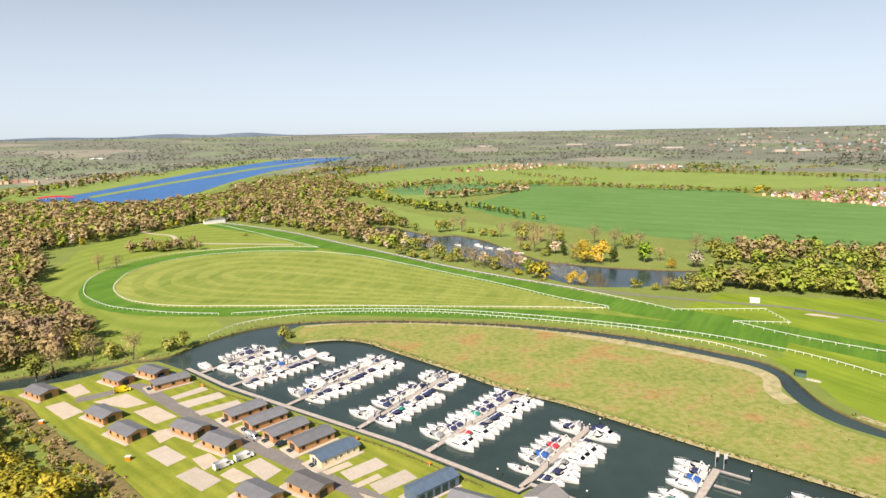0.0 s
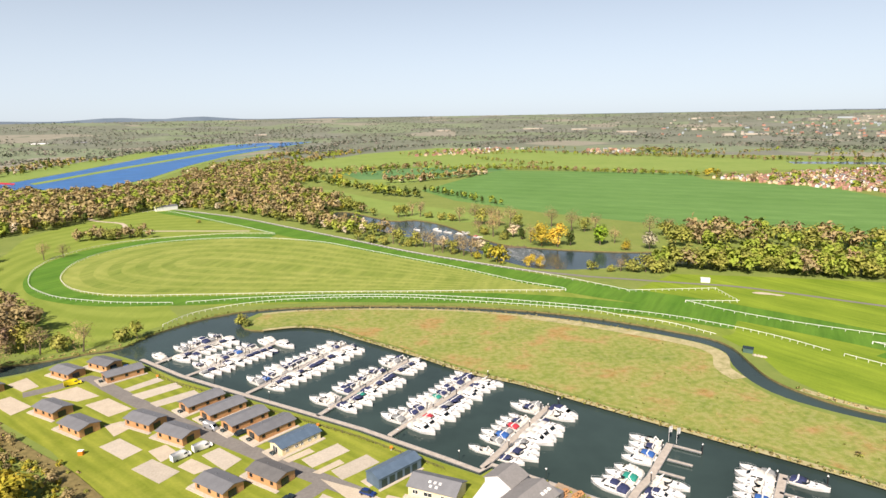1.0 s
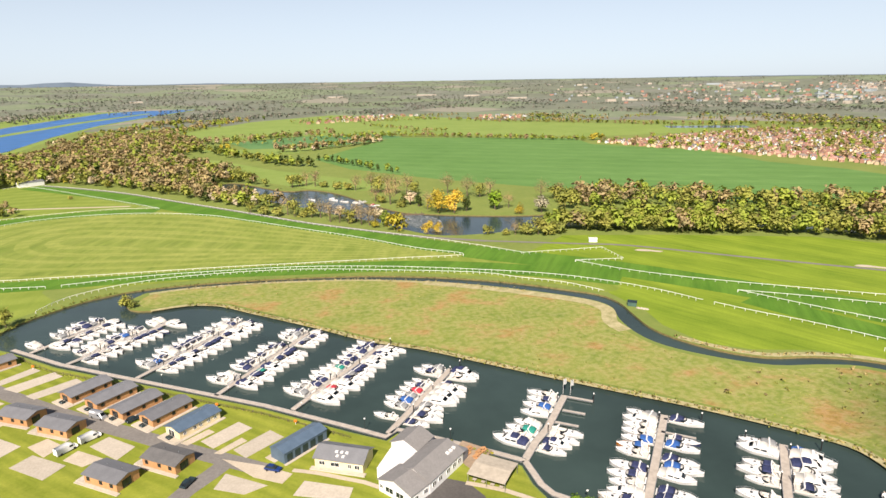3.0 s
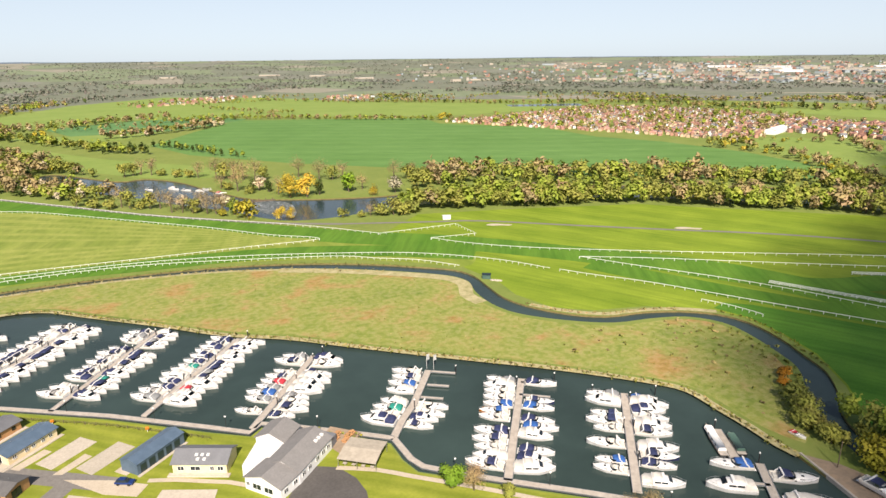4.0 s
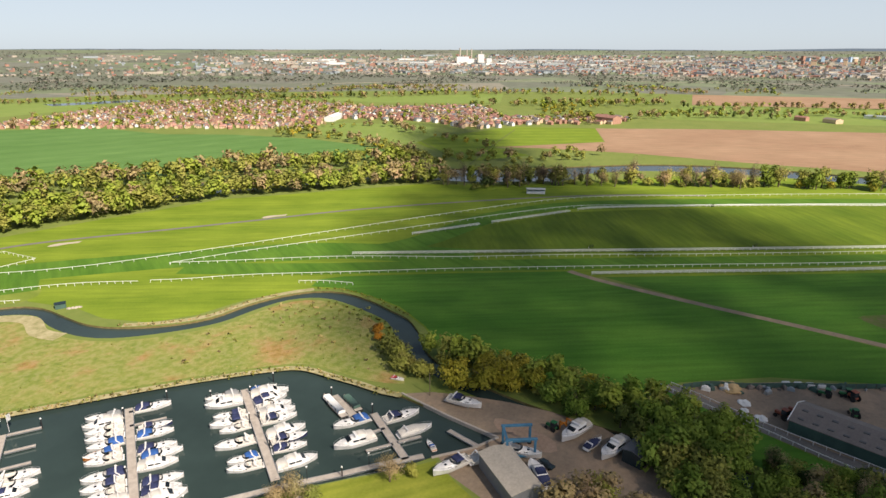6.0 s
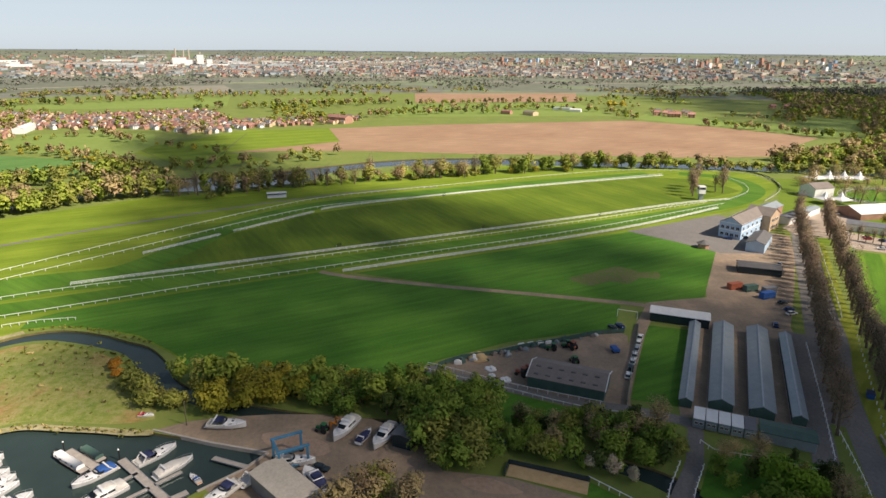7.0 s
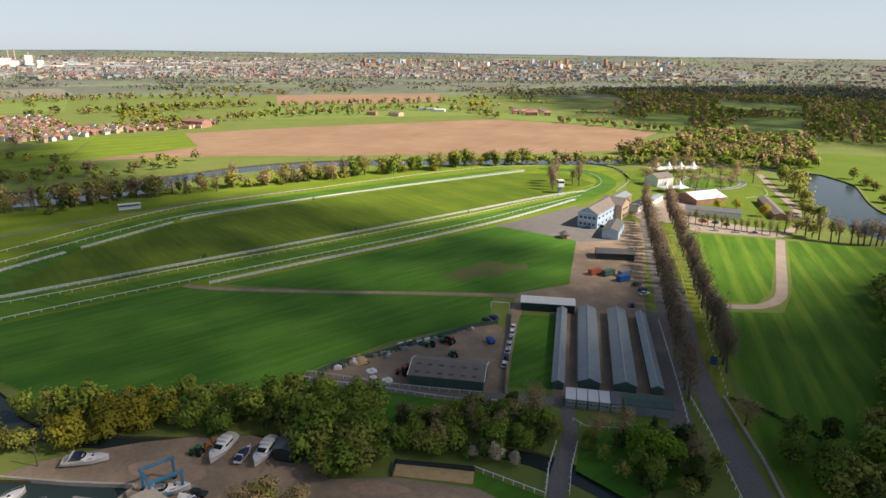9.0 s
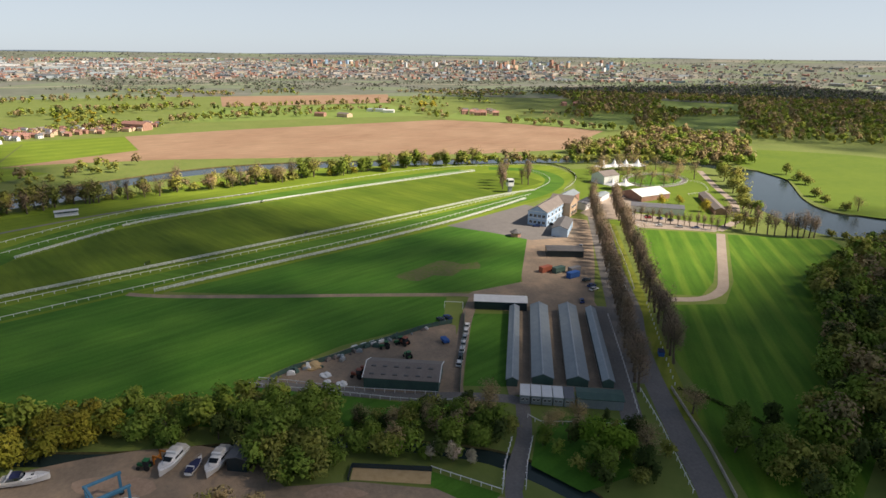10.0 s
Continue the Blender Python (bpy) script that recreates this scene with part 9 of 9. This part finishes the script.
town([(440, 868), (540, 890), (608, 918), (720, 945), (847, 979), (944, 775), (934, 597), (850, 560), (746, 534), (618, 486), (596, 560), (520, 712), (476, 790)], 48, 6.8, 9.2, 170, 0.52, 0.14)
town([(746, 534), (893, 580), (1013, 421), (843, 306), (725, 318), (763, 388), (752, 470)], 60, 8.5, 14, 45, 0.66)
town([(780, 430), (881, 384), (866, 291), (941, 174), (905, 140), (848, 160), (790, 262), (715, 300)], 60, 8.5, 14, 40, 0.66, 0.25)
town([(1034, -285), (1045, -380), (985, -350), (980, -300)], 80, 16, 22, 10)
town([(1085, -540), (1180, -540), (1180, -620), (1085, -620)], 80, 18, 30, 8)
town([(30, 1470), (165, 1490), (340, 1690), (250, 1760), (130, 1690)], 20, 17, 34, 0, 0.75, 0.3)
town([(400, 1480), (545, 1440), (600, 1600), (470, 1600)], 20, 19, 36, 0, 0.75, 0.3)
town([(-960, 1290), (-880, 1370), (-900, 1420), (-1000, 1360)], 20, 16, 30, 0)
for x, y, L, W, h, a, wl, rf in ((1084, -162, 30, 12, 4, 70, "whitewall", "steelroof"), (1060, -180, 18, 10, 4, 70, "whitewall", "white"), (1010, -64, 16, 10, 5, 60, "brick", "tile"), (996, -100, 22, 12, 5, 40, "buff", "brownroof"), (862, 172, 34, 16, 8, 60, "brick", "tile"),
                                 (-1384, 2560, 60, 25, 9, 10, "whitewall", "white"), (-1274, 2640, 50, 25, 9, 10, "whitewall", "greyroof"), (-1281, 2790, 50, 25, 8, 10, "whitewall", "white"), (-332, 822, 20, 10, 3, 30, "buff", "greyroof"), (-326, 838, 14, 8, 3, 30, "buff", "concrete"), (-251, 685, 22, 8, 4, 40, "whitewall", "greyroof"), (-154, 805, 14, 9, 6, 30, "brick", "tile"), (730, 520, 50, 12, 6, 20, "whitewall", "white")):
    far_box(x, y, 0, L, W, h, radians(a), wl, rf, h * 0.35)
# distant city: terraces, sheds, blocks
city = np.random.default_rng(77)
for k in range(9000):
    az = -city.uniform(22, 140)
    el = -city.uniform(0.62, 2.25)
    dense = math.exp(-((az + 85) / 34) ** 2)
    if city.uniform() > dense * (1.0 if el > -2.1 else 0.5):
        continue
    x, y, z = far_place(az, el)
    big = city.uniform()
    L, W, h, p = (city.uniform(8, 20), city.uniform(7, 9), city.uniform(5, 7), 2.4) if big < 0.9 else (city.uniform(30, 80), city.uniform(16, 30), city.uniform(6, 10), 0.4)
    wl, rf = (("brick", "tile"), ("concrete", "greyroof"), ("steelroof", "greyroof"), ("concrete", "brownroof"), ("brick", "greyroof"))[int(city.integers(5))] if big < 0.9 else (("concrete", "steelroof"), ("concrete", "concrete"), ("steelroof", "greyroof"))[int(city.integers(3))]
    far_box(x, y, z, L, W, h, city.uniform(0, math.pi), wl, rf, p)
for k in range(80):
    az, el = -city.uniform(50, 92), -city.uniform(0.95, 1.45)
    x, y, z = far_place(az, el)
    far_box(x, y, z, city.uniform(50, 150), city.uniform(20, 40), city.uniform(6, 10), radians(az) + city.normal() * 0.15, ("whitewall", "concrete", "steelroof")[k % 3], "concrete" if k % 3 else "steelroof", 0.5)
for k in range(60):
    az, el = -city.uniform(93, 120), -city.uniform(0.75, 1.3)
    x, y, z = far_place(az, el)
    far_box(x, y, z, city.uniform(12, 24), city.uniform(10, 16), city.uniform(14, 32), city.uniform(0, 3), ("whitewall", "buff", "brick", "paleblue")[k % 4], "greyroof", 0.4)
for az, el, L in ((12, -1.5, 90), (-4, -1.45, 120), (-12, -1.4, 160), (-16, -1.5, 120), (-30, -2.0, 160), (-20, -1.75, 140)):
    x, y, z = far_place(az, el)
    far_box(x, y, z, L * 0.6, 20, 6, radians(az), "concrete", "steelroof", 0.5)
for mat, quads in FAR.items():
    tagged(new("distant_buildings", quads_mesh("distant_buildings", np.array(quads), M[mat])), "distant town buildings packed along the skyline", "buildings", "", "stuff")
for daz, h, r in ((-0.75, 70, 3.2), (-0.35, 66, 3.2), (0.25, 74, 3.6), (-1.6, 58, 3.0)):
    x, y, z = far_place(-66.0 + daz, -1.28)
    bm = bmesh.new()
    tube(bm, (0, 0, -1), (0, 0, h), r * 1.3, r * 0.9, 10)
    ob = tagged(part("chimney_stack", bm, M["concrete"]), "tall pale power-station chimney on the skyline", "chimney", "power-station chimneys")
    ob.matrix_world = pose(x, y, z)
for az, L, W, h in ((-66.0, 60, 36, 34), (-67.6, 30, 26, 46), (-66.6, 44, 30, 24), (-68.3, 26, 20, 26)):
    x, y, z = far_place(az, -1.3)
    root = thing("power_station", "pale boxy power-station hall on the skyline", "building", pose(x, y, z, 0, 0, az), "power-station halls")
    bm = bmesh.new()
    box(bm, -L / 2, L / 2, -W / 2, W / 2, -1, h, 0.4)
    part("hall", bm, M["whitewall"], root)
    bm = bmesh.new()
    box(bm, -L / 2 - 0.3, L / 2 + 0.3, -W / 2 - 0.3, W / 2 + 0.3, h, h + 1.2)
    part("roof", bm, M["steelroof"], root)
# boathouse pontoons at the head of the rowing lake
for x, y, L, a, m in ((-562, 902, 60, 21, "white"),):
    bm = bmesh.new()
    for k in range(9):
        s = -L / 2 + k * L / 8.5
        box(bm, s, s + L / 10, -3.5, 3.5, 0.2, 1.2, 0.1)
    tagged(part("landing_stage", bm, M[m]), "row of landing stages at the head of the rowing lake", "stage", "landing stages").matrix_world = pose(x, y, 0, 0, 0, a)
# footpaths, far pond and the railway bank
flat("worn_patch", [(260, -46), (268, -57), (278, -72), (270, -80), (272, -88), (262, -86), (263, -78), (255, -71), (258, -63), (252, -55)], M["worn"], 0.07, "worn brown patch in the paddock turf", True, 4.0)
flat("earth_patch", [(138.7, 51.1), (139.6, 46.8), (138.8, 40.7), (135.2, 33.3), (132.0, 32.0), (129.9, 35.5), (132.2, 43.2), (134.6, 49.1)], M["earth"], 0.075, "churned pinkish earth in the boatyard", True, 2.0)
flat("earth_patch", [(122.4, -0.1), (124.1, -4.7), (122.5, -9.7), (119.1, -14.5), (118.2, -9.3), (119.5, -3.1)], M["earth"], 0.075, "pale bare earth beside the drive", True, 2.0)
strip("footpath", [(490, 211), (593, 232), (739, 258)], 1.5, M["worn"], 0.12, "narrow straight footpath across the meadow", 20)
strip("footpath", [(598, 313), (540, 262), (512, 236)], 1.3, M["worn"], 0.12, "narrow footpath across the meadow", 20)
flat("far_pond", [(706, 1115), (852, 1062), (825, 1010), (692, 1066)], M["river"], 0.12, "narrow grey pond beyond the village", False, category="water")
flat("far_meadow", [(977, 873), (1108, 710), (1331, 494), (1101, 415), (1015, 598)], M["pasture"], 0.06, "green fields behind the town", False)
flat("far_meadow", [(651, 488), (703, 492), (735, 367), (640, 320), (560, 310), (574, 422)], M["pasture"], 0.09, "rough green meadow below the village", False)
strip("railway_bank", [far_place(-52, -3.0)[:2], far_place(-68, -2.75)[:2], far_place(-90, -2.65)[:2], far_place(-110, -2.55)[:2]], 14, M["gravel"], 0.4, "pale straight motorway embankment", 60, category="road")

# ---------------------------------------------------------------- distant woods and hedges
fw = np.random.default_rng(55)
FARMIX = ["bare_tree", "olive_tree", "green_tree", "bare_tree", "dark_tree", "olive_tree"]
spots = []
for k in range(30000):
    az = fw.uniform(-142, 38)
    el = -(0.2 + 3.6 * fw.uniform() ** 1.15)
    x, y, z = far_place(az, el)
    town_here = math.exp(-((az + 85) / 34) ** 2) if -2.2 < el < -0.6 else 0.0
    if fw.uniform() < town_here * 0.7:
        continue
    m = noise.noise((x * 0.004, y * 0.004, 1.5)) + 0.35 * noise.noise((x * 0.014, y * 0.014, 7.0))
    if m > -0.12 + 0.3 * max(0, -el - 2.2) and not (x * x + y * y < 1350 ** 2 and az > -100):
        if not any(inside(x, y, f) for f in ((LAKE), [(-227, 1253), (-90, 1627), (113, 1844), (329, 1681), (507, 1351), (800, 1083), (683, 965), (488, 962)], [(1485, 119), (1542, -260), (1279, -218), (1212, 96)])):
            spots.append((x, y, z))
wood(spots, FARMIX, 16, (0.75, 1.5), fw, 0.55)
# park woods to the east, hedges and belts between the nearer fields
OPEN = ([(818, -427), (768, -460), (858, -514), (971, -588), (997, -518), (910, -474)], [(733, -497), (664, -548), (746, -617), (913, -750), (920, -648), (818, -554)], [(1038, -676), (938, -767), (1054, -862), (1135, -927), (1280, -832), (1166, -760)])
for field in OPEN:
    flat("far_meadow", field, M["pasture"], 0.07, "green field between the woods", False)
wood([p for p in scatter([(690, -470), (820, -480), (985, -460), (1085, -540), (1360, -640), (1700, -700), (1900, -1700), (1200, -1500), (700, -1000), (560, -680)], 13, fw) if not any(inside(p[0], p[1], f) for f in OPEN)], ["olive_tree", "deep_tree", "olive_tree", "green_tree", "bare_tree", "bare_tree", "yellow_bush"], 22, (0.6, 1.15), fw)


def belt(pts, gap, kinds, n, scale, wide):
    wood(clear_of_water([(x + fw.normal() * wide, y + fw.normal() * wide) for x, y, _ in spaced(smooth(pts, False, 20), gap)]), kinds, n, scale, fw)


belt([(590, 232), (640, 330), (700, 420), (640, 480)], 9, ["olive_tree", "yellow_bush", "bare_tree"], 60, (0.5, 0.9), 7)
belt([(560, 470), (600, 480), (620, 476)], 6, ["yellow_bush", "olive_tree"], 80, (0.8, 1.3), 5)
belt([(930, 150), (1000, 40), (1020, -60)], 8, FARMIX, 60, (0.6, 1.0), 5)
belt([(940, -240), (1020, -240), (1080, -180), (1100, -60), (1060, 60), (960, 140)], 8, FARMIX, 60, (0.6, 1.0), 8)
belt([(1150, 110), (1200, 0), (1240, -150), (1250, -230)], 7, FARMIX, 60, (0.7, 1.1), 10)
belt([(870, 180), (960, 260), (1040, 300), (1150, 200)], 7, ["olive_tree", "yellow_bush", "green_tree"], 70, (0.8, 1.3), 16)
belt([(1020, 420), (1100, 300), (1190, 130)], 6, FARMIX, 60, (0.7, 1.2), 16)
belt([(960, 880), (1110, 720), (1330, 500), (1400, 200)], 6, FARMIX, 50, (0.7, 1.2), 22)
belt([(560, 1330), (760, 1120), (900, 1080), (1000, 900)], 5, FARMIX, 50, (0.5, 0.9), 16)
belt([(880, -330), (760, -430), (700, -470)], 6, FARMIX, 70, (0.6, 1.0), 8)
belt([(-700, 900), (-720, 1200), (-740, 1700), (-720, 2500)], 6, MIX, 40, (0.8, 1.3), 20)
belt([(-860, 880), (-1000, 1200), (-1100, 1700)], 5, MIX, 40, (0.8, 1.4), 60)
belt([(-350, 1100), (-325, 1350), (-275, 1600), (-215, 2000), (-190, 2400)], 5, MIX, 50, (0.7, 1.2), 20)
belt([(-230, 1300), (-120, 1680), (60, 1900), (250, 1900)], 5, MIX, 50, (0.6, 1.1), 16)
belt([(300, 1560), (420, 1420), (560, 1300)], 8, MIX, 50, (0.5, 0.9), 8)
wood([(460, 905), (452, 900), (466, 898)], ["willow"], 300, (0.7, 0.9), fw)
wood([(-98, 955), (-90, 950)], ["willow"], 250, (0.6, 0.8), fw)
wood([(1130, -250), (1150, -262), (1165, -280), (1140, -275)], ["willow"], 100, (0.8, 1.1), fw)
hz = np.random.default_rng(2)
for k in range(95):
    # hedgerows and copses of the plain
    az, r = radians(hz.uniform(-16, 122)), hz.uniform(1020, 2500)
    x, y = r * math.sin(az), r * math.cos(az)
    a, n = hz.choice((0.35, 1.9)) + hz.normal() * 0.15, int(hz.integers(12, 34))
    line = [(x + math.cos(a) * 9 * i + hz.normal() * 3, y + math.sin(a) * 9 * i + hz.normal() * 3) for i in range(n)]
    if k % 3 == 0:
        line = [(x + hz.normal() * 40, y + hz.normal() * 22) for i in range(n)]
    fields = ([(593, 229), (680, 136), (794, 172), (850, 40), (890, -100), (930, -238), (869, -323), (758, -415), (598, -193)], [(1485, 119), (1542, -260), (1279, -218), (1212, 96)], [(440, 868), (847, 979), (944, 775), (934, 597), (618, 486)])
    wood([p for p in line if not any(inside(*p, f) for f in fields)], FARMIX, 12, (0.55, 0.95), hz)
# the last ridge of hills, the blue of haze put into its colour
n = 240
hill_v = []
for k in range(n + 1):
    a = k * math.tau / n
    r = 4890
    top = 84 + sum(h * math.exp(-((math.degrees(math.atan2(math.sin(a), math.cos(a))) + az) / w) ** 2) for az, h, w in ((23.0, 24, 3.2), (16.7, 22, 2.4), (31.0, 16, 3.0), (-98, 12, 6), (-72, 8, 5))) + 7 * noise.noise((math.cos(a) * 4, math.sin(a) * 4, 0.0)) + 5 * noise.noise((math.cos(a) * 13, math.sin(a) * 13, 3.0)) + 2.0 * noise.noise((math.cos(a) * 60, math.sin(a) * 60, 5.0))
    hill_v += [(math.sin(a) * (r - 60), math.cos(a) * (r - 60), 70), (math.sin(a) * r, math.cos(a) * r, top)]
M["hills"] = surface("haze_blue_hills", [(0.3, (0.09, 0.125, 0.17)), (0.7, (0.13, 0.17, 0.22))], 200, rough=1.0)
tagged(new("far_hills", raw_mesh("far_hills", hill_v, [(2 * k, 2 * k + 2, 2 * k + 3, 2 * k + 1) for k in range(n)], M["hills"])), "low hills along the horizon, coloured blue-grey for haze", "hills", "", "structure")

# ---------------------------------------------------------------- cumulus clouds high overhead, out of view, added for their shadows
M["cloud"] = surface("white_cloud", [(0.3, (0.8, 0.8, 0.82)), (0.7, (0.9, 0.9, 0.9))], 60, rough=1.0)


def edge_distance(x, y, poly):
    best = 1e9
    for (ax, ay), (bx, by) in zip(poly, poly[1:] + poly[:1]):
        dx, dy = bx - ax, by - ay
        t = max(0.0, min(1.0, ((x - ax) * dx + (y - ay) * dy) / (dx * dx + dy * dy)))
        best = min(best, math.hypot(x - ax - t * dx, y - ay - t * dy))
    return best


def cumulus(shade, height, gap, seed, inner=25.0, outer=35.0, thick=(0.62, 0.84)):
    """An unseen flat-based heap of puffs, thinning into wisps at its edge, shaped so that its shadow covers a stretch
    of the ground.
    """
    r = np.random.default_rng(seed)
    lift = sun_dir * (height / sun_dir.z)
    xs, ys = [p[0] for p in shade], [p[1] for p in shade]
    field = [(min(xs) - outer, min(ys) - outer), (max(xs) + outer, min(ys) - outer), (max(xs) + outer, max(ys) + outer), (min(xs) - outer, max(ys) + outer)]
    deep = lambda x, y: edge_distance(x, y, shade) * (1 if inside(x, y, shade) else -1)
    puffs = []
    for x, y in scatter(field, gap, r, 0.5):
        d = (deep(x, y) + outer) / (inner + outer)
        if d > 0 and r.uniform() < d:
            puffs.append((x, y, gap * r.uniform(*thick)))
    vs = []
    for x, y, s in puffs:
        q = BALL_V * (1 + 0.12 * r.normal(size=(12, 1))) * (s, s, s * 0.55)
        q[:, 2] = np.maximum(q[:, 2], -s * 0.18)
        vs.append(q + (x + lift.x, y + lift.y, height + r.uniform(0, 20)))
    fs = (BALL_F[None] + 12 * np.arange(len(vs))[:, None, None]).reshape(-1, 3)
    ob = new("cumulus_cloud", raw_mesh("cumulus_cloud", np.concatenate(vs), fs.tolist(), M["cloud"]))
    for p in ob.data.polygons:
        p.use_smooth = True
    return tagged(ob, "white cumulus cloud out of view, added to shade the ground", "cloud", "", "structure")


cumulus([(-40, -150), (43, -52), (86, -2), (114, 30), (137, 64), (166, 98), (202, 122), (247, 139), (300, 160), (370, 182), (430, 198), (488, 245), (590, 305), (730, 350), (700, 275), (585, 208), (510, 160), (455, 110), (432, 75), (412, 35), (375, -5), (346, -52), (320, -90), (292, -112), (260, -128), (231, -144), (206, -152), (196, -171), (199, -195), (212, -225), (230, -258), (252, -300), (300, -360), (200, -450), (0, -400)], 2600, 12, 1)
# overlaps the first cloud, added to deepen the shade on the near lawns
cumulus([(-40, -150), (85, -52), (150, -58), (180, -95), (186, -140), (176, -180), (196, -235), (225, -310), (200, -450), (0, -400)], 2700, 11, 3, 30, 40, (0.7, 0.92))
cumulus([(560, -657), (694, -595), (820, -480), (969, -440), (1180, -440), (1450, -430), (1640, -620), (1760, -1000), (1700, -1700), (900, -1500)], 2600, 24, 2, 60, 100, (0.5, 0.7))

# unused patterns are taken away again
for pattern in [ob for ob, _ in BOATS] + list(SPECIAL.values()) + [L1, L2, L3, L4, TR, LOADER] + list(CARS.values()) + list(VANS.values()):
    if pattern.name not in USED:
        for o in (*pattern.children_recursive, pattern):
            bpy.data.objects.remove(o)

# ---------------------------------------------------------------- red footbridge over the end of the rowing lake
bridge = thing("footbridge", "long red arched footbridge over the end of the rowing lake", "bridge", pose(-608, 988, 0, 0, 0, 10))
bm = bmesh.new()
for k in range(10):
    x0, x1 = -26 + k * 5.2, -26 + (k + 1) * 5.2
    z = 1.6 + 2.2 * (1 - ((x0 + x1) / 52) ** 2)
    box(bm, x0, x1, -2.0, 2.0, z, z + 0.5)
part("deck", bm, M["concrete"], bridge)
for side in (-2.1, 1.9):
    bm = bmesh.new()
    for k in range(10):
        x0, x1 = -26 + k * 5.2, -26 + (k + 1) * 5.2
        z = 1.2 + 2.2 * (1 - ((x0 + x1) / 52) ** 2)
        box(bm, x0, x1, side, side + 0.2, z, z + 2.2)
    part("parapet", bm, M["red"], bridge, "red painted side girder")
for x in (-13, 0, 13):
    bm = bmesh.new()
    box(bm, x - 0.5, x + 0.5, -1.5, 1.5, 0, 1.2 + 2.2 * (1 - (x / 26) ** 2))
    part("pier", bm, M["concrete"], bridge)

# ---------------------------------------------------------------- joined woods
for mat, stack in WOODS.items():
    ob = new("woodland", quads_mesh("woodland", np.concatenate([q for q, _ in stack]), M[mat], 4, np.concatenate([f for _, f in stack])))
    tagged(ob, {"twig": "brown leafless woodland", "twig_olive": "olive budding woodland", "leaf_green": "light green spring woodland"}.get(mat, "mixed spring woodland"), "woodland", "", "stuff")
